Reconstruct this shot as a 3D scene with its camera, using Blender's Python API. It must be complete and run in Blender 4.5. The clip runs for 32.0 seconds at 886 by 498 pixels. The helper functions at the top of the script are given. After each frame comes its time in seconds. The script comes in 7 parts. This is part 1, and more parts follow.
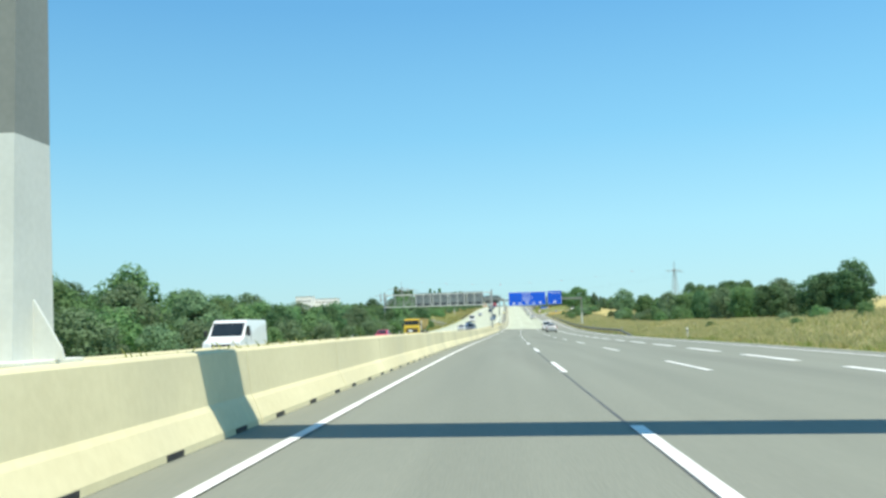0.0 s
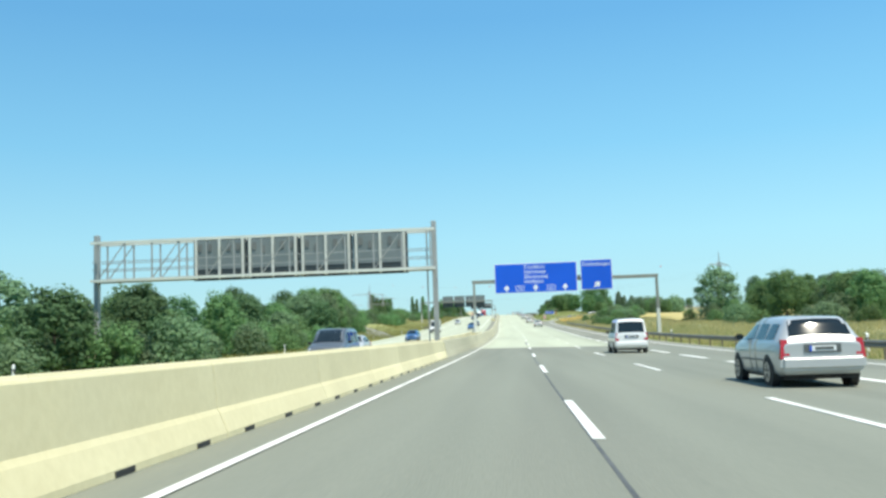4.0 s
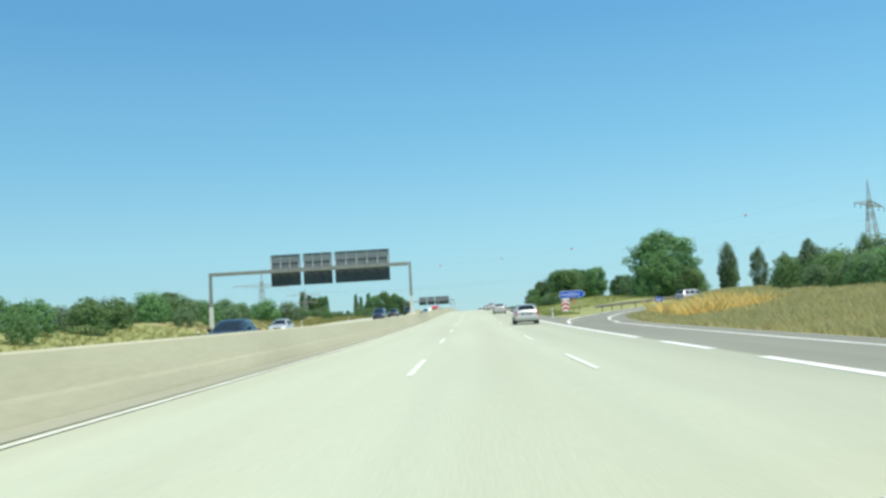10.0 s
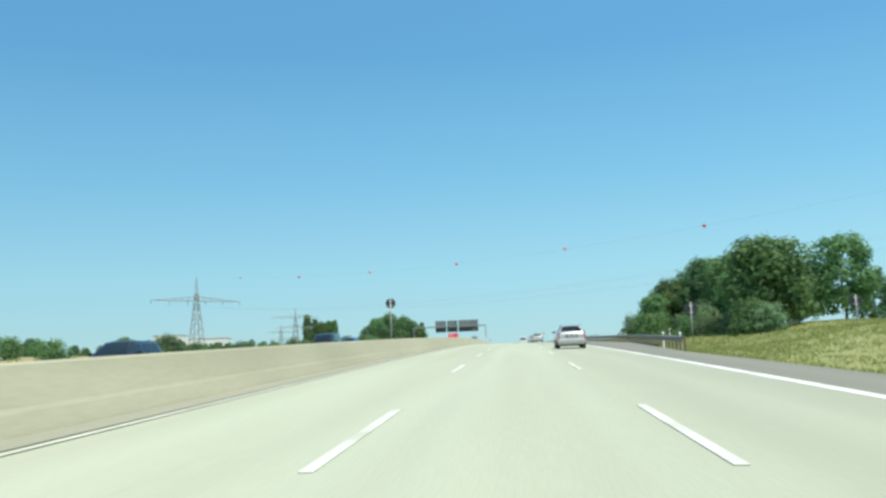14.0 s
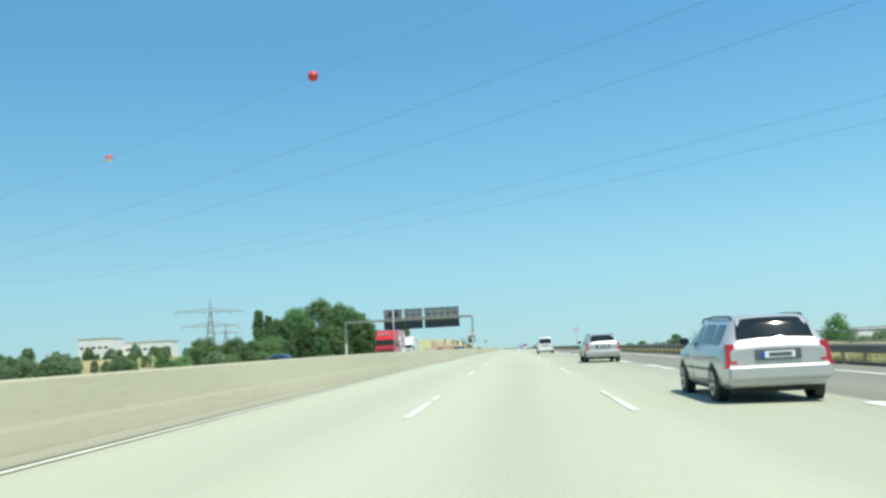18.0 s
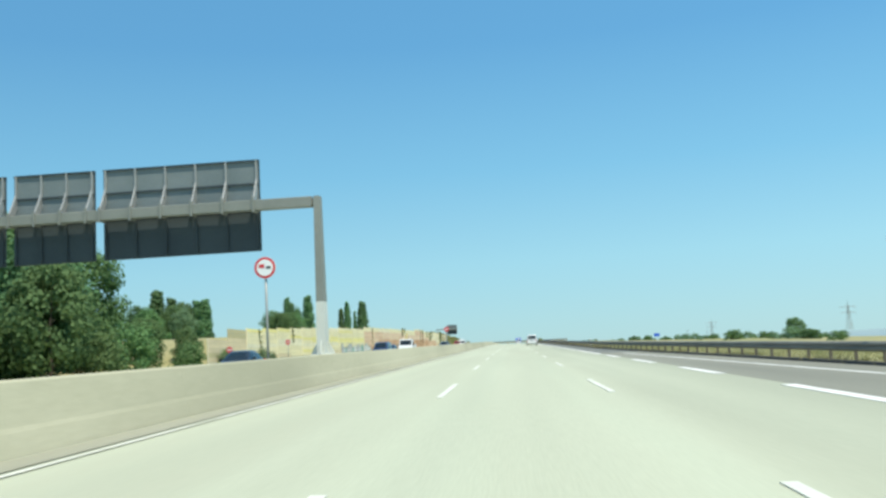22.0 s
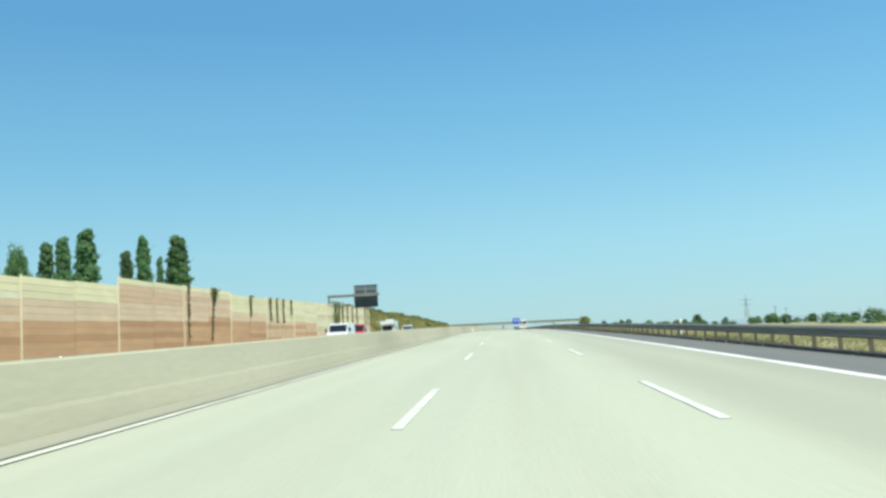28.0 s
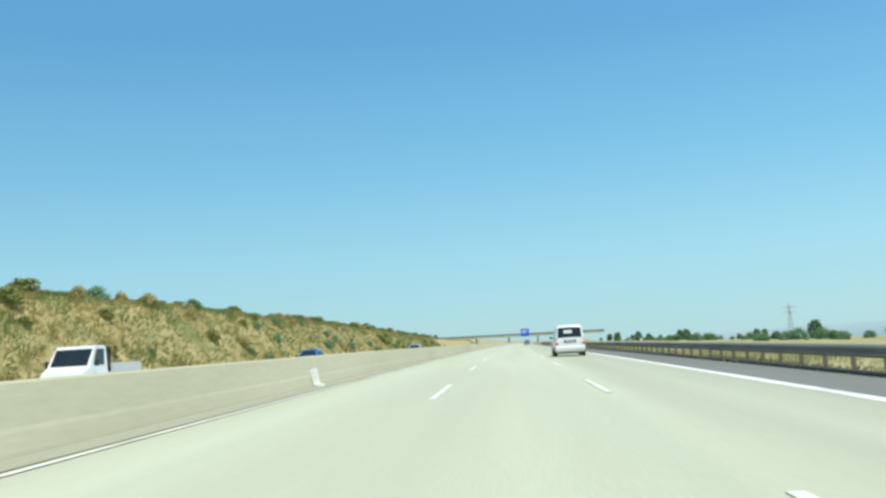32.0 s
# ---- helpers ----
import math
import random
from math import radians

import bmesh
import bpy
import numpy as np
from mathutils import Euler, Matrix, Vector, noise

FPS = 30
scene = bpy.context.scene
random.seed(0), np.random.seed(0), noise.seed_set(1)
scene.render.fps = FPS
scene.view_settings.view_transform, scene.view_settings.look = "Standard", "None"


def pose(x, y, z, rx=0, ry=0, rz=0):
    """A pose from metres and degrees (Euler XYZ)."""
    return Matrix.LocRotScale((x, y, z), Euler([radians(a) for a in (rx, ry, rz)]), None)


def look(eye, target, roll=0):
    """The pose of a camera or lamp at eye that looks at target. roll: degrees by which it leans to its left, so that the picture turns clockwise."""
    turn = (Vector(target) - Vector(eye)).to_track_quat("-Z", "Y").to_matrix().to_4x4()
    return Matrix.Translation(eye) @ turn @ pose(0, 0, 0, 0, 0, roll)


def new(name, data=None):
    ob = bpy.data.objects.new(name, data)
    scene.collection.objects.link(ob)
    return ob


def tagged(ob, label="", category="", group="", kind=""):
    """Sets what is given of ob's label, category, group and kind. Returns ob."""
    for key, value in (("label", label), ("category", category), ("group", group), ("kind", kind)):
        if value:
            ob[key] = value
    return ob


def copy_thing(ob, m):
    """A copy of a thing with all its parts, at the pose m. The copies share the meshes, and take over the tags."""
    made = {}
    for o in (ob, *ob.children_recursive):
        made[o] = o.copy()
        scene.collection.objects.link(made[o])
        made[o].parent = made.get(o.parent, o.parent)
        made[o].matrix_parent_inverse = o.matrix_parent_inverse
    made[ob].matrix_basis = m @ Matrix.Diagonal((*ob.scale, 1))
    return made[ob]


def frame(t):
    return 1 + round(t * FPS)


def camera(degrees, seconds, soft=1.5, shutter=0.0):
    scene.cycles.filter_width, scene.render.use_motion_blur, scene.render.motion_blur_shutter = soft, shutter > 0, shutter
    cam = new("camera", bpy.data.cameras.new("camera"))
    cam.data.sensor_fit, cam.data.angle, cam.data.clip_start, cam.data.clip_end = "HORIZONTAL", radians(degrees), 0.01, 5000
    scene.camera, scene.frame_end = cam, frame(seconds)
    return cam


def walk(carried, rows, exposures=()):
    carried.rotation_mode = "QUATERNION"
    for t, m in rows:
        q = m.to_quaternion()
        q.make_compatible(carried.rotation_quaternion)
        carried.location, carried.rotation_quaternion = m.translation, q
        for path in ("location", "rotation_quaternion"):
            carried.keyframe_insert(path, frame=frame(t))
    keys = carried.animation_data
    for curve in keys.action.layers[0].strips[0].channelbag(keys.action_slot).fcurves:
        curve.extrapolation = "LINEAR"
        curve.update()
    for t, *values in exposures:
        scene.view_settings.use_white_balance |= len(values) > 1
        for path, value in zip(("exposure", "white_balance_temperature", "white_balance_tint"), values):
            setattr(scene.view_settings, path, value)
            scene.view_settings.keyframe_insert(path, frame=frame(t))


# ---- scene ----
cam = camera(51.5, 32.0, soft=2.8)
PATH = [
    (0, (2.35, 21.82, 1.03), (1.791, 31.775, 1.822), -1.68),
    (0.5, (2.60, 38.93, 0.94), (1.972, 48.883, 1.716), -2.04),
    (1, (2.83, 56.06, 0.83), (2.252, 66.013, 1.620), -2.02),
    (1.5, (2.92, 73.22, 0.70), (2.381, 83.178, 1.507), -1.82),
    (2, (3.15, 90.44, 0.55), (2.587, 100.393, 1.393), -1.89),
    (2.5, (3.38, 107.75, 0.39), (2.857, 117.696, 1.249), -1.93),
    (3, (3.90, 125.09, 0.25), (3.391, 135.039, 1.136), -1.63),
    (3.5, (4.44, 142.44, 0.15), (3.932, 152.385, 1.085), -1.82),
    (5.5, (6.31, 211.68, 0.02), (5.936, 221.639, 0.879), -2.12),
    (6, (6.80, 228.89, 0.10), (6.457, 238.848, 0.919), -2.03),
    (6.5, (7.35, 246.07, 0.23), (7.057, 256.024, 1.091), -2.55),
    (7, (7.87, 263.26, 0.41), (7.630, 273.220, 1.233), -2.34),
    (7.5, (8.38, 280.45, 0.65), (8.181, 290.419, 1.461), -2.47),
    (8, (9.03, 297.65, 0.94), (8.903, 307.611, 1.774), -3.04),
    (8.5, (9.77, 314.82, 1.26), (9.611, 324.777, 2.206), -2.98),
    (9, (10.47, 331.97, 1.60), (10.289, 341.923, 2.583), -2.95),
    (9.5, (11.12, 349.09, 1.95), (10.981, 359.036, 2.955), -3.18),
    (10, (11.81, 366.15, 2.33), (11.660, 376.107, 3.273), -3.24),
    (10.5, (12.34, 383.16, 2.72), (12.152, 393.116, 3.668), -3.41),
    (11, (12.74, 400.11, 3.13), (12.503, 410.063, 4.075), -3.40),
    (11.5, (13.16, 417.01, 3.58), (12.805, 426.954, 4.574), -3.13),
    (12, (13.24, 433.90, 4.06), (12.827, 443.837, 5.063), -3.29),
    (12.5, (13.20, 450.76, 4.58), (12.731, 460.694, 5.634), -2.94),
    (13, (13.58, 467.69, 5.14), (13.043, 477.612, 6.284), -2.94),
    (13.5, (13.85, 484.73, 5.73), (13.281, 494.638, 6.943), -2.54),
    (14, (14.05, 501.83, 6.37), (13.468, 511.733, 7.638), -2.33),
    (14.5, (14.24, 518.97, 7.00), (13.637, 528.865, 8.328), -2.31),
    (15, (14.44, 536.12, 7.60), (13.804, 546.011, 8.923), -2.43),
    (15.5, (14.69, 553.24, 8.16), (14.071, 563.134, 9.498), -2.46),
    (17.5, (15.67, 621.72, 10.11), (15.093, 631.630, 11.285), -2.99),
    (18, (15.78, 639.05, 10.53), (15.126, 648.953, 11.792), -2.98),
    (18.5, (15.92, 656.44, 10.92), (15.334, 666.355, 12.115), -3.13),
    (19, (15.96, 673.85, 11.28), (15.418, 683.778, 12.370), -3.00),
    (19.5, (16.00, 691.24, 11.61), (15.453, 701.173, 12.676), -3.85),
    (20, (16.19, 708.64, 11.92), (15.604, 718.567, 12.962), -3.90),
    (20.5, (16.34, 726.06, 12.22), (15.725, 735.983, 13.292), -3.03),
    (21, (16.33, 743.51, 12.52), (15.638, 753.414, 13.692), -2.70),
    (21.5, (16.27, 760.95, 12.82), (15.605, 770.862, 13.983), -2.99),
    (22, (16.35, 778.37, 13.11), (15.730, 788.278, 14.292), -3.12),
    (22.5, (16.53, 795.76, 13.39), (15.912, 805.672, 14.528), -2.94),
    (23, (16.51, 813.11, 13.68), (15.914, 823.034, 14.748), -3.27),
    (23.5, (16.54, 830.44, 13.96), (15.934, 840.359, 15.046), -3.14),
    (24, (16.63, 847.74, 14.24), (16.051, 857.674, 15.233), -3.15),
    (24.5, (16.76, 865.03, 14.53), (16.188, 874.957, 15.575), -3.26),
    (25, (16.83, 882.31, 14.81), (16.252, 892.235, 15.838), -3.20),
    (25.5, (16.89, 899.56, 15.09), (16.307, 909.496, 16.059), -3.16),
    (27.5, (17.26, 968.31, 16.20), (16.647, 978.245, 17.174), -3.14),
    (28, (17.25, 985.38, 16.48), (16.668, 995.311, 17.451), -3.16),
    (28.5, (17.29, 1002.38, 16.75), (16.722, 1012.317, 17.753), -3.26),
    (29, (17.34, 1019.35, 17.01), (16.775, 1029.283, 18.003), -3.31),
    (29.5, (17.48, 1036.29, 17.25), (16.893, 1046.218, 18.266), -3.24),
    (30, (17.56, 1053.21, 17.48), (16.980, 1063.142, 18.510), -3.39),
    (30.5, (17.65, 1070.14, 17.70), (17.062, 1080.064, 18.754), -3.48),
    (31, (17.73, 1087.05, 17.90), (17.127, 1096.979, 18.964), -3.21),
    (31.5, (17.84, 1103.97, 18.08), (17.227, 1113.892, 19.168), -3.23),
    (32, (17.98, 1120.89, 18.25), (17.342, 1130.805, 19.356), -3.37),
]
walk(cam, [(t, look(eye, target, roll)) for t, eye, target, roll in PATH], [(0.0, 0.3), (7.0, 0.25), (8.0, 0.11), (10.0, 0.09), (32.0, 0.08)])

# ---- light ----
SUN_WAY = Vector((-0.30, 0.33, -1.0)).normalized()
world = bpy.data.worlds.new("sky")
scene.world = world
world.use_nodes = True
wn = world.node_tree
sky = wn.nodes.new("ShaderNodeTexSky")
sky.sky_type = "NISHITA"
sky.sun_disc = False
sky.sun_elevation = radians(62)
sky.sun_rotation = radians(140)
sky.altitude = 150
sky.air_density = 1.0
sky.dust_density = 0.5
sky.ozone_density = 1.6
tone = wn.nodes.new("ShaderNodeHueSaturation")
tone.inputs["Saturation"].default_value = 1.0
tint = wn.nodes.new("ShaderNodeMix")
tint.data_type, tint.blend_type = "RGBA", "MULTIPLY"
tint.inputs[0].default_value = 1.0
tint.inputs[7].default_value = (0.68, 0.98, 0.98, 1)
wn.links.new(sky.outputs[0], tone.inputs["Color"])
wn.links.new(tone.outputs[0], tint.inputs[6])
# the haze of a summer day: the sky's own gradient, paler towards the horizon
up = wn.nodes.new("ShaderNodeTexCoord")
axis = wn.nodes.new("ShaderNodeSeparateXYZ")
rise = wn.nodes.new("ShaderNodeValToRGB")
rise.color_ramp.elements[0].position, rise.color_ramp.elements[1].position = 0.0, 1.0
rise.color_ramp.elements[0].color, rise.color_ramp.elements[1].color = (0.41, 0.635, 0.68, 1), (0.07, 0.23, 0.48, 1)
for height, shade in ((0.1, (0.33, 0.635, 0.765, 1)), (0.2, (0.205, 0.52, 0.75, 1)), (0.33, (0.125, 0.385, 0.675, 1))):
    rise.color_ramp.elements.new(height).color = shade
wn.links.new(up.outputs["Generated"], axis.inputs[0])
wn.links.new(axis.outputs["Z"], rise.inputs[0])
lift = wn.nodes.new("ShaderNodeVectorMath")
lift.operation = "SCALE"
sunward = wn.nodes.new("ShaderNodeMath")
sunward.operation = "MULTIPLY_ADD"
sunward.inputs[1].default_value, sunward.inputs[2].default_value = 0.15 / 0.135, 1.035 / 0.135
wn.links.new(axis.outputs["X"], sunward.inputs[0])
wn.links.new(sunward.outputs[0], lift.inputs["Scale"])
wn.links.new(rise.outputs[0], lift.inputs[0])
air = wn.nodes.new("ShaderNodeMix")
air.data_type = "RGBA"
air.inputs[0].default_value = 0.85
wn.links.new(tint.outputs[2], air.inputs[6])
wn.links.new(lift.outputs[0], air.inputs[7])
wn.links.new(air.outputs[2], wn.nodes["Background"].inputs[0])
wn.nodes["Background"].inputs[1].default_value = 0.135
sun = new("sun", bpy.data.lights.new("sun", "SUN"))
sun.data.energy = 5.0
sun.data.angle = radians(0.53)
sun.data.color = (1.0, 0.945, 0.79)
sun.matrix_world = look((0, 0, 60), Vector((0, 0, 60)) + SUN_WAY)

# ---- the road's line: curvature and grade along its length ----
KNOTS = [-100, 100, 200, 300, 400, 500, 600, 700, 800, 1000, 1200, 1500, 2200]
CURVE = [-2.197, -1.382, -1.352, 2.792, -0.517, -0.307, 0.917, 0.284, -0.258, 0.424, -0.502, -0.428, -0.393]
GRADE = [0.376, -0.969, 0.013, 1.851, 2.488, 3.786, 2.752, 1.75, 1.638, 1.607, 0.555, 0.515, 0.495]
RS = np.arange(-200, 4600, 5.0)
_th = np.cumsum(np.interp(RS, KNOTS, CURVE) * 1e-4) * 5
_th -= np.interp(0, RS, _th)
_x = -np.cumsum(np.sin(_th)) * 5
_x -= np.interp(0, RS, _x)
_y = np.cumsum(np.cos(_th)) * 5
_y -= np.interp(0, RS, _y)
_z = np.cumsum(np.interp(RS, KNOTS, GRADE) * 1e-2) * 5
_z -= np.interp(0, RS, _z)


def heading(s):
    return float(np.interp(s, RS, _th))


def grade(s):
    return float(np.interp(s, KNOTS, GRADE)) * 0.01


def at(s, u, h=0.0):
    """World place: s along the road, u to the right of the left edge line, h over the road's line."""
    t = np.interp(s, RS, _th)
    return Vector((np.interp(s, RS, _x) + u * math.cos(t), np.interp(s, RS, _y) + u * math.sin(t), np.interp(s, RS, _z) + h))


def fall(u):
    """Crossfall of both carriageways, which drop to their outer sides."""
    return -0.015 * u if u > -1.0 else 0.022 * (u + 1.0) + 0.015


def put(s, u, h=None, turn=0.0, pitch=True, scale=1.0):
    """Pose of a thing on the road's line; local y runs along the road."""
    z = fall(u) if h is None else h
    sc = scale if isinstance(scale, tuple) else (scale,) * 3
    return Matrix.LocRotScale(at(s, u, z), Euler((math.atan(grade(s)) if pitch else 0, 0, heading(s) + radians(turn))), sc)


def edge_right(s):
    """Right edge of the paved surface."""
    return float(np.interp(s, [-200, 430, 452, 470, 545, 590, 790, 860, 5000], [16.0, 16.0, 14.2, 13.1, 13.1, 16.2, 16.2, 13.1, 13.1]))


RIGHT_S = [-200, 60, 120, 200, 300, 380, 440, 480, 520, 560, 620, 700, 800, 1000, 1500, 4600]
RIGHT_H = [1.7, 1.9, 1.0, 0.5, 0.6, 1.1, 1.2, 1.15, 1.1, 0.9, 0.45, -0.1, -0.6, -0.8, -0.8, 0.0]
LEFT_S = [-200, 250, 330, 400, 480, 560, 700, 820, 860, 880, 1150, 1170, 1185, 1260, 1400, 1560, 1720, 4600]
LEFT_H = [-1.2, -1.2, 0.2, 1.4, 1.5, 0.6, -0.4, -0.2, 0.5, 3.3, 3.8, 5.4, 6.4, 6.4, 5.2, 3.5, 4.5, 0.0]


def ground_h(s, u):
    """Height of the ground over the road's line."""
    er = edge_right(s)
    if -19.5 < u < er:
        return (fall(u) if u > -19.0 else fall(-19.0)) - 0.09
    if u >= er:
        k = min(1.0, max(0.0, (u - er - 1.8) / 13.0))
        k = k * k * (3 - 2 * k)
        far = float(np.interp(s, RIGHT_S, RIGHT_H)) * (1.0 if u < 60 else 1.0 + 0.002 * (u - 60))
        return (fall(er) - 0.06) * (1 - k) + far * k - (0.25 * math.sin(min(1, (u - er) / 1.8) * math.pi) if u < er + 1.8 else 0) * 0.5
    near = -20.0 if s > 1166 else -21.0
    wide = 8.0 if s > 1166 else (4.0 if 862 < s <= 1166 else 16.0)
    start = -25.0 if 862 < s <= 1160 else near
    k = min(1.0, max(0.0, (start - u) / wide))
    k = k * k * (3 - 2 * k)
    return (fall(-19.0) - 0.12) * (1 - k) + float(np.interp(s, LEFT_S, LEFT_H)) * k


def bumpy(s, u):
    n = noise.noise(Vector((s * 0.11, u * 0.17, 0.0))) * 0.22 + noise.noise(Vector((s * 0.031, u * 0.04, 5.0))) * 0.5
    er = edge_right(s)
    k = min(1.0, max(0.0, (u - er - 1.0) / 8.0)) if u > 0 else min(1.0, max(0.0, (-22.0 - u) / 8.0))
    return n * k


RAMP = [(425, 13.1, -0.2), (437, 13.7, -0.2), (445, 15.0, -0.2), (452, 16.4, -0.2), (460, 18.6, -0.18), (467, 21.3, -0.1), (473, 24.8, 0.0), (479, 29.5, 0.15), (485, 36, 0.4), (490, 45, 0.8), (494, 56, 1.2), (497, 70, 1.6), (499, 90, 2.0)]
_q = np.linspace(0, len(RAMP) - 1, 240)
RAMP_FINE = np.stack([np.interp(_q, np.arange(len(RAMP)), [r[i] for r in RAMP]) for i in range(3)], 1)


def ground_at(s, u):
    g = ground_h(s, u) + bumpy(s, u) - max(0.0, s - 1500) * 0.012 * min(1.0, max(0.0, abs(u - 5) - 60) / 150)
    g -= min(12.0, max(0.0, abs(u) - 250) * 0.015)
    if u > 30 and s > 640:
        g -= min(10.0, (u - 30) * 0.036) * min(1.0, (s - 640) / 80)
    if 370 < s < 540 and u > 9:
        d = np.hypot(RAMP_FINE[:, 0] - s, RAMP_FINE[:, 1] - u)
        i = int(np.argmin(d))
        k = min(1.0, max(0.0, (d[i] - 4.2) / 6.0))
        g = g * k + (RAMP_FINE[i, 2] - 0.12) * (1 - k) if u > edge_right(s) or k > 0 else g
        if u <= edge_right(s) + 0.2:
            g = min(g, fall(u) - 0.09)
    return g


# ---- materials ----
def nodes_of(name):
    m = bpy.data.materials.new(name)
    m.use_nodes = True
    return m, m.node_tree, m.node_tree.nodes["Principled BSDF"]


def material(name, a, b, scale=1.0, fine=14.0, rough=0.7, metal=0.0, bump=0.1, stretch=(1, 1, 1), spread=0.35, uv=False, vary=0.0, c=None, stain=0.0, coat=0.0):
    """A surface of colours a and b mixed by noise at two scales, with fine relief; c: stains; vary: from piece to piece."""
    m, t, p = nodes_of(name)
    n = t.nodes.new
    co = n("ShaderNodeTexCoord") if uv else n("ShaderNodeNewGeometry")
    mp = n("ShaderNodeMapping")
    mp.inputs["Scale"].default_value = stretch
    t.links.new(co.outputs["UV" if uv else "Position"], mp.inputs[0])
    big, small = n("ShaderNodeTexNoise"), n("ShaderNodeTexNoise")
    big.inputs["Scale"].default_value, small.inputs["Scale"].default_value = scale, fine
    big.inputs["Detail"].default_value, small.inputs["Detail"].default_value = 5, 4
    for q in (big, small):
        t.links.new(mp.outputs[0], q.inputs["Vector"])
    add = n("ShaderNodeMix")
    add.inputs[0].default_value = spread
    t.links.new(big.outputs["Fac"], add.inputs[2])
    t.links.new(small.outputs["Fac"], add.inputs[3])
    ramp = n("ShaderNodeValToRGB")
    ramp.color_ramp.elements[0].position, ramp.color_ramp.elements[1].position = 0.34, 0.66
    ramp.color_ramp.elements[0].color, ramp.color_ramp.elements[1].color = (*a, 1), (*b, 1)
    t.links.new(add.outputs[0], ramp.inputs[0])
    col = ramp.outputs[0]
    if c is not None:
        st = n("ShaderNodeTexNoise")
        st.inputs["Scale"].default_value, st.inputs["Detail"].default_value = scale * 0.45, 6
        t.links.new(mp.outputs[0], st.inputs["Vector"])
        sr = n("ShaderNodeMapRange")
        sr.inputs["From Min"].default_value, sr.inputs["From Max"].default_value, sr.inputs["To Max"].default_value = 0.52, 0.68, stain
        t.links.new(st.outputs["Fac"], sr.inputs[0])
        mx = n("ShaderNodeMix")
        mx.data_type = "RGBA"
        t.links.new(sr.outputs[0], mx.inputs[0])
        t.links.new(col, mx.inputs[6])
        mx.inputs[7].default_value = (*c, 1)
        col = mx.outputs[2]
    if vary:
        ob = n("ShaderNodeObjectInfo")
        hs = n("ShaderNodeHueSaturation")
        mr = n("ShaderNodeMapRange")
        mr.inputs["To Min"].default_value, mr.inputs["To Max"].default_value = 1 - vary, 1 + vary
        t.links.new(ob.outputs["Random"], mr.inputs[0])
        t.links.new(mr.outputs[0], hs.inputs["Value"])
        t.links.new(col, hs.inputs["Color"])
        col = hs.outputs[0]
    t.links.new(col, p.inputs["Base Color"])
    p.inputs["Roughness"].default_value, p.inputs["Metallic"].default_value = rough, metal
    p.inputs["Coat Weight"].default_value = coat
    if bump:
        bp = n("ShaderNodeBump")
        bp.inputs["Strength"].default_value, bp.inputs["Distance"].default_value = bump, 0.02
        t.links.new(small.outputs["Fac"], bp.inputs["Height"])
        t.links.new(bp.outputs[0], p.inputs["Normal"])
    return m


def leaf_material(name, a, b, glow=0.45):
    """Leaves: colour by leaf and by tree, some light passing through."""
    m, t, p = nodes_of(name)
    n = t.nodes.new
    g, ob = n("ShaderNodeNewGeometry"), n("ShaderNodeObjectInfo")
    ramp = n("ShaderNodeValToRGB")
    ramp.color_ramp.elements[0].color, ramp.color_ramp.elements[1].color = (*a, 1), (*b, 1)
    t.links.new(g.outputs["Random Per Island"], ramp.inputs[0])
    hs, mr, mh = n("ShaderNodeHueSaturation"), n("ShaderNodeMapRange"), n("ShaderNodeMapRange")
    mr.inputs["To Min"].default_value, mr.inputs["To Max"].default_value = 0.8, 1.3
    mh.inputs["To Min"].default_value, mh.inputs["To Max"].default_value = 0.49, 0.525
    t.links.new(ob.outputs["Random"], mr.inputs[0])
    t.links.new(ob.outputs["Random"], mh.inputs[0])
    t.links.new(mr.outputs[0], hs.inputs["Value"])
    t.links.new(mh.outputs[0], hs.inputs["Hue"])
    t.links.new(ramp.outputs[0], hs.inputs["Color"])
    t.links.new(hs.outputs[0], p.inputs["Base Color"])
    p.inputs["Roughness"].default_value = 0.75
    p.inputs["Specular IOR Level"].default_value = 0.15
    tr, mix = n("ShaderNodeBsdfTranslucent"), n("ShaderNodeMixShader")
    t.links.new(hs.outputs[0], tr.inputs["Color"])
    mix.inputs[0].default_value = glow
    t.links.new(p.outputs[0], mix.inputs[1])
    t.links.new(tr.outputs[0], mix.inputs[2])
    t.links.new(mix.outputs[0], t.nodes["Material Output"].inputs["Surface"])
    return m


ASPHALT = material("asphalt", (0.175, 0.185, 0.148), (0.225, 0.235, 0.188), 0.5, 40, 0.85, bump=0.3, stretch=(1.6, 0.06, 1), uv=True, c=(0.15, 0.15, 0.122), stain=0.5)
ASPHALT_DARK = material("shoulder asphalt", (0.185, 0.186, 0.15), (0.25, 0.25, 0.2), 0.4, 40, 0.88, bump=0.3, stretch=(1.5, 0.08, 1), uv=True)
ASPHALT_NEW = material("newer shoulder asphalt", (0.135, 0.142, 0.128), (0.18, 0.187, 0.168), 0.4, 40, 0.88, bump=0.3, stretch=(1.5, 0.08, 1), uv=True)
CONCRETE_ROAD = material("road concrete", (0.40, 0.425, 0.325), (0.475, 0.505, 0.39), 0.45, 30, 0.8, bump=0.15, stretch=(1.4, 0.05, 1), uv=True, c=(0.375, 0.38, 0.285), stain=0.5)


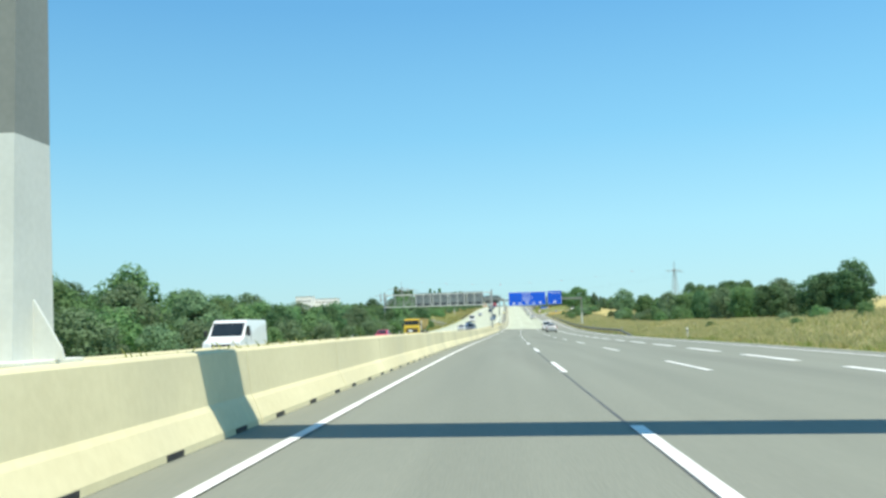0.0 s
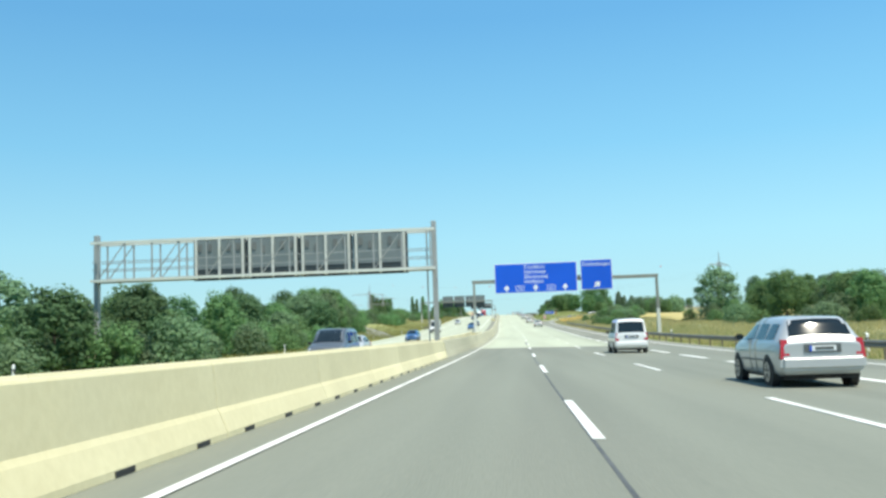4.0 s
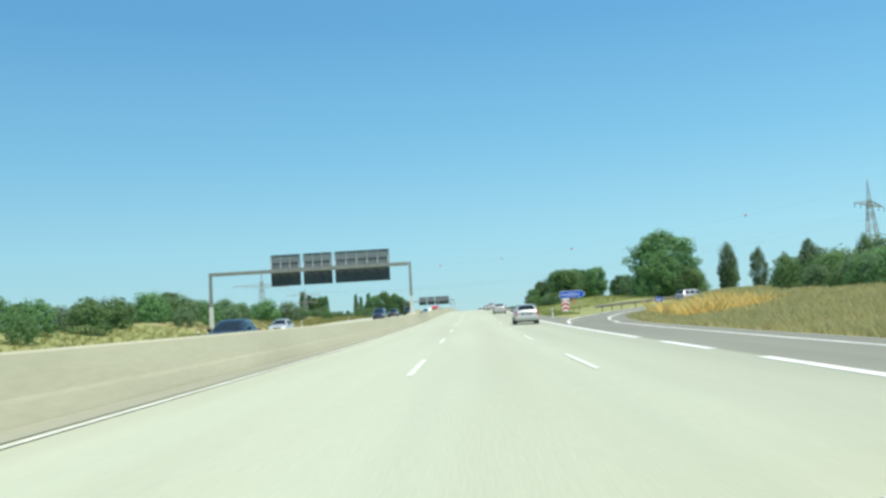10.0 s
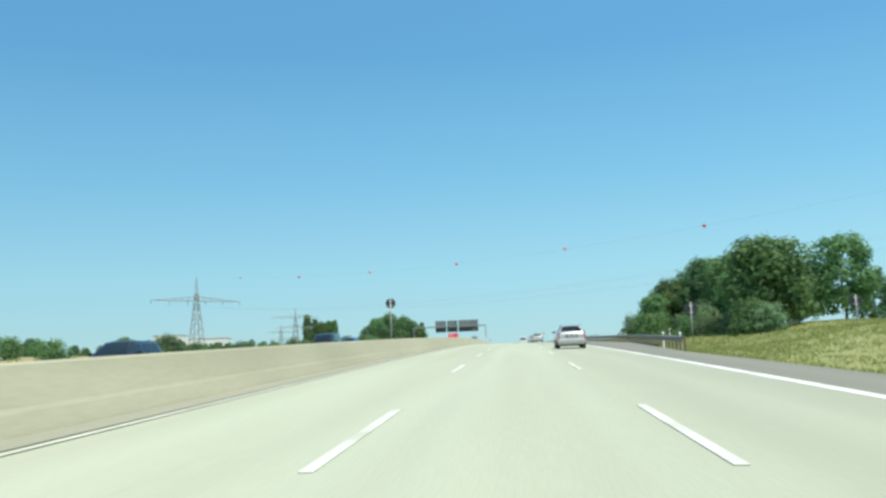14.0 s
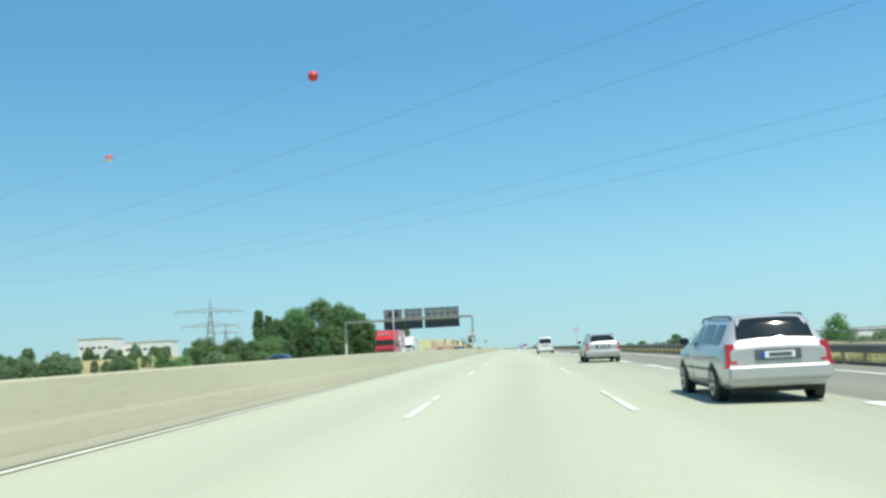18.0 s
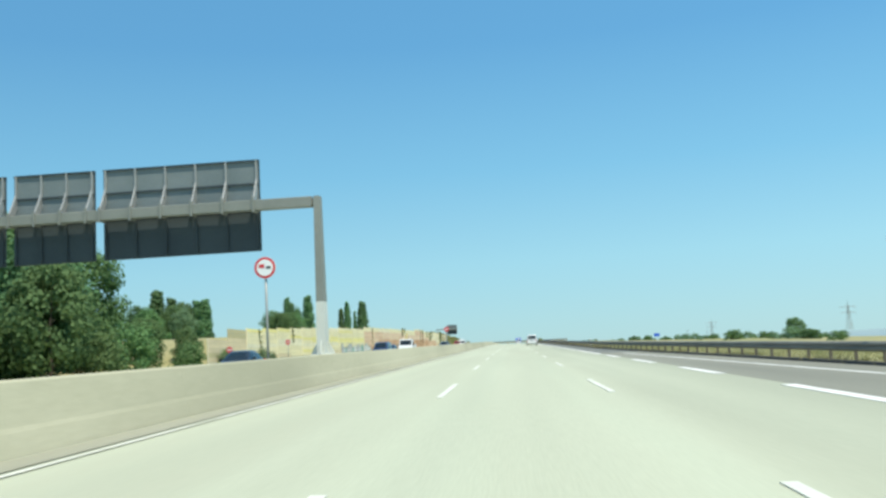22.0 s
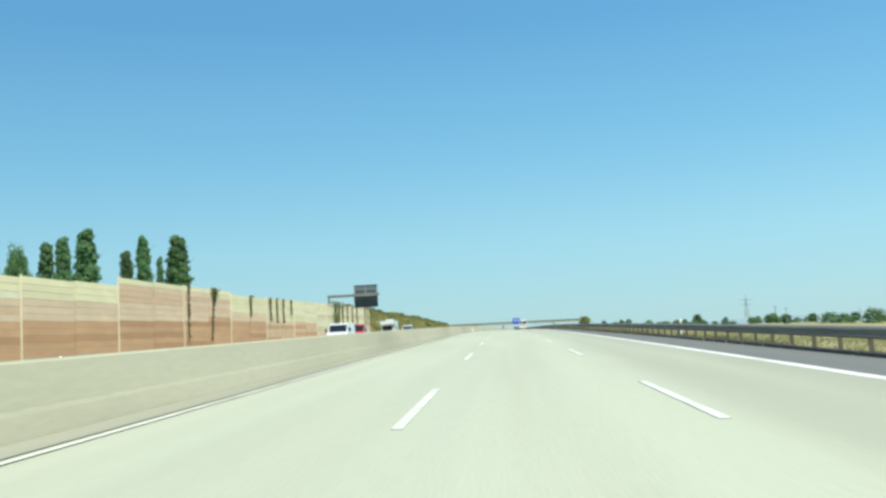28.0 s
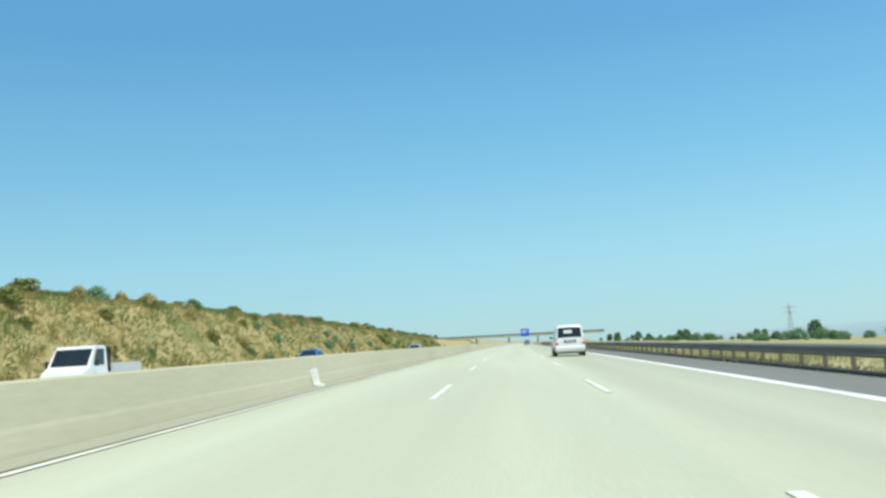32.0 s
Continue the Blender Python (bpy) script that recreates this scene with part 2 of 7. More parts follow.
def tyre_tracks(m, stops):
    """Multiplies a road surface by the grime of its lanes; stops: metres from the left edge line, and shade."""
    t = m.node_tree
    n = t.nodes.new
    p = t.nodes["Principled BSDF"]
    base = p.inputs["Base Color"].links[0].from_socket
    co, ax, wob, mr, rp, mx = n("ShaderNodeTexCoord"), n("ShaderNodeSeparateXYZ"), n("ShaderNodeTexNoise"), n("ShaderNodeMath"), n("ShaderNodeValToRGB"), n("ShaderNodeMix")
    wob.inputs["Scale"].default_value = 0.12
    mr.operation = "MULTIPLY_ADD"
    mr.inputs[1].default_value = 1 / 12.0
    sh = n("ShaderNodeMath")
    sh.operation = "MULTIPLY_ADD"
    sh.inputs[1].default_value, sh.inputs[2].default_value = 0.09, -0.045
    t.links.new(co.outputs["UV"], ax.inputs[0])
    t.links.new(co.outputs["UV"], wob.inputs["Vector"])
    t.links.new(wob.outputs["Fac"], sh.inputs[0])
    t.links.new(ax.outputs["X"], mr.inputs[0])
    t.links.new(sh.outputs[0], mr.inputs[2])
    r = rp.color_ramp
    r.interpolation = "B_SPLINE"
    for i, (u, v) in enumerate(stops):
        e = r.elements[i] if i < 2 else r.elements.new(u / 12.0)
        e.position = u / 12.0
        e.color = (v, v * 0.99, v * 0.96, 1)
    t.links.new(mr.outputs[0], rp.inputs[0])
    mx.data_type, mx.blend_type = "RGBA", "MULTIPLY"
    mx.inputs[0].default_value = 1.0
    t.links.new(base, mx.inputs[6])
    t.links.new(rp.outputs[0], mx.inputs[7])
    t.links.new(mx.outputs[2], p.inputs["Base Color"])


tyre_tracks(CONCRETE_ROAD, ((0.0, 0.97), (12.0, 0.8), (1.3, 1.03), (2.2, 0.99), (3.6, 1.0), (4.6, 1.03), (5.5, 0.96), (6.4, 1.02), (7.3, 1.0), (8.1, 0.87), (9.1, 0.93), (10.0, 0.82), (10.6, 0.8)))
GUTTER = material("dusty gutter", (0.27, 0.27, 0.205), (0.34, 0.34, 0.26), 0.5, 20, 0.9, bump=0.2, stretch=(1.5, 0.1, 1), uv=True)
BARRIER = material("barrier concrete", (0.60, 0.545, 0.335), (0.70, 0.645, 0.415), 0.35, 9, 0.85, bump=0.25, stretch=(1, 1, 0.9), vary=0.06, c=(0.46, 0.43, 0.29), stain=0.5)
BARRIER_GREY = material("barrier grey concrete", (0.44, 0.42, 0.295), (0.53, 0.505, 0.365), 0.35, 9, 0.85, bump=0.25, stretch=(1, 0.22, 1.3), c=(0.35, 0.335, 0.235), stain=0.85)
PAINT_WHITE = material("road paint", (0.68, 0.68, 0.64), (0.82, 0.82, 0.78), 1.5, 30, 0.7, bump=0.1, c=(0.5, 0.5, 0.46), stain=0.7)
PAINT_WORN = material("worn road paint", (0.56, 0.57, 0.5), (0.7, 0.71, 0.64), 1.2, 24, 0.75, bump=0.1, c=(0.47, 0.49, 0.39), stain=0.9)
EDGE_DARK = material("dark road edge", (0.03, 0.03, 0.028), (0.06, 0.058, 0.052), 1.5, 18, 0.8, bump=0.3)
SEALANT = material("joint sealant", (0.06, 0.06, 0.055), (0.12, 0.12, 0.11), 1.0, 20, 0.6)
GROUND = material("dry grass ground", (0.22, 0.22, 0.09), (0.40, 0.345, 0.17), 0.09, 1.6, 0.95, bump=0.5, spread=0.4, c=(0.17, 0.20, 0.065), stain=0.7)
KNOLL = material("green verge ground", (0.20, 0.235, 0.075), (0.33, 0.325, 0.125), 0.2, 2.0, 0.95, bump=0.5, spread=0.4, c=(0.36, 0.32, 0.13), stain=0.3)
BANK = material("dry embankment", (0.31, 0.25, 0.12), (0.42, 0.355, 0.165), 0.3, 2.2, 0.95, bump=0.6, spread=0.35, c=(0.18, 0.205, 0.075), stain=0.95)
POST_DUSTY = material("dusty brown post steel", (0.13, 0.115, 0.09), (0.19, 0.165, 0.13), 0.8, 14, 0.75, 0.1, 0.05)
RAIL_STEEL = material("dusty guard rail steel", (0.20, 0.19, 0.165), (0.28, 0.265, 0.225), 0.6, 14, 0.6, 0.25, 0.05)
FIELD = material("ripe field", (0.37, 0.32, 0.115), (0.48, 0.39, 0.15), 0.05, 2.0, 0.95, bump=0.8, spread=0.4)
STRAW = leaf_material("dry grass", (0.74, 0.67, 0.38), (0.56, 0.56, 0.29), 0.5)
RAIL_STRAW = leaf_material("dusty roadside grass", (0.50, 0.44, 0.26), (0.40, 0.39, 0.2), 0.5)
KNOLL_GRASS = leaf_material("mown verge grass", (0.29, 0.315, 0.105), (0.38, 0.37, 0.14), 0.5)
GREEN_GRASS = leaf_material("green grass", (0.26, 0.31, 0.09), (0.42, 0.42, 0.16), 0.5)
BANK_GREEN = leaf_material("olive bank grass", (0.25, 0.285, 0.1), (0.37, 0.365, 0.15), 0.5)
VERGE = leaf_material("mixed verge grass", (0.30, 0.31, 0.11), (0.52, 0.45, 0.2), 0.5)
SCRUB = leaf_material("dry scrub", (0.5, 0.39, 0.2), (0.36, 0.32, 0.14), 0.5)
CLIMBER = leaf_material("climbing leaves", (0.15, 0.17, 0.06), (0.24, 0.25, 0.09), 0.4)
SHRUB = leaf_material("olive shrubs", (0.27, 0.335, 0.1), (0.38, 0.42, 0.16), 0.5)
GOLD_GRASS = leaf_material("golden dry grass", (0.78, 0.58, 0.3), (0.66, 0.5, 0.25), 0.5)
LEAF = leaf_material("broad leaves", (0.135, 0.235, 0.1), (0.185, 0.295, 0.12))
LEAF_PALE = leaf_material("grey-green leaves", (0.155, 0.235, 0.13), (0.205, 0.295, 0.16))
LEAF_POPLAR = leaf_material("poplar leaves", (0.165, 0.285, 0.135), (0.215, 0.345, 0.16))
LEAF_DARK = leaf_material("dark leaves", (0.1, 0.185, 0.09), (0.14, 0.235, 0.108))
BARK = material("bark", (0.07, 0.055, 0.04), (0.14, 0.11, 0.08), 3, 20, 0.9, bump=0.6, stretch=(1, 1, 0.2))
STEEL = material("galvanised steel", (0.30, 0.31, 0.30), (0.40, 0.41, 0.40), 0.8, 20, 0.5, 0.3, 0.03)
STEEL_DARK = material("weathered galvanised steel", (0.14, 0.15, 0.15), (0.21, 0.22, 0.21), 0.9, 16, 0.55, 0.35, 0.05)
POST_GREY = material("grey gantry paint", (0.19, 0.205, 0.185), (0.25, 0.265, 0.24), 0.8, 16, 0.6, 0.0, 0.03)
POST_LIGHT = material("light concrete-grey paint", (0.54, 0.565, 0.52), (0.64, 0.665, 0.62), 0.8, 16, 0.65, 0.0, 0.03)
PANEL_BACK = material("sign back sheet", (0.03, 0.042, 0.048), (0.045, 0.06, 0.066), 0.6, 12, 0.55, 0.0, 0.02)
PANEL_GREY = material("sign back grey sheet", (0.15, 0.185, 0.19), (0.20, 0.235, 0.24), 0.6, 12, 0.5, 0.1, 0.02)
SIGN_BLUE = material("blue sign sheet", (0.0, 0.085, 0.60), (0.0, 0.095, 0.66), 0.3, 8, 0.45, bump=0.0)
SIGN_WHITE = material("white sign sheet", (0.76, 0.78, 0.78), (0.84, 0.85, 0.85), 0.8, 10, 0.45, bump=0.0)
SIGN_RED = material("red sign sheet", (0.55, 0.02, 0.03), (0.62, 0.03, 0.035), 0.8, 10, 0.45, bump=0.0)
SIGN_GREY = material("grey sign back", (0.10, 0.11, 0.11), (0.15, 0.16, 0.155), 1.0, 10, 0.5, 0.2, 0.0)
SIGN_BACK = material("dark coated sign back", (0.022, 0.03, 0.034), (0.035, 0.045, 0.05), 1.0, 10, 0.55, 0.0, 0.0)
BLACK = material("black plastic", (0.015, 0.015, 0.016), (0.03, 0.03, 0.032), 2, 20, 0.6, bump=0.05)
TYRE = material("tyre rubber", (0.018, 0.018, 0.018), (0.035, 0.034, 0.033), 3, 30, 0.85, bump=0.2)
RIM = material("alloy rim", (0.42, 0.43, 0.44), (0.52, 0.53, 0.54), 3, 20, 0.35, 0.8, 0.02)
GLASS_DARK = material("tinted car glass", (0.012, 0.018, 0.022), (0.02, 0.028, 0.034), 0.6, 3, 0.04, 0.0, 0.0)
LAMP_RED = material("red tail lamp", (0.42, 0.012, 0.02), (0.5, 0.02, 0.03), 3, 20, 0.2, bump=0.0, coat=0.6)
LAMP_CLEAR = material("clear headlamp", (0.55, 0.57, 0.6), (0.68, 0.7, 0.72), 4, 20, 0.15, bump=0.0, coat=0.6)
ORANGE = material("orange paint", (0.62, 0.14, 0.02), (0.7, 0.18, 0.03), 2, 10, 0.5, bump=0.0)
BALL_RED = material("red marker ball", (0.62, 0.035, 0.045), (0.7, 0.05, 0.055), 2, 10, 0.45, bump=0.0)
ROOF_GREY = material("pale roof sheet", (0.5, 0.52, 0.53), (0.6, 0.61, 0.62), 0.2, 4, 0.6, bump=0.02)
RENDER_WHITE = material("white facade", (0.70, 0.71, 0.70), (0.8, 0.8, 0.79), 0.2, 4, 0.8, bump=0.05)
# pale blue base colour stands in for the air haze before the hills
HAZE = material("far hills with painted haze", (0.26, 0.36, 0.41), (0.30, 0.40, 0.44), 0.003, 0.02, 1.0, bump=0.0)


def car_paint(name, rgb, metal=0.0, rough=0.3):
    return material(name, tuple(v * 0.96 for v in rgb), rgb, 0.9, 6, rough, metal, 0.0, coat=0.7)


SILVER = car_paint("silver paint", (0.5, 0.515, 0.52), 0.25, 0.36)
WHITE_CAR = car_paint("white paint", (0.78, 0.79, 0.79))
NAVY = car_paint("dark blue paint", (0.02, 0.035, 0.085))
BLUE_CAR = car_paint("blue paint", (0.035, 0.12, 0.30))
DARK_CAR = car_paint("black paint", (0.02, 0.022, 0.025))
GREY_CAR = car_paint("grey paint", (0.16, 0.175, 0.19), 0.4)
RED_CAR = car_paint("red paint", (0.55, 0.018, 0.028))
YELLOW_TRUCK = car_paint("yellow paint", (0.62, 0.42, 0.02))
YELLOW_DIRTY = material("dusty yellow tipper steel", (0.42, 0.30, 0.09), (0.55, 0.40, 0.12), 0.6, 8, 0.7, 0.0, 0.1, c=(0.3, 0.23, 0.12), stain=0.8)
CREAM = car_paint("cream paint", (0.74, 0.72, 0.65))


# ---- mesh helpers ----
def mesh_of(name, verts, faces, mat=None, uvs=None, smooth=False):
    me = bpy.data.meshes.new(name)
    me.from_pydata([tuple(v) for v in verts], [], faces)
    if uvs is not None:
        lay = me.uv_layers.new(name="plan")
        idx = np.empty(len(me.loops), dtype=np.int32)
        me.loops.foreach_get("vertex_index", idx)
        lay.data.foreach_set("uv", np.asarray(uvs, dtype=np.float32)[idx].ravel())
    if smooth:
        me.polygons.foreach_set("use_smooth", np.ones(len(me.polygons), dtype=bool))
    if mat:
        me.materials.append(mat)
    me.update()
    return me


def baked(name, bm, mat=None, smooth=False):
    bmesh.ops.recalc_face_normals(bm, faces=bm.faces)
    me = bpy.data.meshes.new(name)
    bm.to_mesh(me)
    bm.free()
    if smooth:
        me.polygons.foreach_set("use_smooth", np.ones(len(me.polygons), dtype=bool))
    if mat:
        me.materials.append(mat)
    return me


def part(name, data, mat, parent, label="", m=None, smooth=False):
    """Links a bmesh or a mesh as one object under a thing or a part."""
    if isinstance(data, bmesh.types.BMesh):
        data = baked(name, data, mat, smooth)
    ob = new(name, data)
    ob.parent = parent
    if m is not None:
        ob.matrix_basis = m
    if label:
        ob["label"] = label
    return ob


def thing(name, m, label, category, group="", kind=""):
    ob = new(name)
    ob.empty_display_size = 0.3
    ob.matrix_basis = m
    return tagged(ob, label, category, group, kind)


def box(bm, size, at_=(0, 0, 0), rot=(0, 0, 0), bevel=0.0):
    r = bmesh.ops.create_cube(bm, size=1.0, matrix=Matrix.LocRotScale(at_, Euler([radians(a) for a in rot]), size))
    if bevel:
        es = list({e for v in r["verts"] for e in v.link_edges})
        bmesh.ops.bevel(bm, geom=es, offset=bevel, segments=1, affect="EDGES")
    return bm


def boxes(*specs, bevel=0.0):
    bm = bmesh.new()
    for sp in specs:
        box(bm, *sp, bevel=bevel)
    return bm


def rod(bm, a, b, r, r2=None, seg=8):
    a, b = Vector(a), Vector(b)
    d = b - a
    m = Matrix.Translation((a + b) / 2) @ d.to_track_quat("Z", "Y").to_matrix().to_4x4()
    bmesh.ops.create_cone(bm, cap_ends=True, segments=seg, radius1=r, radius2=r if r2 is None else r2, depth=d.length, matrix=m)
    return bm


def prism(profile, width, taper=None, axis="x"):
    """A side profile (y, z) spread across the width; taper narrows a corner by that share of the width."""
    bm = bmesh.new()
    tp = taper or [1.0] * len(profile)
    left = [bm.verts.new((-width / 2 * k, y, z)) for (y, z), k in zip(profile, tp)]
    right = [bm.verts.new((width / 2 * k, y, z)) for (y, z), k in zip(profile, tp)]
    n = len(profile)
    bm.faces.new(left)
    bm.faces.new(right[::-1])
    for i in range(n):
        j = (i + 1) % n
        bm.faces.new((left[i], right[i], right[j], left[j]))
    return bm


def bev(bm, off, seg=2):
    es = [e for e in bm.edges if len(e.link_faces) == 2 and e.calc_face_angle(0) > 0.5]
    bmesh.ops.bevel(bm, geom=es, offset=off, segments=seg, affect="EDGES", clamp_overlap=True)
    return bm


def strip(s0, s1, us, lift, step=6.0, skirt=0.0):
    """A ribbon along the road: us gives its u edges at each s; lift over the crossfall."""
    n = max(1, int(math.ceil((s1 - s0) / step)))
    vs, uv, fs = [], [], []
    for k in range(n + 1):
        s = s0 + (s1 - s0) * k / n
        row = us(s) if callable(us) else us
        for u in row:
            vs.append(at(s, u, fall(u) + lift))
            uv.append((u, s))
    w = len(row)
    for k in range(n):
        for q in range(w - 1):
            fs.append((k * w + q, k * w + q + 1, (k + 1) * w + q + 1, (k + 1) * w + q))
    return vs, fs, uv


def ribbon(name, s0, s1, us, lift, mat, label, category, step=6.0, kind="structure"):
    vs, fs, uv = strip(s0, s1, us, lift, step)
    return tagged(new(name, mesh_of(name, vs, fs, mat, uv)), label, category, kind=kind)


# ---- ground and road surfaces ----
S_ROWS = list(np.arange(-150, 1800, 6.0)) + list(np.arange(1800, 2400, 40.0)) + [2400, 2700, 3100, 3600, 4200]
U_COLS = [-2600, -1300, -700, -400, -250, -170, -120, -90, -70, -56, -48, -42, -38, -35, -32, -30, -28, -26.5, -25.2, -24, -22.5, -21, -20, -19.3, -12, -5, 0, 6, 12.0,
          "e", "e1", "e2", "e4", "e7", "e10", "e12", "e14", "e16", "e18", "e21", "e24", "e28", 47, 54, 64, 80, 100, 130, 180, 260, 400, 700, 1300, 2600]
gv, gf, gu = [], [], []
for s in S_ROWS:
    e = edge_right(s)
    for c in U_COLS:
        u = c if not isinstance(c, str) else e + (float(c[1:]) if len(c) > 1 else -0.05)
        gv.append(at(s, u, ground_at(s, u)))
        gu.append((u, s))
W = len(U_COLS)
for r in range(len(S_ROWS) - 1):
    for c in range(W - 1):
        gf.append((r * W + c, r * W + c + 1, (r + 1) * W + c + 1, (r + 1) * W + c))
land = mesh_of("ground", gv, gf, GROUND, gu, smooth=True)
land.materials.append(BANK)
land.materials.append(KNOLL)
for r in range(len(S_ROWS) - 1):
    if S_ROWS[r] > 1160:
        for c in range(8, 23):
            land.polygons[r * (W - 1) + c].material_index = 1
    if 40 < S_ROWS[r] < 470:
        for c in range(7, 23):
            land.polygons[r * (W - 1) + c].material_index = 2
    if 434 < S_ROWS[r] < 650:
        for c in range(29, 44):
            land.polygons[r * (W - 1) + c].material_index = 2
tagged(new("ground", land), "dry yellow-green grassland beside the motorway", "ground", kind="structure")

SURFACE_CHANGE = 229.5
ribbon("road_asphalt", -150, SURFACE_CHANGE, [-1.4, 3.6, 7.2, 10.8, 16.0], 0.0, ASPHALT, "dark grey asphalt carriageway with four lanes", "road")
ribbon("road_concrete", SURFACE_CHANGE, 4200, [-1.4, 3.6, 7.2, 10.95], 0.0, CONCRETE_ROAD, "bright worn concrete carriageway with three lanes", "road")
ribbon("road_shoulder", SURFACE_CHANGE, 842, lambda s: [10.95, 12.0, edge_right(s)], 0.0, ASPHALT_DARK, "grey asphalt shoulder and exit lane", "road")
ribbon("road_shoulder_newer", 842, 4200, lambda s: [10.95, 12.0, edge_right(s)], 0.0, ASPHALT_NEW, "darker grey asphalt shoulder", "road")
ribbon("road_opposite", -150, 4200, [-19.0, -15.4, -11.8, -8.2, -2.6], 0.0, CONCRETE_ROAD, "concrete carriageway for oncoming traffic", "road")
ribbon("median_strip", -150, 4200, [-2.7, -1.3], 0.004, ASPHALT_DARK, "paved strip between the barriers", "median")

ribbon("gutter", SURFACE_CHANGE, 2400, [-0.72, -0.4, -0.08], 0.003, GUTTER, "dusty grey gutter strip at the foot of the barrier", "gutter")

# lane markings
ribbon("edge_line_left", -150, SURFACE_CHANGE, [0.04, 0.16], 0.006, PAINT_WHITE, "white solid edge line beside the barrier", "road marking")
ribbon("edge_line_left_worn", SURFACE_CHANGE, 2400, [0.045, 0.15], 0.006, PAINT_WORN, "worn white edge line beside the barrier", "road marking")
# near-black raised strip along the outer edge of the shoulder
ev, ef = [], []
rows_ = list(np.arange(560, 1500, 6.0))
for s in rows_:
    e = edge_right(s)
    ev += [at(s, e + du, fall(e) + dz) for du, dz in ((-0.08, -0.02), (-0.05, 0.085), (0.12, 0.1), (0.2, -0.12))]
for r in range(len(rows_) - 1):
    ef += [(4 * r + q, 4 * r + q + 1, 4 * r + q + 5, 4 * r + q + 4) for q in range(3)]
tagged(new("kerb", mesh_of("kerb", ev, ef, EDGE_DARK)), "low dark raised edge along the shoulder", "kerb", kind="structure")
ribbon("edge_line_right", 404, 598, [10.65, 10.95], 0.006, PAINT_WHITE, "white solid right edge line", "road marking")
ribbon("edge_line_far_right", 838, 2400, [10.65, 10.95], 0.006, PAINT_WHITE, "white solid right edge line", "road marking")
ribbon("edge_line_exit_lane", -150, 431, [14.3, 14.5], 0.006, PAINT_WHITE, "white solid edge line of the exit lane", "road marking")
ribbon("edge_line_slip_road", 600, 838, lambda s: [edge_right(s) - 1.9, edge_right(s) - 1.7], 0.006, PAINT_WHITE, "white solid edge line of the slip lane", "road marking")
ribbon("edge_line_opposite", -150, 2400, [-4.35, -4.15], 0.006, PAINT_WHITE, "white solid edge line of the oncoming side", "road marking")
ribbon("edge_line_opposite_outer", -150, 2400, [-15.4, -15.15], 0.006, PAINT_WHITE, "white solid outer edge line of the oncoming side", "road marking")


def plank(w, l, t=0.008, mat=PAINT_WHITE):
    return mesh_of("dash", [(x * w / 2, y * l / 2, z * t) for z in (0, 1) for y in (-1, 1) for x in (-1, 1)],
                   [(4, 5, 7, 6), (0, 1, 5, 4), (1, 3, 7, 5), (3, 2, 6, 7), (2, 0, 4, 6)], mat)


DASH, BLOCK, DASH_WORN = plank(0.145, 6.0), plank(0.30, 6.0), plank(0.135, 6.0, 0.008, PAINT_WORN)


def flat_pose(s, u, lift=0.004):
    a, b = at(s - 0.5, u), at(s + 0.5, u)
    d = b - a
    q = Matrix((Vector((math.cos(heading(s)), math.sin(heading(s)), -0.015 if u > -1 else 0.022)).normalized(), d.normalized(), Vector((0, 0, 1)))).transposed()
    q.col[2] = q.col[0].cross(q.col[1])
    m = q.to_4x4()
    m.translation = at(s, u, fall(u) + lift)
    return m


def dashes(name, label, u, ends, mesh):
    root = tagged(new(name), label, "road marking", kind="structure")
    for e in ends:
        part("dash", mesh, None, root, m=flat_pose(e - 3.0, u))


LATTICE = [50.3 + 18 * k for k in range(-8, 11)] + [245.7 + 18 * k for k in range(0, 66)]
dashes("lane_line_inner", "broken white line between left and middle lane", 3.64, [e for e in LATTICE if e > 300], DASH_WORN)
dashes("lane_line_inner_asphalt", "broken white line on the dark asphalt", 3.76, [e for e in LATTICE if e < 300], DASH)
dashes("lane_line_outer", "broken white line between middle and right lane", 7.2, [e for e in LATTICE if e < 232], DASH)
dashes("lane_line_outer_worn", "worn broken white line between middle and right lane", 7.2, [e for e in LATTICE if e >= 232], DASH_WORN)
dashes("exit_lane_line", "thick broken white line beside the exit lane", 10.8, [115.4 + 10 * k for k in range(-22, 31)], BLOCK)
dashes("slip_lane_line", "thick broken white line beside the slip lane", 10.8, [606 + 12 * k for k in range(0, 20)], BLOCK)
dashes("lane_line_opposite", "broken white line of the oncoming side", -8.0, [50.3 + 18 * k for k in range(-8, 74)], DASH)
dashes("lane_line_opposite_outer", "broken white line of the oncoming side", -11.7, [50.3 + 18 * k for k in range(-8, 74)], DASH)
for s0, s1, u in ((475, 479.5, 4.3), (474.5, 480, 6.3), (478, 482, 8.2), (-20, 229, 3.69), (240, 249, 3.7), (694, 699, 2.6)):
    ribbon("sealed_joint", s0, s1, [u - (0.009 if s0 > 0 else 0.022), u + (0.009 if s0 > 0 else 0.022)] if s0 != 240 else [u - 0.13, u + 0.13], 0.003, SEALANT, "dark sealed joint in the road surface", "road joint")

# ---- median barriers: precast segments ----
SEG = 6.0


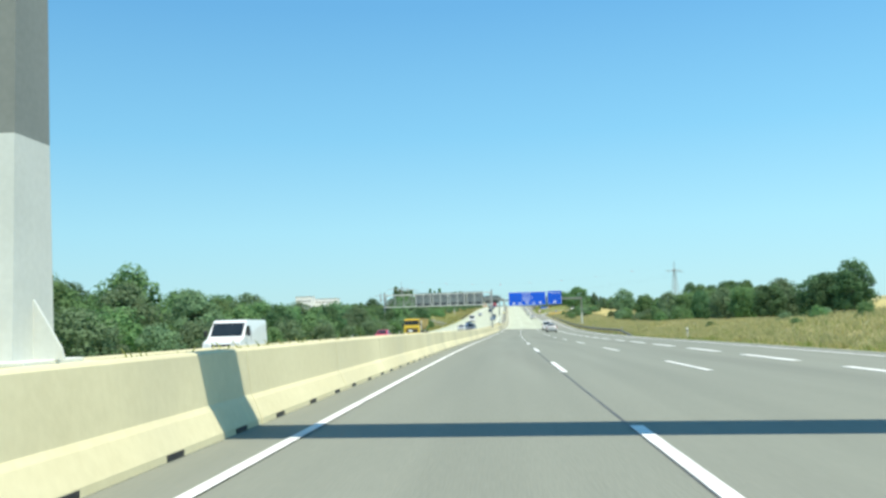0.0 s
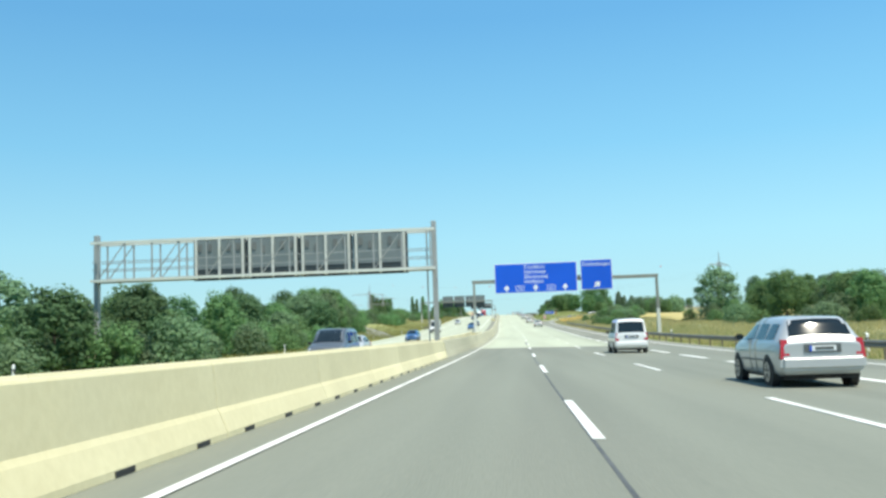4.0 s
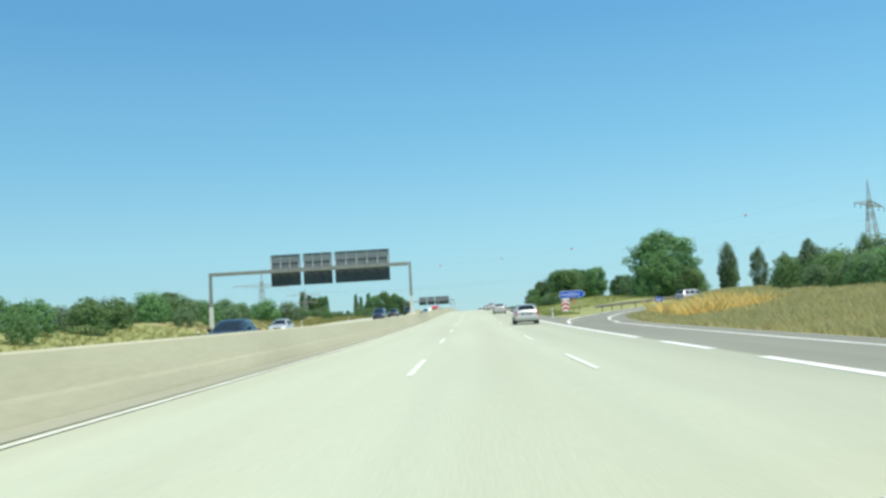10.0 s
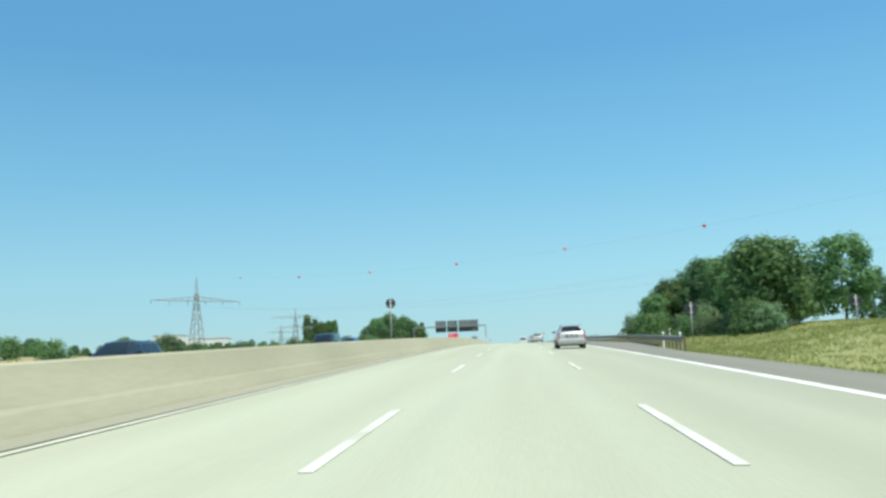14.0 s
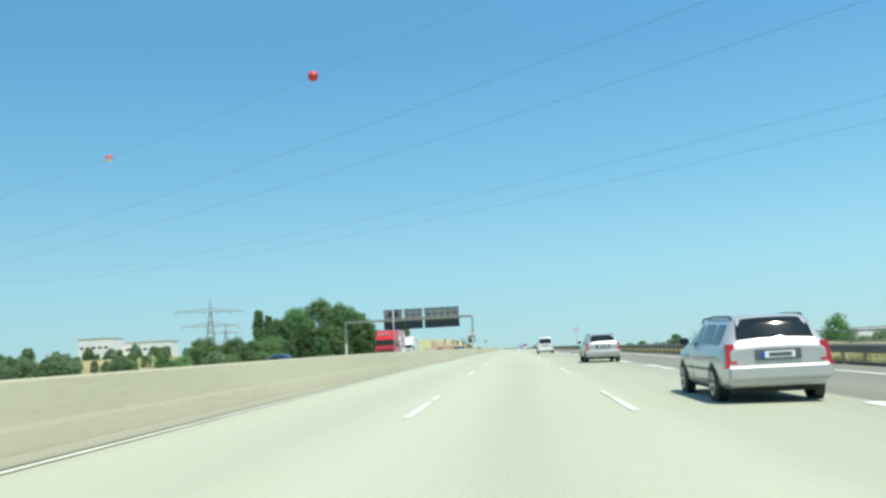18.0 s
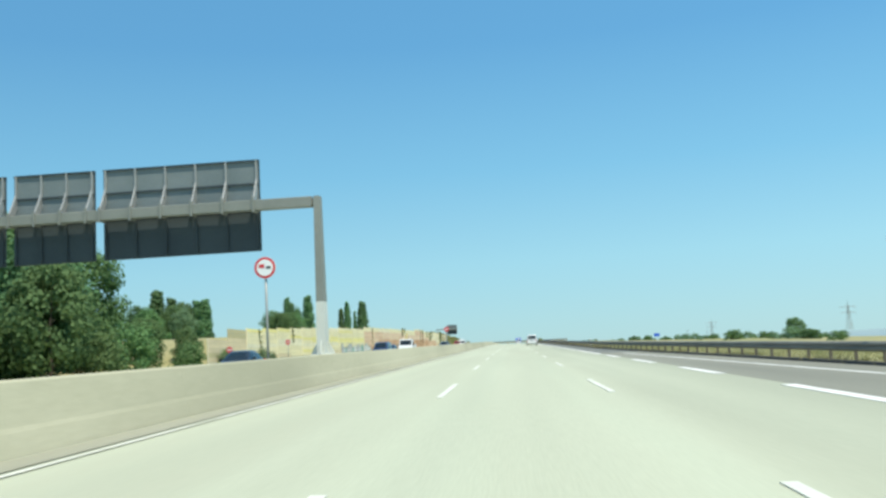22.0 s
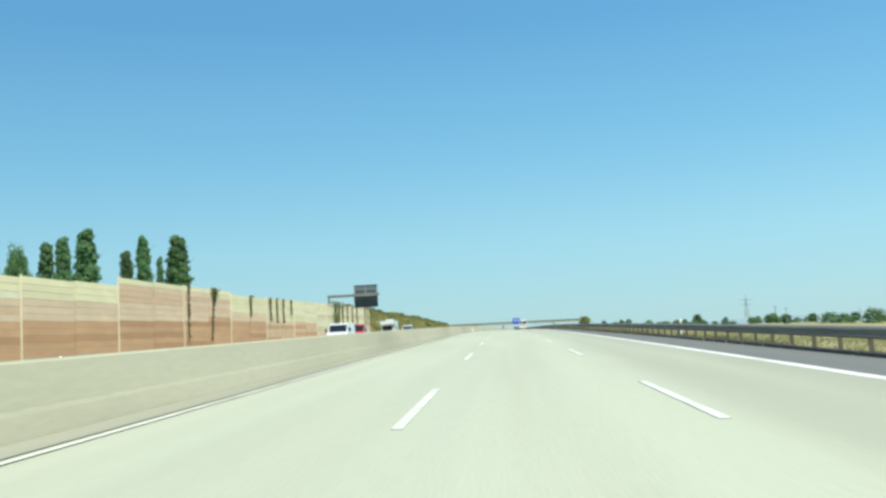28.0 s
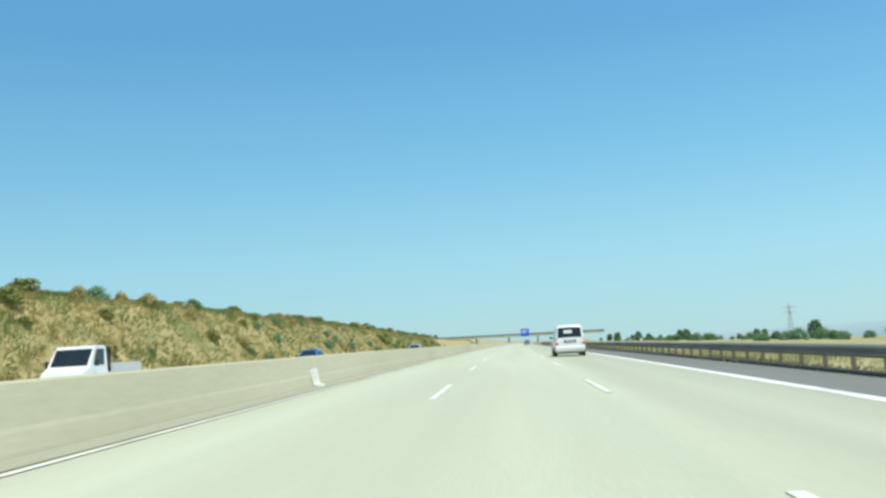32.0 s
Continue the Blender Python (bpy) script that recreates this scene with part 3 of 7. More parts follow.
def barrier_mesh(mat, notched):
    """Step-profile concrete segment along y; the traffic side is +x."""
    side = [(0.30, 0.0), (0.295, 0.07), (0.20, 0.30), (0.165, 0.36), (0.115, 0.89), (0.095, 0.92)] if notched else [(0.30, 0.0), (0.29, 0.06), (0.235, 0.30), (0.215, 0.36), (0.115, 0.89), (0.095, 0.92)]
    ring = [(x, z) for x, z in side] + [(-x, z) for x, z in reversed(side)]
    half = SEG / 2 - (0.006 if notched else -0.004)
    # precast pieces have chamfered ends, the slip-formed stretch runs on without joints
    ys = [(-half, 0), (-half + 0.03, 1), (half - 0.03, 1), (half, 0)] if notched else [(-half, 1), (half, 1)]
    vs, fs = [], []
    for y, mode in ys:
        for x, z in ring:
            k = 0.97 if mode == 0 else 1.0
            vs.append((x * k, y, z * (0.992 if mode == 0 else 1.0)))
    n = len(ring)
    for r in range(len(ys) - 1):
        for q in range(n):
            p = (q + 1) % n
            fs.append((r * n + q, r * n + p, (r + 1) * n + p, (r + 1) * n + q))
    fs += [tuple(range(n))[::-1], tuple(range((len(ys) - 1) * n, len(ys) * n))]
    me = mesh_of("segment", vs, fs, mat)
    if notched:
        bm = bmesh.new()
        bm.from_mesh(me)
        old = set(bm.faces)
        for y in (-2.1, 0.0, 2.1):
            box(bm, (0.02, 0.42, 0.055), (0.296, y, 0.032))
        for f in bm.faces:
            if f not in old:
                f.material_index = 1
        bm.to_mesh(me)
        bm.free()
        me.materials.append(BLACK)
    return me


SEG_A, SEG_B = barrier_mesh(BARRIER, True), barrier_mesh(BARRIER_GREY, False)
root = tagged(new("median_barrier"), "pale concrete step-profile barrier along the left edge", "barrier", kind="structure")
s = -30.0
while s < 1600:
    part("segment", SEG_A if s < 206 else SEG_B, None, root, m=put(s, -0.95, 0.0))
    s += SEG
root = tagged(new("median_barrier_rear"), "second concrete barrier on the oncoming side", "barrier", kind="structure")
s = -30.0
while s < 300:
    part("segment", SEG_A, None, root, m=put(s, -3.3, -0.08))
    s += SEG
# far rest, too small to tell apart
fs_, vs_ = [], []
prof = [(-0.65, 0), (-0.70, 0.30), (-0.80, 0.36), (-0.85, 0.9), (-1.05, 0.9), (-1.10, 0.36), (-1.25, 0)]
rows_ = list(np.arange(1597, 2600, 20.0))
for s in rows_:
    vs_ += [at(s, u, h) for u, h in prof]
for r in range(len(rows_) - 1):
    for q in range(len(prof) - 1):
        a = r * len(prof) + q
        fs_.append((a, a + 1, a + 1 + len(prof), a + len(prof)))
tagged(new("median_barrier_far", mesh_of("median_barrier_far", vs_, fs_, BARRIER_GREY)), "far stretch of the concrete median barrier", "barrier", kind="structure")

# white reflector plates on the barrier
plate = thing("reflector_plate", put(1148.3, -0.56, 0.0), "white bent plate leaning on the concrete barrier", "reflector")
part("plate", bev(boxes(((0.2, 0.03, 0.5), (0, 0, 0.3), (0, -14, 0))), 0.006, 1), SIGN_WHITE, plate)
part("foot", bev(boxes(((0.34, 0.12, 0.09), (0.1, 0, 0.06), (0, 12, 0))), 0.006, 1), SIGN_WHITE, plate)

# ---- guard rails ----
def rail_mesh(length=4.0):
    prof = [(0.0, -0.155), (-0.03, -0.15), (-0.08, -0.10), (-0.08, -0.05), (-0.02, -0.02), (-0.02, 0.02), (-0.08, 0.05), (-0.08, 0.10), (-0.03, 0.15), (0.0, 0.155)]
    vs = [(x, y, z) for y in (-length / 2, length / 2) for x, z in prof] + [(x + 0.01, y, z) for y in (-length / 2, length / 2) for x, z in prof]
    n = len(prof)
    fs = [(q, q + 1, n + q + 1, n + q) for q in range(n - 1)] + [(2 * n + q, 3 * n + q, 3 * n + q + 1, 2 * n + q + 1) for q in range(n - 1)]
    return mesh_of("beam", vs, fs, RAIL_STEEL)


RAIL = rail_mesh(4.02)
POST = baked("rail_post", boxes(((0.1, 0.05, 1.0), (0.06, 0, 0.2))), POST_DUSTY)


def guard_rail(name, s0, s1, line, top=0.72, label="galvanised steel guard rail on posts", drop=None):
    root = tagged(new(name), label, "guard rail", kind="structure")
    s = s0
    while s < s1:
        a, b = line(s), line(s + 4.0)
        base = fall(edge_right(s)) - 0.05 if drop is None else drop(s)
        pa, pb = at(s, a, base), at(s + 4, b, (fall(edge_right(s + 4)) - 0.05) if drop is None else drop(s + 4))
        d = (pb - pa).normalized()
        m = d.to_track_quat("Y", "Z").to_matrix().to_4x4()
        m.translation = (pa + pb) / 2 + Vector((0, 0, top - 0.155))
        part("beam", RAIL, None, root, m=m)
        mm = Matrix.Rotation(heading(s), 4, "Z")
        mm.translation = pa
        part("rail_post", POST, None, root, m=mm)
        if name == "guard_rail_right" and s < 1250:
            mid = mm.copy()
            mid.translation = (pa + pb) / 2
            part("rail_post", POST, None, root, m=mid)
        s += 4.0


guard_rail("guard_rail_exit", 132, 388, lambda s: 16.7, drop=lambda s: fall(edge_right(s)) - 0.05 - 0.6 * max(0.0, (144 - s) / 12))
guard_rail("guard_rail_right", 548, 1420, lambda s: edge_right(s) + 0.35)
guard_rail("guard_rail_opposite", 400, 470, lambda s: -19.6, drop=lambda s: fall(-19.0) - 0.1)

# railing of an underpass beyond the guard rail
railing = thing("underpass_railing", put(668, 20.8, ground_at(668, 20.8), pitch=False), "dark steel railing on posts beyond the guard rail", "railing")
inv_ = railing.matrix_basis.inverted()
rp_ = [at(668 + 5 * k, 20.8, ground_at(668 + 5 * k, 20.8)) for k in range(14)]
for a in rp_:
    part("post", boxes(((0.07, 0.07, 1.15), (0, 0, 0.5))), STEEL_DARK, railing, m=inv_ @ Matrix.Translation(a))
for h in (1.02, 0.55):
    for a, b in zip(rp_[:-1], rp_[1:]):
        part("rail", rod(bmesh.new(), inv_ @ (a + Vector((0, 0, h))), inv_ @ (b + Vector((0, 0, h))), 0.035, None, 6), STEEL_DARK, railing)

# ---- exit ramp ----


def ramp_line(n=90):
    k = np.arange(len(RAMP))
    q = np.linspace(0, len(RAMP) - 1, n)
    c = np.array(RAMP)
    return np.stack([np.interp(q, k, np.convolve(np.pad(c[:, i], 1, mode="edge"), [0.25, 0.5, 0.25], "valid")) for i in range(3)], 1)


def ramp_point(i, o, lift, c=ramp_line()):
    """Place beside the ramp's line: it keeps the shoulder's crossfall until it has left the motorway."""
    d = c[min(i + 1, len(c) - 1), :2] - c[max(i - 1, 0), :2]
    d = d / np.linalg.norm(d)
    s, u = c[i, 0] - d[1] * o, c[i, 1] + d[0] * o
    k = min(1.0, max(0.0, (u - 15.0) / 4.0))
    return at(s, u, fall(u) * (1 - k) + c[i, 2] * k + lift)


def ramp_ribbon(name, inner, outer, lift, mat, label, cat, first=0):
    vs, fs, uv = [], [], []
    for i in range(first, 90):
        for o in (inner, (inner + outer) / 2, outer):
            vs.append(ramp_point(i, o, lift))
            uv.append((o, i * 1.4))
    for i in range(90 - first - 1):
        for q in (0, 1):
            fs.append((3 * i + q, 3 * i + q + 1, 3 * i + q + 4, 3 * i + q + 3))
    return tagged(new(name, mesh_of(name, vs, fs, mat, uv)), label, cat, kind="structure")


ramp_ribbon("exit_ramp", -2.3, 3.0, 0.012, ASPHALT_DARK, "grey asphalt exit ramp bending off to the right", "road")
ramp_ribbon("exit_ramp_line_left", -1.85, -1.65, 0.02, PAINT_WHITE, "white edge line of the exit ramp", "road marking")
ramp_ribbon("exit_ramp_line_right", 1.35, 1.55, 0.02, PAINT_WHITE, "white edge line of the exit ramp", "road marking")
root = tagged(new("ramp_guard_rail"), "pale steel guard rail bending along the exit ramp", "guard rail", kind="structure")
line_ = [ramp_point(i, -3.0, 0.0) for i in range(36, 89)]
k, acc = 0, 0.0
for a, b in zip(line_[:-1], line_[1:]):
    d = b - a
    m = d.normalized().to_track_quat("Y", "Z").to_matrix().to_4x4() @ Matrix.Diagonal((-1, d.length / 4.0, 1, 1))
    m.translation = (a + b) / 2 + Vector((0, 0, 0.62))
    part("beam", RAIL, None, root, m=m)
    acc += d.length
    if acc > 2.5:
        acc = 0
        part("rail_post", POST, None, root, m=Matrix.Translation(a + Vector((0, 0, 0.05))))

# ---- golden field ----
fv, ff, fu = [], [], []
cols_ = [31, 36, 42, 50, 60, 75, 95, 130, 180, 260]
rows_ = list(np.arange(318, 462, 6.0))
for s in rows_:
    for u in cols_:
        uu = u + max(0, (s - 400)) * 0.12
        fv.append(at(s, uu, ground_at(s, uu) + 0.35))
        fu.append((uu, s))
for r in range(len(rows_) - 1):
    for c in range(len(cols_) - 1):
        a = r * len(cols_) + c
        ff.append((a, a + 1, a + 1 + len(cols_), a + len(cols_)))
tagged(new("field", mesh_of("field", fv, ff, FIELD, fu, smooth=True)), "golden ripe grain field behind the guard rail", "field", kind="structure")

# ---- far hills, bluish from haze painted into their colour ----
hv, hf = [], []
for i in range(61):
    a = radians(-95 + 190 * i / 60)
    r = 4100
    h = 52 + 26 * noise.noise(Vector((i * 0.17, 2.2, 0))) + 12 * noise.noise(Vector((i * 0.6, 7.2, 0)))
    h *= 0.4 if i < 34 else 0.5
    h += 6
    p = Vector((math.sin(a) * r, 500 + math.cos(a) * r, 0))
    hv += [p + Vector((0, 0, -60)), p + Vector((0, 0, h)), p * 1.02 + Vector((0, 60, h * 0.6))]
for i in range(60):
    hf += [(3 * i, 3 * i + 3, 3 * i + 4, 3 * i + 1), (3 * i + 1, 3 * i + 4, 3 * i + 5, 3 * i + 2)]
tagged(new("backdrop", mesh_of("backdrop", hv, hf, HAZE, smooth=True)), "low wooded hills on the horizon, distance haze painted in pale blue", "hills", kind="structure")


# ---- gantries ----
def words(text, size, mat, parent, place, name="lettering", label="", align="CENTER"):
    cu = bpy.data.curves.new("lettering", "FONT")
    cu.body, cu.size, cu.align_x, cu.extrude = text, size, align, 0.004
    cu.resolution_u = 3
    ob = bpy.data.objects.new("lettering", cu)
    scene.collection.objects.link(ob)
    me = bpy.data.meshes.new_from_object(ob.evaluated_get(bpy.context.evaluated_depsgraph_get()))
    bpy.data.objects.remove(ob)
    me.materials.clear()
    me.materials.append(mat)
    o = part(name, me, None, parent, label)
    o.matrix_basis = Matrix.Translation(place) @ Euler((radians(90), 0, 0)).to_matrix().to_4x4()
    return o


def arrow_mesh(name, k=1.0, rot=0.0):
    pts = [(-0.09, -0.42), (0.09, -0.42), (0.09, 0.02), (0.30, -0.2), (0.30, 0.06), (0, 0.42), (-0.30, 0.06), (-0.30, -0.2), (-0.09, 0.02)]
    c, s = math.cos(rot), math.sin(rot)
    vs = [((x * c + y * s) * k, yy, (-x * s + y * c) * k) for yy in (0, 0.008) for x, y in pts]
    n = len(pts)
    return mesh_of(name, vs, [tuple(range(n)), tuple(range(n, 2 * n))[::-1]] + [(i, (i + 1) % n, n + (i + 1) % n, n + i) for i in range(n)], SIGN_WHITE)


def post_parts(root, x, top, base=0.0, w=0.3, d=0.62):
    """A tapered box post, deeper along the road, light paint below and grey above."""
    def frustum(z0, z1, k0, k1):
        return prism([(-k0 * d / 2, z0), (k0 * d / 2, z0), (k1 * d / 2, z1), (-k1 * d / 2, z1)], w, [k0, k0, k1, k1])
    part("post_lower", bev(frustum(base, 3.0, 1.25, 1.06), 0.025, 1), POST_LIGHT, root, "light grey painted lower post", Matrix.Translation((x, 0, 0)))
    part("post_upper", bev(frustum(3.0, top, 1.06, 0.82), 0.025, 1), POST_GREY, root, m=Matrix.Translation((x, 0, 0)))
    part("base_plate", bev(boxes(((0.8, 1.15, 0.05), (0, 0, base + 0.03))), 0.01, 1), POST_LIGHT, root, m=Matrix.Translation((x, 0, 0)))
    for a in range(4):
        part("gusset", prism([(0.0, base + 0.05), (0.3, base + 0.05), (0.27, base + 0.16), (0.0, base + 0.62)], 0.04), POST_LIGHT, root,
             m=Matrix.Translation((x, 0, 0)) @ Matrix.Rotation(a * math.pi / 2, 4, "Z") @ Matrix.Translation((0, (d if a % 2 == 0 else w) * 0.6, 0)))


def portal(name, s, u0, u1, beam, label, base0=0.86, base1=-0.3):
    """Portal gantry across a carriageway: local x runs along u, from u0."""
    root = thing(name, put(s, 0.0, 0.0, pitch=False), label, "gantry")
    for u, b in ((u0, base0), (u1, base1)):
        post_parts(root, u, beam + 0.2, b)
    part("foundation", bev(boxes(((1.3, 2.6, base0 + 0.2), (u0 + 0.08, 0, base0 / 2 - 0.1))), 0.03, 1), BARRIER, root, "pale concrete foundation between the barriers")
    part("beam", bev(boxes(((u1 - u0 + 0.42, 0.42, 0.42), ((u0 + u1) / 2, 0, beam))), 0.02, 1), POST_GREY, root, "grey box-section cross beam")
    return root


def sign_board(root, u0, u1, z0, z1, y=-0.5, border=0.06):
    w, h = u1 - u0, z1 - z0
    b = part("sign_board", bev(boxes(((w, 0.06, h), ((u0 + u1) / 2, y, (z0 + z1) / 2))), 0.01, 1), SIGN_WHITE, root, "white-edged blue direction sign")
    part("sign_face", boxes(((w - 2 * border, 0.01, h - 2 * border), ((u0 + u1) / 2, y - 0.036, (z0 + z1) / 2))), SIGN_BLUE, b)
    for x in np.linspace(u0 + w * 0.15, u1 - w * 0.15, max(2, int(w / 2))):
        part("bracket", boxes(((0.08, 0.3, h * 0.5), (x, y + 0.17, (z0 + z1) / 2))), STEEL_DARK, b)
    return b


# gantry over the camera's start
g0 = portal("sign_gantry", 30.2, -2.25, 20.2, 7.2, "grey steel portal gantry with a direction sign over the carriageway")
sign_board(g0, 0.5, 14.2, 5.45, 8.85)
# direction sign gantry
g1 = portal("sign_gantry", 273.1, -2.22, 20.0, 6.98, "grey steel portal gantry carrying blue direction signs")
b1 = sign_board(g1, 0.39, 10.42, 5.46, 9.06)
for q, name in enumerate(("Frankfurt", "Hannover", "Dortmund", "Hofheim")):
    words(name, 0.66, SIGN_WHITE, b1, (4.02, -0.548, 8.39 - q * 0.597), align="LEFT")
for x in (1.81, 5.33, 8.92):
    part("arrow", arrow_mesh("arrow"), None, b1, m=Matrix.Translation((x, -0.554, 6.02)))
for x in (3.44, 7.22):
    fr = part("route_badge", bev(boxes(((1.02, 0.006, 0.62), (x, -0.546, 6.0))), 0.002, 1), SIGN_WHITE, b1, "white-framed route number badge")
    part("badge_face", boxes(((0.9, 0.006, 0.5), (x, -0.551, 6.0))), SIGN_BLUE, fr)
    words("66", 0.46, SIGN_WHITE, fr, (x, -0.558, 5.84))
b2 = sign_board(g1, 10.86, 14.65, 5.54, 9.2)
words("Diedenbergen", 0.59, SIGN_WHITE, b2, (12.75, -0.548, 8.48))
part("arrow", arrow_mesh("arrow", 1.15, radians(50)), None, b2, m=Matrix.Translation((12.8, -0.554, 6.17)))
part("junction_box", bev(boxes(((0.34, 0.3, 0.5), (10.64, -0.35, 7.15))), 0.02, 1), SIGN_GREY, g1)


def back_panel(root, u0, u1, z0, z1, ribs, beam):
    """A direction sign seen from its back: dark below, lighter grey with stringers in the upper half, bent ribs clamped
    round the beam.
    """
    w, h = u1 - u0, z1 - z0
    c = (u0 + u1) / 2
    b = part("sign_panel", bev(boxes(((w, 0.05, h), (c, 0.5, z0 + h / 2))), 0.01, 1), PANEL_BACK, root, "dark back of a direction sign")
    part("upper_sheet", boxes(((w - 0.1, 0.02, h * 0.5), (c, 0.465, z1 - h * 0.27))), PANEL_GREY, b, "lighter grey upper half of the back")
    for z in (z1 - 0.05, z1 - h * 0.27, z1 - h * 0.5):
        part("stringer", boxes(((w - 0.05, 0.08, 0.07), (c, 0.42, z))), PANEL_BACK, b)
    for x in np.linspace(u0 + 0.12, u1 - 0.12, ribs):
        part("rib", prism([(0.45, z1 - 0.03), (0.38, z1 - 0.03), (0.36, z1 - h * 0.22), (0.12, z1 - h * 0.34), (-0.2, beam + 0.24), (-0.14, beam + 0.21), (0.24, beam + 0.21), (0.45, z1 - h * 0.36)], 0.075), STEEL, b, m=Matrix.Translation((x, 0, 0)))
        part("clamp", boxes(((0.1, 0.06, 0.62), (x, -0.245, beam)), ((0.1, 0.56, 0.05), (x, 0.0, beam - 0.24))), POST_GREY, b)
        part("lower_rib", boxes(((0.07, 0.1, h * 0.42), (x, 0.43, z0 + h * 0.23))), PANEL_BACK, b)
    return b


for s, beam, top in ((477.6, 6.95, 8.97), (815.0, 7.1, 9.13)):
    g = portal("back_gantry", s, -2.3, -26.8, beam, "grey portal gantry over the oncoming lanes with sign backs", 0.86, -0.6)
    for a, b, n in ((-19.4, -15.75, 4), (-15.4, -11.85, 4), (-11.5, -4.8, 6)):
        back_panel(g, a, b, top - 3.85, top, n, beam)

# truss gantry over the oncoming lanes
g = thing("truss_gantry", put(221.0, 0.0, 0.0, pitch=False), "grey steel truss gantry with lane signals over the oncoming lanes", "gantry")
for u in (-2.4, -25.8):
    part("post", bev(boxes(((0.32, 0.4, 9.2), (u, 0, 4.2))), 0.02, 1), STEEL, g)
    part("footing", bev(boxes(((1.0, 1.2, 0.7), (u, 0, 0.1))), 0.03, 1), BARRIER, g)
for y in (-0.75, 0.75):
    for z in (5.6, 8.2):
        part("chord", boxes(((23.6, 0.18, 0.18), (-14.1, y, z))), POST_LIGHT, g)
    for u in np.arange(-25.4, -2.4, 1.9):
        part("strut", boxes(((0.09, 0.09, 2.6), (u, y, 6.9))), STEEL, g)
    for z in (6.35, 6.9):
        part("walkway_rail", boxes(((23.4, 0.05, 0.05), (-14.1, y, z))), STEEL, g)
    for u in np.arange(-25.4, -5.0, 3.8):
        part("brace", rod(bmesh.new(), (u, y, 5.65), (u + 1.9, y, 8.15), 0.04, None, 5), STEEL, g)
part("walkway", boxes(((23.4, 1.4, 0.06), (-14.1, 0, 5.68))), STEEL_DARK, g)
for u0, u1 in ((-19.2, -15.5), (-15.4, -11.8), (-11.7, -8.1), (-8.0, -4.3)):
    c = (u0 + u1) / 2
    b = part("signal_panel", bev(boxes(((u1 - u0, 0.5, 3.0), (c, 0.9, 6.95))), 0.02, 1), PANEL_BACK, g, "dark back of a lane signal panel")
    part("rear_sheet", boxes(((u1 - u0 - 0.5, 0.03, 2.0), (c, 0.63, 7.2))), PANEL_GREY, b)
    for x in (u0 + 0.2, c, u1 - 0.2):
        part("frame_post", boxes(((0.16, 0.12, 2.9), (x, 0.58, 6.95))), POST_LIGHT, b)
    for x in np.linspace(u0 + 0.5, u1 - 0.5, 5):
        part("cable_box", boxes(((0.25, 0.1, 0.5), (x, 0.6, 7.7 - 0.25 * (int(x * 7) % 2)))), STEEL_DARK, b)
part("ladder", boxes(((0.05, 0.05, 8.2), (-2.9, 0.25, 4.2)), ((0.05, 0.05, 8.2), (-2.9, -0.25, 4.2)), *[((0.03, 0.5, 0.03), (-2.9, 0, 0.6 + 0.4 * i)) for i in range(19)]), STEEL, g)

# cantilever gantry at the noise wall's end
g = thing("cantilever_gantry", put(1129.6, 0.0, 0.0, pitch=False), "grey cantilever gantry with the dark back of a sign", "gantry")
post_parts(g, -22.4, 7.0, -0.4)
part("arm", bev(boxes(((8.2, 0.4, 0.42), (-18.5, 0, 6.8))), 0.02, 1), POST_GREY, g)
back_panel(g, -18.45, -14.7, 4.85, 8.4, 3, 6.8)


# ---- round signs ----
def disc(r, y0, y1, seg=28):
    bm = bmesh.new()
    bmesh.ops.create_cone(bm, cap_ends=True, segments=seg, radius1=r, radius2=r, depth=abs(y1 - y0), matrix=Matrix.Translation((0, (y0 + y1) / 2, 0)) @ Matrix.Rotation(math.pi / 2, 4, "X"))
    return bm


def round_sign(s, u, h, r, face, base):
    labels = {"back": "grey back of a round sign on a steel post", "noentry": "red round no-entry sign with white bar on a post", "truck": "red-rimmed round sign with truck and car shapes"}
    root = thing("round_sign", put(s, u, base, pitch=False), labels[face], "road sign", "round road signs")
    hh = h - base
    py = -0.06 if face == "back" else 0.05
    part("post", rod(bmesh.new(), (0, py, 0), (0, py, hh + r), 0.038), STEEL, root, smooth=True)
    plate = part("plate", disc(r, -0.02, 0.01), SIGN_BACK if face == "back" else SIGN_WHITE, root, m=Matrix.Translation((0, 0, hh)))
    if face == "back":
        part("clamp", boxes(((0.3, 0.05, 0.05), (0, -0.045, r * 0.5)), ((0.3, 0.05, 0.05), (0, -0.045, -r * 0.5))), STEEL, plate)
        part("rim", disc(r * 1.02, 0.012, 0.02), SIGN_GREY, plate)
    elif face == "noentry":
        part("face", disc(r * 0.96, -0.028, -0.021), SIGN_RED, plate)
        part("bar", boxes(((r * 1.4, 0.008, r * 0.34), (0, -0.034, 0))), SIGN_WHITE, plate)
    else:
        part("rim", disc(r * 0.98, -0.028, -0.021), SIGN_RED, plate)
        part("face", disc(r * 0.76, -0.036, -0.029), SIGN_WHITE, plate)
        part("truck_mark", boxes(((r * 0.5, 0.006, r * 0.34), (-r * 0.3, -0.041, 0.05))), SIGN_RED, plate)
        part("car_mark", boxes(((r * 0.42, 0.006, r * 0.22), (r * 0.34, -0.041, 0.0))), BLACK, plate)
    return root


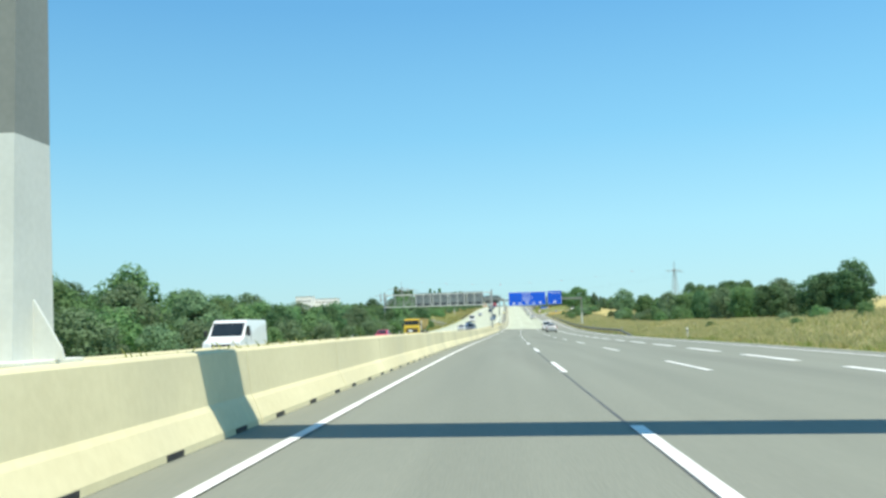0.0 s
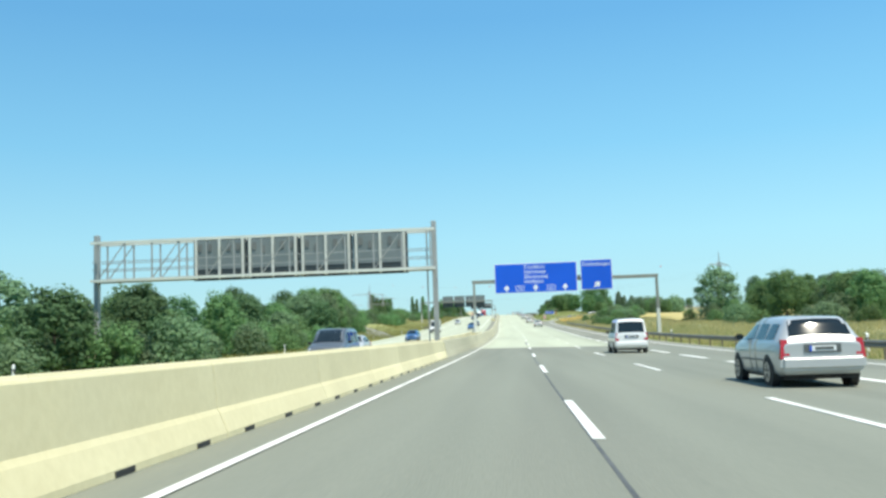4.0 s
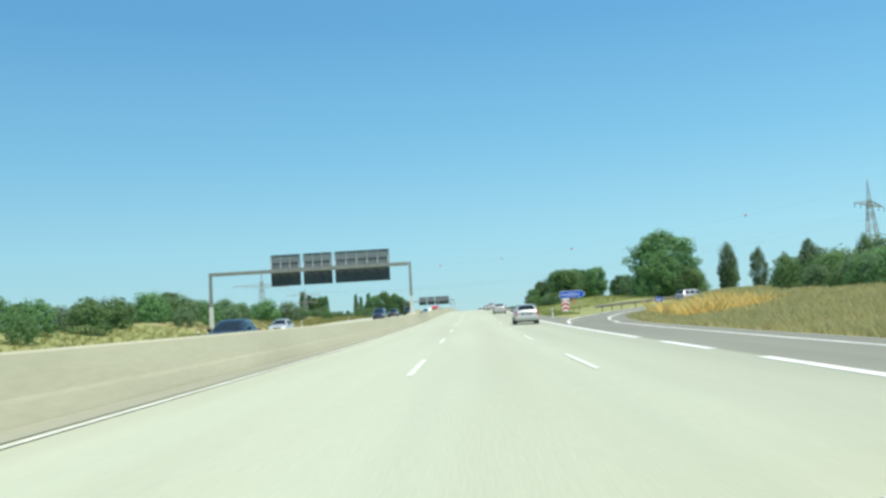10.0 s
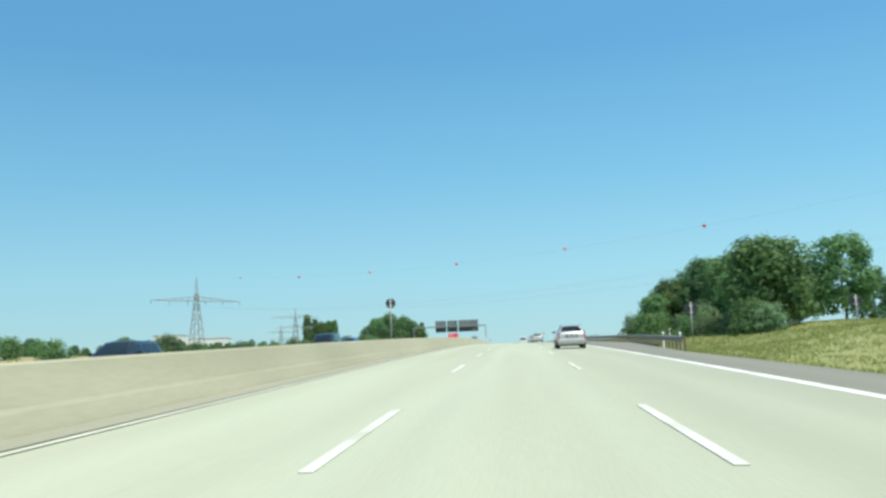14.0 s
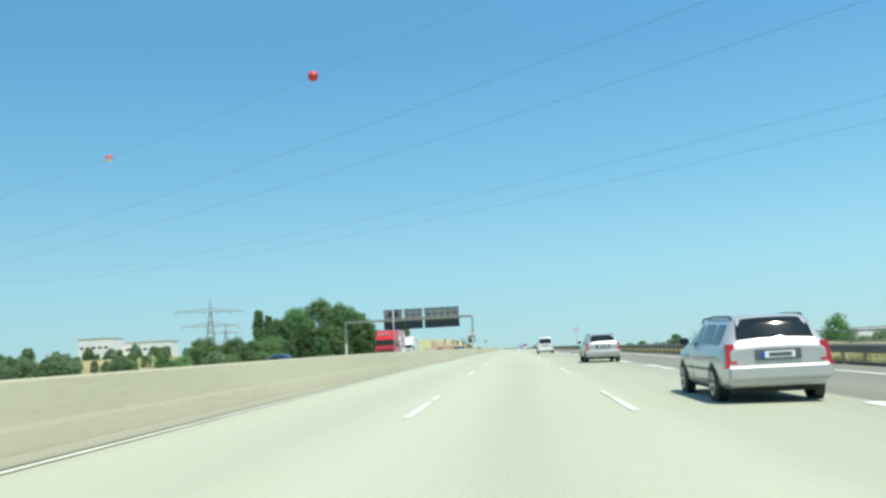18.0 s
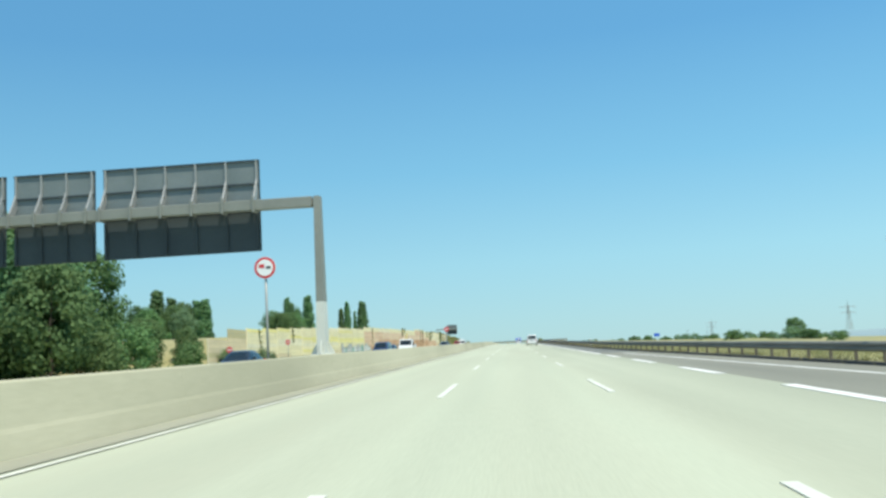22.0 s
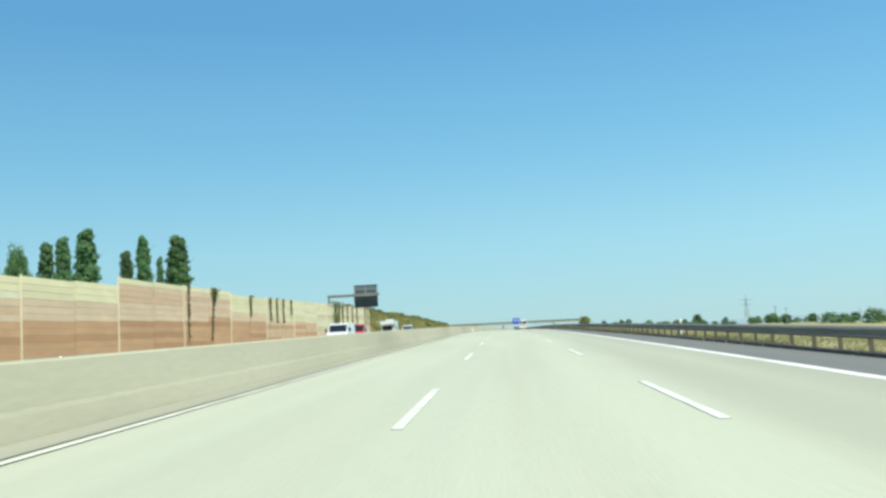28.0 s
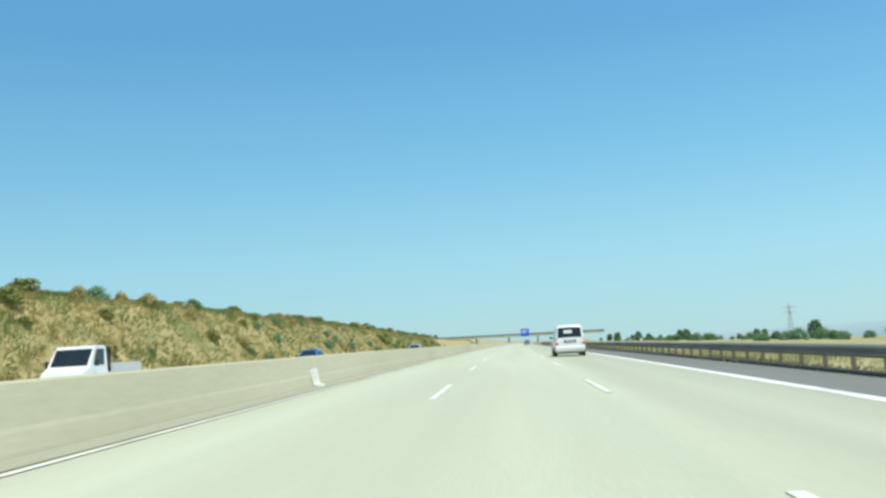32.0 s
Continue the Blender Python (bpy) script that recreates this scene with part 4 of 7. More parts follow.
for row in ((558.3, -2.1, 3.12, 0.3, "back", 0.0), (696.5, -2.1, 3.25, 0.32, "back", 0.0), (883.3, -2.1, 2.65, 0.3, "noentry", 0.0), (883, -20.4, 2.2, 0.3, "noentry", -0.5),
            (860.3, -20.2, 1.55, 0.3, "noentry", -0.5), (805.8, -2.1, 3.65, 0.33, "truck", 0.0), (560, 16.4, 1.98, 0.42, "back", -0.2), (553, 23.8, 1.9, 0.35, "back", -0.2), (806.0, 16.7, 3.35, 0.4, "truck", -0.35)):
    round_sign(*row)

# ---- exit sign, chevron board, box, posts ----
def extruded(pts, y0, y1):
    bm = bmesh.new()
    a = [bm.verts.new((x, y0, z)) for x, z in pts]
    b = [bm.verts.new((x, y1, z)) for x, z in pts]
    bm.faces.new(a)
    bm.faces.new(b[::-1])
    for i in range(len(pts)):
        j = (i + 1) % len(pts)
        bm.faces.new((a[i], b[i], b[j], a[j]))
    return bm


EX_G = ground_at(481.5, 17.5)
ex = thing("exit_sign", put(481.5, 16.0, EX_G, turn=-4, pitch=False), "blue arrow-shaped exit sign with white edge on three posts", "road sign")
for x in (0.55, 1.6, 2.3):
    part("post", rod(bmesh.new(), (x, 0.06, -0.4), (x, 0.06, 2.3 - EX_G), 0.045), STEEL, ex, smooth=True)
ZB = 1.62 - EX_G
e1 = part("board", extruded([(0, ZB), (2.65, ZB), (3.2, ZB + 0.45), (2.65, ZB + 0.9), (0, ZB + 0.9)], -0.02, 0.02), SIGN_WHITE, ex)
part("face", extruded([(0.05, ZB + 0.05), (2.63, ZB + 0.05), (3.12, ZB + 0.45), (2.63, ZB + 0.85), (0.05, ZB + 0.85)], -0.032, -0.024), SIGN_BLUE, e1)
words("Ausfahrt", 0.64, SIGN_WHITE, e1, (1.36, -0.038, ZB + 0.24))
ch = thing("chevron_board", put(463.8, 14.85, ground_at(463.8, 14.85) + 0.15, pitch=False), "red and white chevron board at the exit nose", "road sign")
part("post", rod(bmesh.new(), (0.18, 0.05, -0.4), (0.18, 0.05, 1.5), 0.04), STEEL, ch, smooth=True)
cb = part("board", bev(boxes(((0.76, 0.04, 1.3), (0, 0, 1.05))), 0.01, 1), SIGN_WHITE, ch)
for k in range(3):
    z = 0.46 + k * 0.43
    part("chevron", extruded([(-0.37, z), (0, z + 0.24), (0.37, z), (0.37, z + 0.22), (0, z + 0.46), (-0.37, z + 0.22)] if k < 2 else [(-0.37, z), (0, z + 0.24), (0.37, z), (0.37, z + 0.2), (0.3, z + 0.23), (-0.3, z + 0.23), (-0.37, z + 0.2)], -0.03, -0.022), SIGN_RED, cb)


def delineator(s, u):
    root = thing("delineator_post", put(s, u, ground_at(s, u), pitch=False), "white plastic roadside post with a black band", "delineator", "roadside delineator posts")
    part("body", bev(prism([(-0.05, -0.1), (0.05, -0.1), (0.035, 1.02), (-0.05, 0.95)], 0.12, [1, 1, 0.8, 0.8]), 0.008, 1), SIGN_WHITE, root)
    part("band", boxes(((0.125, 0.108, 0.22), (0, 0, 0.72), (10, 0, 0))), BLACK, root)
    part("reflector", boxes(((0.05, 0.006, 0.16), (0, -0.062, 0.72), (10, 0, 0))), LAMP_CLEAR, root)


for s, u in ((457.5, 12.9), (100, 17.3), (150, 17.6), (200, 17.6), (250, 17.6), (300, 17.6), (350, 17.6), (507, 14.0), (553, 14.4), (560, 14.6), (604, 17.6), (593.4, 20.6), (602, 20.8), (885, 14.2), (935, 14.2), (985, 14.2), (1035, 14.2), (1085, 14.2), (1135, 14.2), (1185, 14.2), (1240, 14.2),
             (100, -19.8), (150, -19.8), (200, -19.8), (250, -20.2), (300, -20.2), (350, -20.2), (400, -20.2), (450, -20.2), (500, -20.0), (550, -20.0), (600, -20.0), (650, -20.0), (1037, -20.6), (1077, -20.4)):
    delineator(s, u)
km = thing("verge_sign", put(450, 21.9, ground_at(450, 21.9), pitch=False), "small blue sign on one post in the dry grass", "road sign")
part("post", rod(bmesh.new(), (0, 0.05, -0.3), (0, 0.05, 1.35), 0.035), STEEL, km, smooth=True)
kb = part("board", bev(boxes(((0.62, 0.03, 0.42), (0, 0, 1.2))), 0.008, 1), SIGN_BLUE, km)
part("text_bar", boxes(((0.4, 0.006, 0.06), (0, -0.02, 1.26))), SIGN_WHITE, kb)
part("text_bar", boxes(((0.34, 0.006, 0.06), (0, -0.02, 1.14))), SIGN_WHITE, kb)
cab = thing("control_cabinet", put(524, 21.2, ground_at(524, 21.2), pitch=False), "pale grey roadside control cabinet in the grass", "cabinet")
part("body", bev(boxes(((0.75, 0.5, 1.1), (0, 0, 0.6))), 0.02, 1), ROOF_GREY, cab)
part("plinth", boxes(((0.8, 0.55, 0.2), (0, 0, 0.02))), BARRIER_GREY, cab)
part("roof", boxes(((0.85, 0.6, 0.05), (0, 0, 1.17))), ROOF_GREY, cab)
part("door_seam", boxes(((0.02, 0.01, 0.9), (0, -0.255, 0.62))), SIGN_GREY, cab)
sos = thing("emergency_phone", put(519, 21.8, ground_at(519, 21.8), pitch=False, scale=0.85), "orange roadside emergency phone pillar", "emergency phone")
part("pillar", bev(boxes(((0.32, 0.28, 1.55), (0, 0, 0.72))), 0.03, 1), ORANGE, sos)
part("head", bev(boxes(((0.42, 0.36, 0.34), (0, 0, 1.6))), 0.03, 1), ORANGE, sos)
part("panel", boxes(((0.2, 0.01, 0.35), (0, -0.146, 1.05))), BLACK, sos)

# ---- noise wall ----
WALL_S = [866, 876, 930, 1030, 1100, 1166]
WALL_U = [-24.2, -24.2, -23.8, -23.4, -22.3, -20.9]


def wall_u(s):
    return float(np.interp(s, WALL_S, WALL_U))


def wall_top(s):
    if s < 874:
        return 2.7
    return float(np.interp(s, [874, 900, 935, 960, 961, 1020, 1050, 1051, 1075, 1076, 1166], [3.75, 4.2, 4.65, 4.75, 5.1, 5.3, 5.3, 5.85, 5.75, 5.4, 5.65]))


def board_material(name, rgb):
    lo = tuple(v * 0.86 for v in rgb)
    return material(name, lo, rgb, 0.5, 9, 0.85, 0.0, 0.5, stretch=(1, 1, 3), vary=0.05, c=tuple(v * 0.8 for v in rgb), stain=0.4)


WALL_COLOURS = {"cream": (0.84, 0.76, 0.485), "yellow": (0.86, 0.77, 0.33), "sand": (0.72, 0.61, 0.40), "olive": (0.54, 0.48, 0.28), "pink": (0.78, 0.585, 0.405),
                "rose": (0.73, 0.505, 0.335), "terracotta": (0.63, 0.375, 0.215), "rust": (0.54, 0.3, 0.165), "pale": (0.85, 0.79, 0.57)}
BOARDS = {k: board_material("wall boards " + k, v) for k, v in WALL_COLOURS.items()}
BAY = 6.6


def board_mesh(mat, h):
    bm = boxes(((BAY - 0.16, 0.10, h - 0.02), (0, 0, h / 2)))
    return baked("board", bm, mat)


BOARD_H = 0.42
BOARD_CACHE = {k: board_mesh(BOARDS[k], BOARD_H) for k in BOARDS}
wall = tagged(new("noise_wall"), "striped yellow, pink and terracotta board noise wall", "noise wall", kind="structure")
WALL_POST = baked("wall_post", bev(boxes(((0.06, 0.12, 1.0), (0, 0, 0.5))), 0.01, 1), BOARDS["pale"])
PLINTH = baked("plinth", boxes(((BAY, 0.16, 1.1), (0, 0, 0.0))), BARRIER_GREY)


def wall_pose(s, h):
    a, b = at(s - BAY / 2, wall_u(s - BAY / 2)), at(s + BAY / 2, wall_u(s + BAY / 2))
    d = b - a
    m = Matrix.Rotation(math.atan2(d.y, d.x), 4, "Z")
    m.translation = at(s, wall_u(s), h)
    return m


def stripe(s, k, n):
    """Colour of board k of n at s: long level bands; the terracotta field swells and fades along the wall."""
    pick = random.Random(k * 977 + int((s + k * 37 % 29) / (13.2 + 6.6 * (k * 5 % 4)))).choice
    f = (k + 0.5) / n
    if s < 878:
        return pick(("olive", "sand", "olive"))
    if s < 960:
        if f < 0.16:
            return pick(("sand", "cream"))
        if s > 912 and (0.42 < f < 0.56 or 0.66 < f < 0.8):
            return pick(("yellow", "yellow", "cream"))
        return pick(("cream", "cream", "pale", "yellow"))
    if s < 1118:
        low = float(np.interp(s, [960, 972, 985, 1030, 1055, 1075, 1095, 1118], [0.22, 0.32, 0.5, 0.42, 0.42, 0.48, 0.4, 0.25]))
        high = float(np.interp(s, [960, 1000, 1045, 1054, 1072, 1080, 1118], [0.86, 0.85, 0.72, 0.9, 0.94, 0.66, 0.35]))
        if f < low:
            return pick(("terracotta", "rust", "terracotta")) if 975 < s < 1092 else pick(("terracotta", "rose"))
        if f < high:
            return pick(("pink", "rose", "pink", "pink", "cream" if 985 < s < 1012 and f > 0.55 else "rose"))
        return pick(("cream", "pale", "cream"))
    return pick(("pale", "cream", "cream", "sand")) if f > 0.3 else pick(("sand", "olive", "pink"))


s = 866 + BAY / 2
while s < 1166:
    top = wall_top(s)
    part("plinth", PLINTH, None, wall, m=wall_pose(s, -0.1))
    n = int((top - 0.45) / BOARD_H)
    h0 = 0.45
    hh = (top - h0) / n
    for k in range(n):
        key = stripe(s, k, n)
        m = wall_pose(s, h0 + k * hh) @ Matrix.Translation((0, -0.006 * (k % 2), 0)) @ Matrix.Diagonal((1, 1, hh / BOARD_H, 1))
        part("board", BOARD_CACHE[key], None, wall, m=m)
    if int((s - 866) / BAY) % 2 == 0 or s > 1118:
        part("wall_post", WALL_POST, None, wall, m=wall_pose(s, -0.5) @ Matrix.Translation((-BAY / 2, -0.06, 0)) @ Matrix.Diagonal((1, 1, top + 0.55, 1)))
    s += BAY

# graffiti shapes on the lower wall: plain slanting blocks without letters
TEAL = material("teal spray paint", (0.20, 0.42, 0.36), (0.30, 0.52, 0.45), 1.5, 12, 0.7, bump=0.0)
grnd = random.Random(8)
s = 935.0
while s < 966:
    w, h, k = grnd.uniform(1.5, 3.0), grnd.uniform(0.9, 1.75), grnd.uniform(0.1, 0.6)
    g_ = thing("graffiti", wall_pose(s, 0.42), "silver, white and teal sprayed graffiti shapes on the noise wall", "graffiti", "graffiti shapes along the wall")
    part("outline", extruded([(-w / 2, 0), (w / 2, 0), (w / 2 + k * 0.3, h * 0.45), (w / 2 - 0.1, h * 0.8), (w / 2 - k, h), (-w / 2 + k, h * 0.93), (-w / 2 + 0.1, h * 0.5)], -0.078, -0.072), SIGN_GREY, g_)
    part("fill", extruded([(-w / 2 + 0.2, 0.08), (w / 2 - 0.25, 0.08), (w / 2 - 0.1, h * 0.45), (w / 2 - 0.3, h * 0.74), (w / 2 - k - 0.1, h - 0.13), (-w / 2 + k + 0.1, h * 0.93 - 0.13), (-w / 2 + 0.32, h * 0.5)], -0.086, -0.08), grnd.choice((ROOF_GREY, SIGN_WHITE, SIGN_WHITE, TEAL, POST_LIGHT)), g_)
    part("inner_stroke", extruded([(-w * 0.25, h * 0.2), (-w * 0.12, h * 0.2), (w * 0.12 + k * 0.2, h * 0.75), (w * 0.0 + k * 0.2, h * 0.75)], -0.094, -0.088), SIGN_GREY, g_)
    s += w * 0.85

# ---- plants ----
def leaf_quads(centres, normals, size, rs, long=1.0):
    """Small leaf sheets at centres, facing roughly along normals."""
    n = len(centres)
    nr = normals + rs.normal(0, 0.3, (n, 3))
    nr /= np.linalg.norm(nr, axis=1)[:, None] + 1e-9
    ref = rs.normal(0, 1, (n, 3))
    a = np.cross(nr, ref)
    a /= np.linalg.norm(a, axis=1)[:, None] + 1e-9
    b = np.cross(nr, a)
    sz = size * rs.uniform(0.6, 1.3, n)[:, None]
    a, b = a * sz, b * sz * 0.75 * long
    v = np.stack([centres - a, centres - b * 0.8, centres + a, centres + b * 0.8 + nr * sz * 0.25], 1).reshape(-1, 3)
    return v, [(4 * i, 4 * i + 1, 4 * i + 2, 4 * i + 3) for i in range(n)]


def crown_mesh(seed, height, width, base, clumps, per, size, mat, shape="round"):
    rs = np.random.RandomState(seed)
    cs, ns = [], []
    for k in range(clumps):
        f = (k + 0.5) / clumps
        z = base + (height - base) * f
        if shape == "poplar":
            r = width / 2 * math.sin((0.12 + 0.8 * f) * math.pi) ** 0.6 * 0.64
            cr = width * (0.26 - 0.1 * f)
        elif shape == "cone":
            r = width / 2 * (1.02 - f) * 0.9
            cr = width * 0.16 * (1.15 - f)
        elif shape == "bush":
            r = width / 2 * math.sqrt(max(0.05, 1 - f * f)) * 0.85
            cr = width * 0.17
        else:
            r = width / 2 * math.sqrt(max(0.04, 1 - (2 * f - 0.85) ** 2 / 1.4)) * 0.86
            cr = width * 0.15
        ang = k * 2.39996 + rs.uniform(-0.5, 0.5)
        q = math.sqrt(rs.uniform(0.25, 1.0))
        c = np.array([math.cos(ang) * r * q, math.sin(ang) * r * q, z + rs.uniform(-0.3, 0.3) * cr])
        cr *= rs.uniform(0.65, 1.35)
        d = rs.normal(0, 1, (per, 3))
        d /= np.linalg.norm(d, axis=1)[:, None]
        rad = rs.uniform(0.55, 1.08, (per, 1))
        p = c + d * rad * cr * np.array([1, 1, 0.8])
        cs.append(p)
        ns.append(d * 0.7 + (p - np.array([0, 0, (base + height) / 2])) / max(width, height) * 1.0 + np.array([0, 0, 0.25]))
    v, f = leaf_quads(np.concatenate(cs), np.concatenate(ns), size, rs)
    return mesh_of("crown", v, f, mat)


def trunk_mesh(seed, height, base, r):
    rs = random.Random(seed)
    bm = bmesh.new()
    p = Vector((0, 0, -0.4))
    n = 5
    for k in range(n):
        t = Vector((rs.uniform(-0.12, 0.12) * height * 0.1, rs.uniform(-0.12, 0.12) * height * 0.1, -0.4 + (height * 0.8 + 0.4) * (k + 1) / n))
        rod(bm, p, t, r * (1 - 0.8 * k / n), r * (1 - 0.8 * (k + 1) / n), 7)
        if k >= 1:
            for q in range(2):
                a = rs.uniform(0, 6.28)
                rod(bm, t, t + Vector((math.cos(a), math.sin(a), 0.9)) * height * 0.16, r * 0.35 * (1 - k / n) + 0.02, 0.015, 5)
        p = t
    return baked("trunk", bm, BARK)


TREES = {}


def tree_kind(key, name, label, height, width, base, clumps, per, size, mat, shape, seeds, r=0.16):
    TREES[key] = (name, label, height, [(crown_mesh(sd, height, width, base, clumps, per, size, mat, shape), trunk_mesh(sd, height, base, r) if r else None) for sd in seeds])


tree_kind("broad", "tree", "broad green deciduous tree with a dense uneven crown", 8.0, 7.2, 1.2, 60, 95, 0.20, LEAF, "round", (3, 8, 15))
tree_kind("pale", "tree", "grey-green willow-like tree with a loose crown", 7.5, 6.8, 0.8, 56, 90, 0.19, LEAF_PALE, "round", (21, 27))
tree_kind("dark", "tree", "dark green dense tree", 8.0, 6.4, 0.8, 56, 95, 0.20, LEAF_DARK, "round", (33, 39))
tree_kind("poplar", "poplar_tree", "tall narrow green poplar behind the wall", 18.0, 4.4, 0.8, 100, 150, 0.24, LEAF_POPLAR, "poplar", (41, 47), 0.3)
tree_kind("tall", "tree", "tall broad deciduous tree with a billowing crown", 12.5, 9.5, 1.4, 95, 130, 0.22, LEAF, "round", (91, 95))
tree_kind("cone", "conifer_tree", "dark green pointed conifer behind the bushes", 9.0, 4.2, 0.6, 60, 80, 0.2, LEAF_DARK, "cone", (51,))
tree_kind("bush", "bush", "low rounded green bush", 2.6, 3.6, 0.0, 30, 80, 0.11, LEAF, "bush", (61, 66, 69), 0)
tree_kind("palebush", "bush", "low grey-green roadside shrub", 2.4, 3.4, 0.0, 28, 80, 0.11, LEAF_PALE, "bush", (71, 75), 0)
tree_kind("shrub", "bush", "low olive-green roadside shrub", 2.0, 3.0, 0.0, 24, 60, 0.13, SHRUB, "bush", (81, 86), 0)
tree_kind("drybush", "bush", "dry reddish-brown roadside shrub", 2.0, 3.0, 0.0, 24, 60, 0.13, SCRUB, "bush", (83, 88), 0)
PROTO = {}
trnd = random.Random(5)


def plant(key, s, u, height, wide=1.0, group=""):
    name, label, h0, variants = TREES[key]
    v = trnd.randrange(len(variants))
    k = height / h0
    m = Matrix.LocRotScale(at(s, u, ground_at(s, u) - 0.05), Euler((0, 0, trnd.uniform(0, 6.28))), (k * wide, k * wide, k))
    if (key, v) in PROTO:
        first = PROTO[(key, v)]
        return copy_thing(first, m @ Matrix.Diagonal((1 / first.scale[0], 1 / first.scale[1], 1 / first.scale[2], 1)))
    crown, trunk = variants[v]
    root = thing(name, Matrix(), label, "tree" if "tree" in name else "bush", group or "trees and bushes beside the motorway")
    part("crown", crown, None, root)
    if trunk:
        part("trunk", trunk, None, root)
    PROTO[(key, v)] = root
    root.matrix_basis = m
    return root


FAR_WOODS = {}


def far_belt(keys, s0, s1, u0, u1, h0, h1, count, wide=1.0):
    """Trees too far off to tell apart, gathered into one mesh for each kind of leaf."""
    for k in range(count):
        name, label, hk, variants = TREES[trnd.choice(keys)]
        me = trnd.choice(variants)[0]
        s, u, q = s0 + (s1 - s0) * (k + trnd.random()) / count, trnd.uniform(u0, u1), trnd.uniform(h0, h1) / hk
        w = q * wide * trnd.uniform(0.85, 1.2)
        v = np.empty(len(me.vertices) * 3, dtype=np.float32)
        me.vertices.foreach_get("co", v)
        v = v.reshape(-1, 4, 3)[::2]
        c = v.mean(1, keepdims=True)
        v = ((v - c) * 1.45 + c).reshape(-1, 3)
        a = trnd.uniform(0, 6.28)
        v = np.stack([v[:, 0] * math.cos(a) - v[:, 1] * math.sin(a), v[:, 0] * math.sin(a) + v[:, 1] * math.cos(a), v[:, 2]], 1) * (w, w, q)
        FAR_WOODS.setdefault(me.materials[0].name, []).append(v + np.array(at(s, u, ground_at(s, u) - 0.1)))


def belt(keys, s0, s1, u0, u1, h0, h1, count, wide=1.0):
    for k in range(count):
        s = s0 + (s1 - s0) * (k + trnd.random()) / count
        plant(trnd.choice(keys), s, trnd.uniform(u0, u1), trnd.uniform(h0, h1), wide * trnd.uniform(0.85, 1.2))


# left belt behind the oncoming lanes
belt(("broad", "pale", "dark", "broad"), 60, 300, -33, -26, 5.2, 6.9, 34, 1.05)
belt(("broad", "dark", "pale"), 70, 300, -48, -36, 6.0, 7.9, 24, 1.1)
belt(("bush", "palebush"), 50, 300, -25.5, -22.5, 2.0, 3.2, 34, 1.2)
belt(("bush", "pale", "dark"), 60, 300, -32, -25, 3.4, 4.8, 30, 1.2)
for row in (("broad", 108, -34, 8.6), ("broad", 340, -37, 8.8), ("broad", 349, -35, 9.0), ("broad", 361, -34.5, 7.4), ("pale", 371, -35, 6.4), ("broad", 380, -39.0, 5.4), ("bush", 362, -32, 3.2), ("bush", 356, -30, 3.4), ("pale", 366, -37, 5.5), ("dark", 356, -42, 8.0), ("pale", 331, -33, 7.0), ("dark", 322, -38, 8.0), ("pale", 312, -34, 7.0), ("dark", 306, -42, 8.4),
            ("broad", 520, -46, 5.0), ("cone", 556, -62, 5.4)):
    plant(row[0], row[1], row[2], row[3])
belt(("bush", "bush", "palebush"), 395, 560, -46, -29, 2.0, 3.6, 54, 1.15)
far_belt(("broad", "dark"), 440, 570, -70, -50, 3.4, 5.0, 16)
belt(("broad", "pale", "broad"), 300, 362, -42, -31, 5.5, 8.0, 14, 1.15)
belt(("bush", "palebush"), 560, 800, -40, -24, 1.4, 2.4, 34, 1.2)
far_belt(("broad", "pale", "dark"), 620, 810, -95, -60, 2.8, 4.2, 34)
belt(("cone",), 690, 800, -90, -64, 3.2, 4.4, 7)
for key, s, u, h in (("dark", 842, -47, 8.5), ("tall", 847, -44, 11.5), ("tall", 854, -40, 13.4), ("tall", 848, -34, 12.0), ("dark", 845, -30, 10.0), ("broad", 842, -27.5, 8.2), ("tall", 860, -34, 11.5), ("dark", 838, -40, 7.5), ("broad", 839, -34, 7.0)):
    plant(key, s, u, h, 0.95)
for s, u in ((836, -60), (842, -63), (829, -61)):
    plant("cone", s, u, 5.2)
belt(("dark", "bush"), 830, 858, -44, -26, 2.5, 5.0, 16, 1.1)
far_belt(("broad", "pale", "dark"), 850, 1040, -190, -100, 3, 4.6, 30)
far_belt(("broad", "pale", "bush", "dark"), 740, 960, -100, -50, 2.2, 3.4, 50)
belt(("broad", "pale", "bush"), 640, 760, -60, -38, 1.2, 2.0, 22)
# behind the noise wall
for key, s, u, h, w in (("broad", 1001, -46, 4.6, 1.2), ("dark", 1006, -47, 4.4, 1.2), ("broad", 973, -44, 5.8, 1.2), ("pale", 979, -47, 6.2, 1.1), ("broad", 985, -45, 5.6, 1.2), ("dark", 991, -46, 5.4, 1.2), ("pale", 997, -47, 5.0, 1.1), ("poplar", 1150, -54, 16.3, 1.3), ("poplar", 1149, -57, 12.5, 0.55), ("poplar", 1149, -60, 16.3, 0.85),
                        ("poplar", 1146, -62, 13.7, 0.95), ("poplar", 1171, -81, 20.0, 1.2), ("poplar", 1187, -94, 19.5, 0.95), ("poplar", 1166, -87, 17.6, 0.95), ("broad", 1138, -78, 14.4, 0.4), ("pale", 1160, -90, 13.0, 0.6), ("broad", 1120, -74, 11.0, 0.7)):
    plant(key, s, u, h, w)
belt(("bush", "palebush"), 885, 1120, -46, -36, 1.0, 1.8, 16)
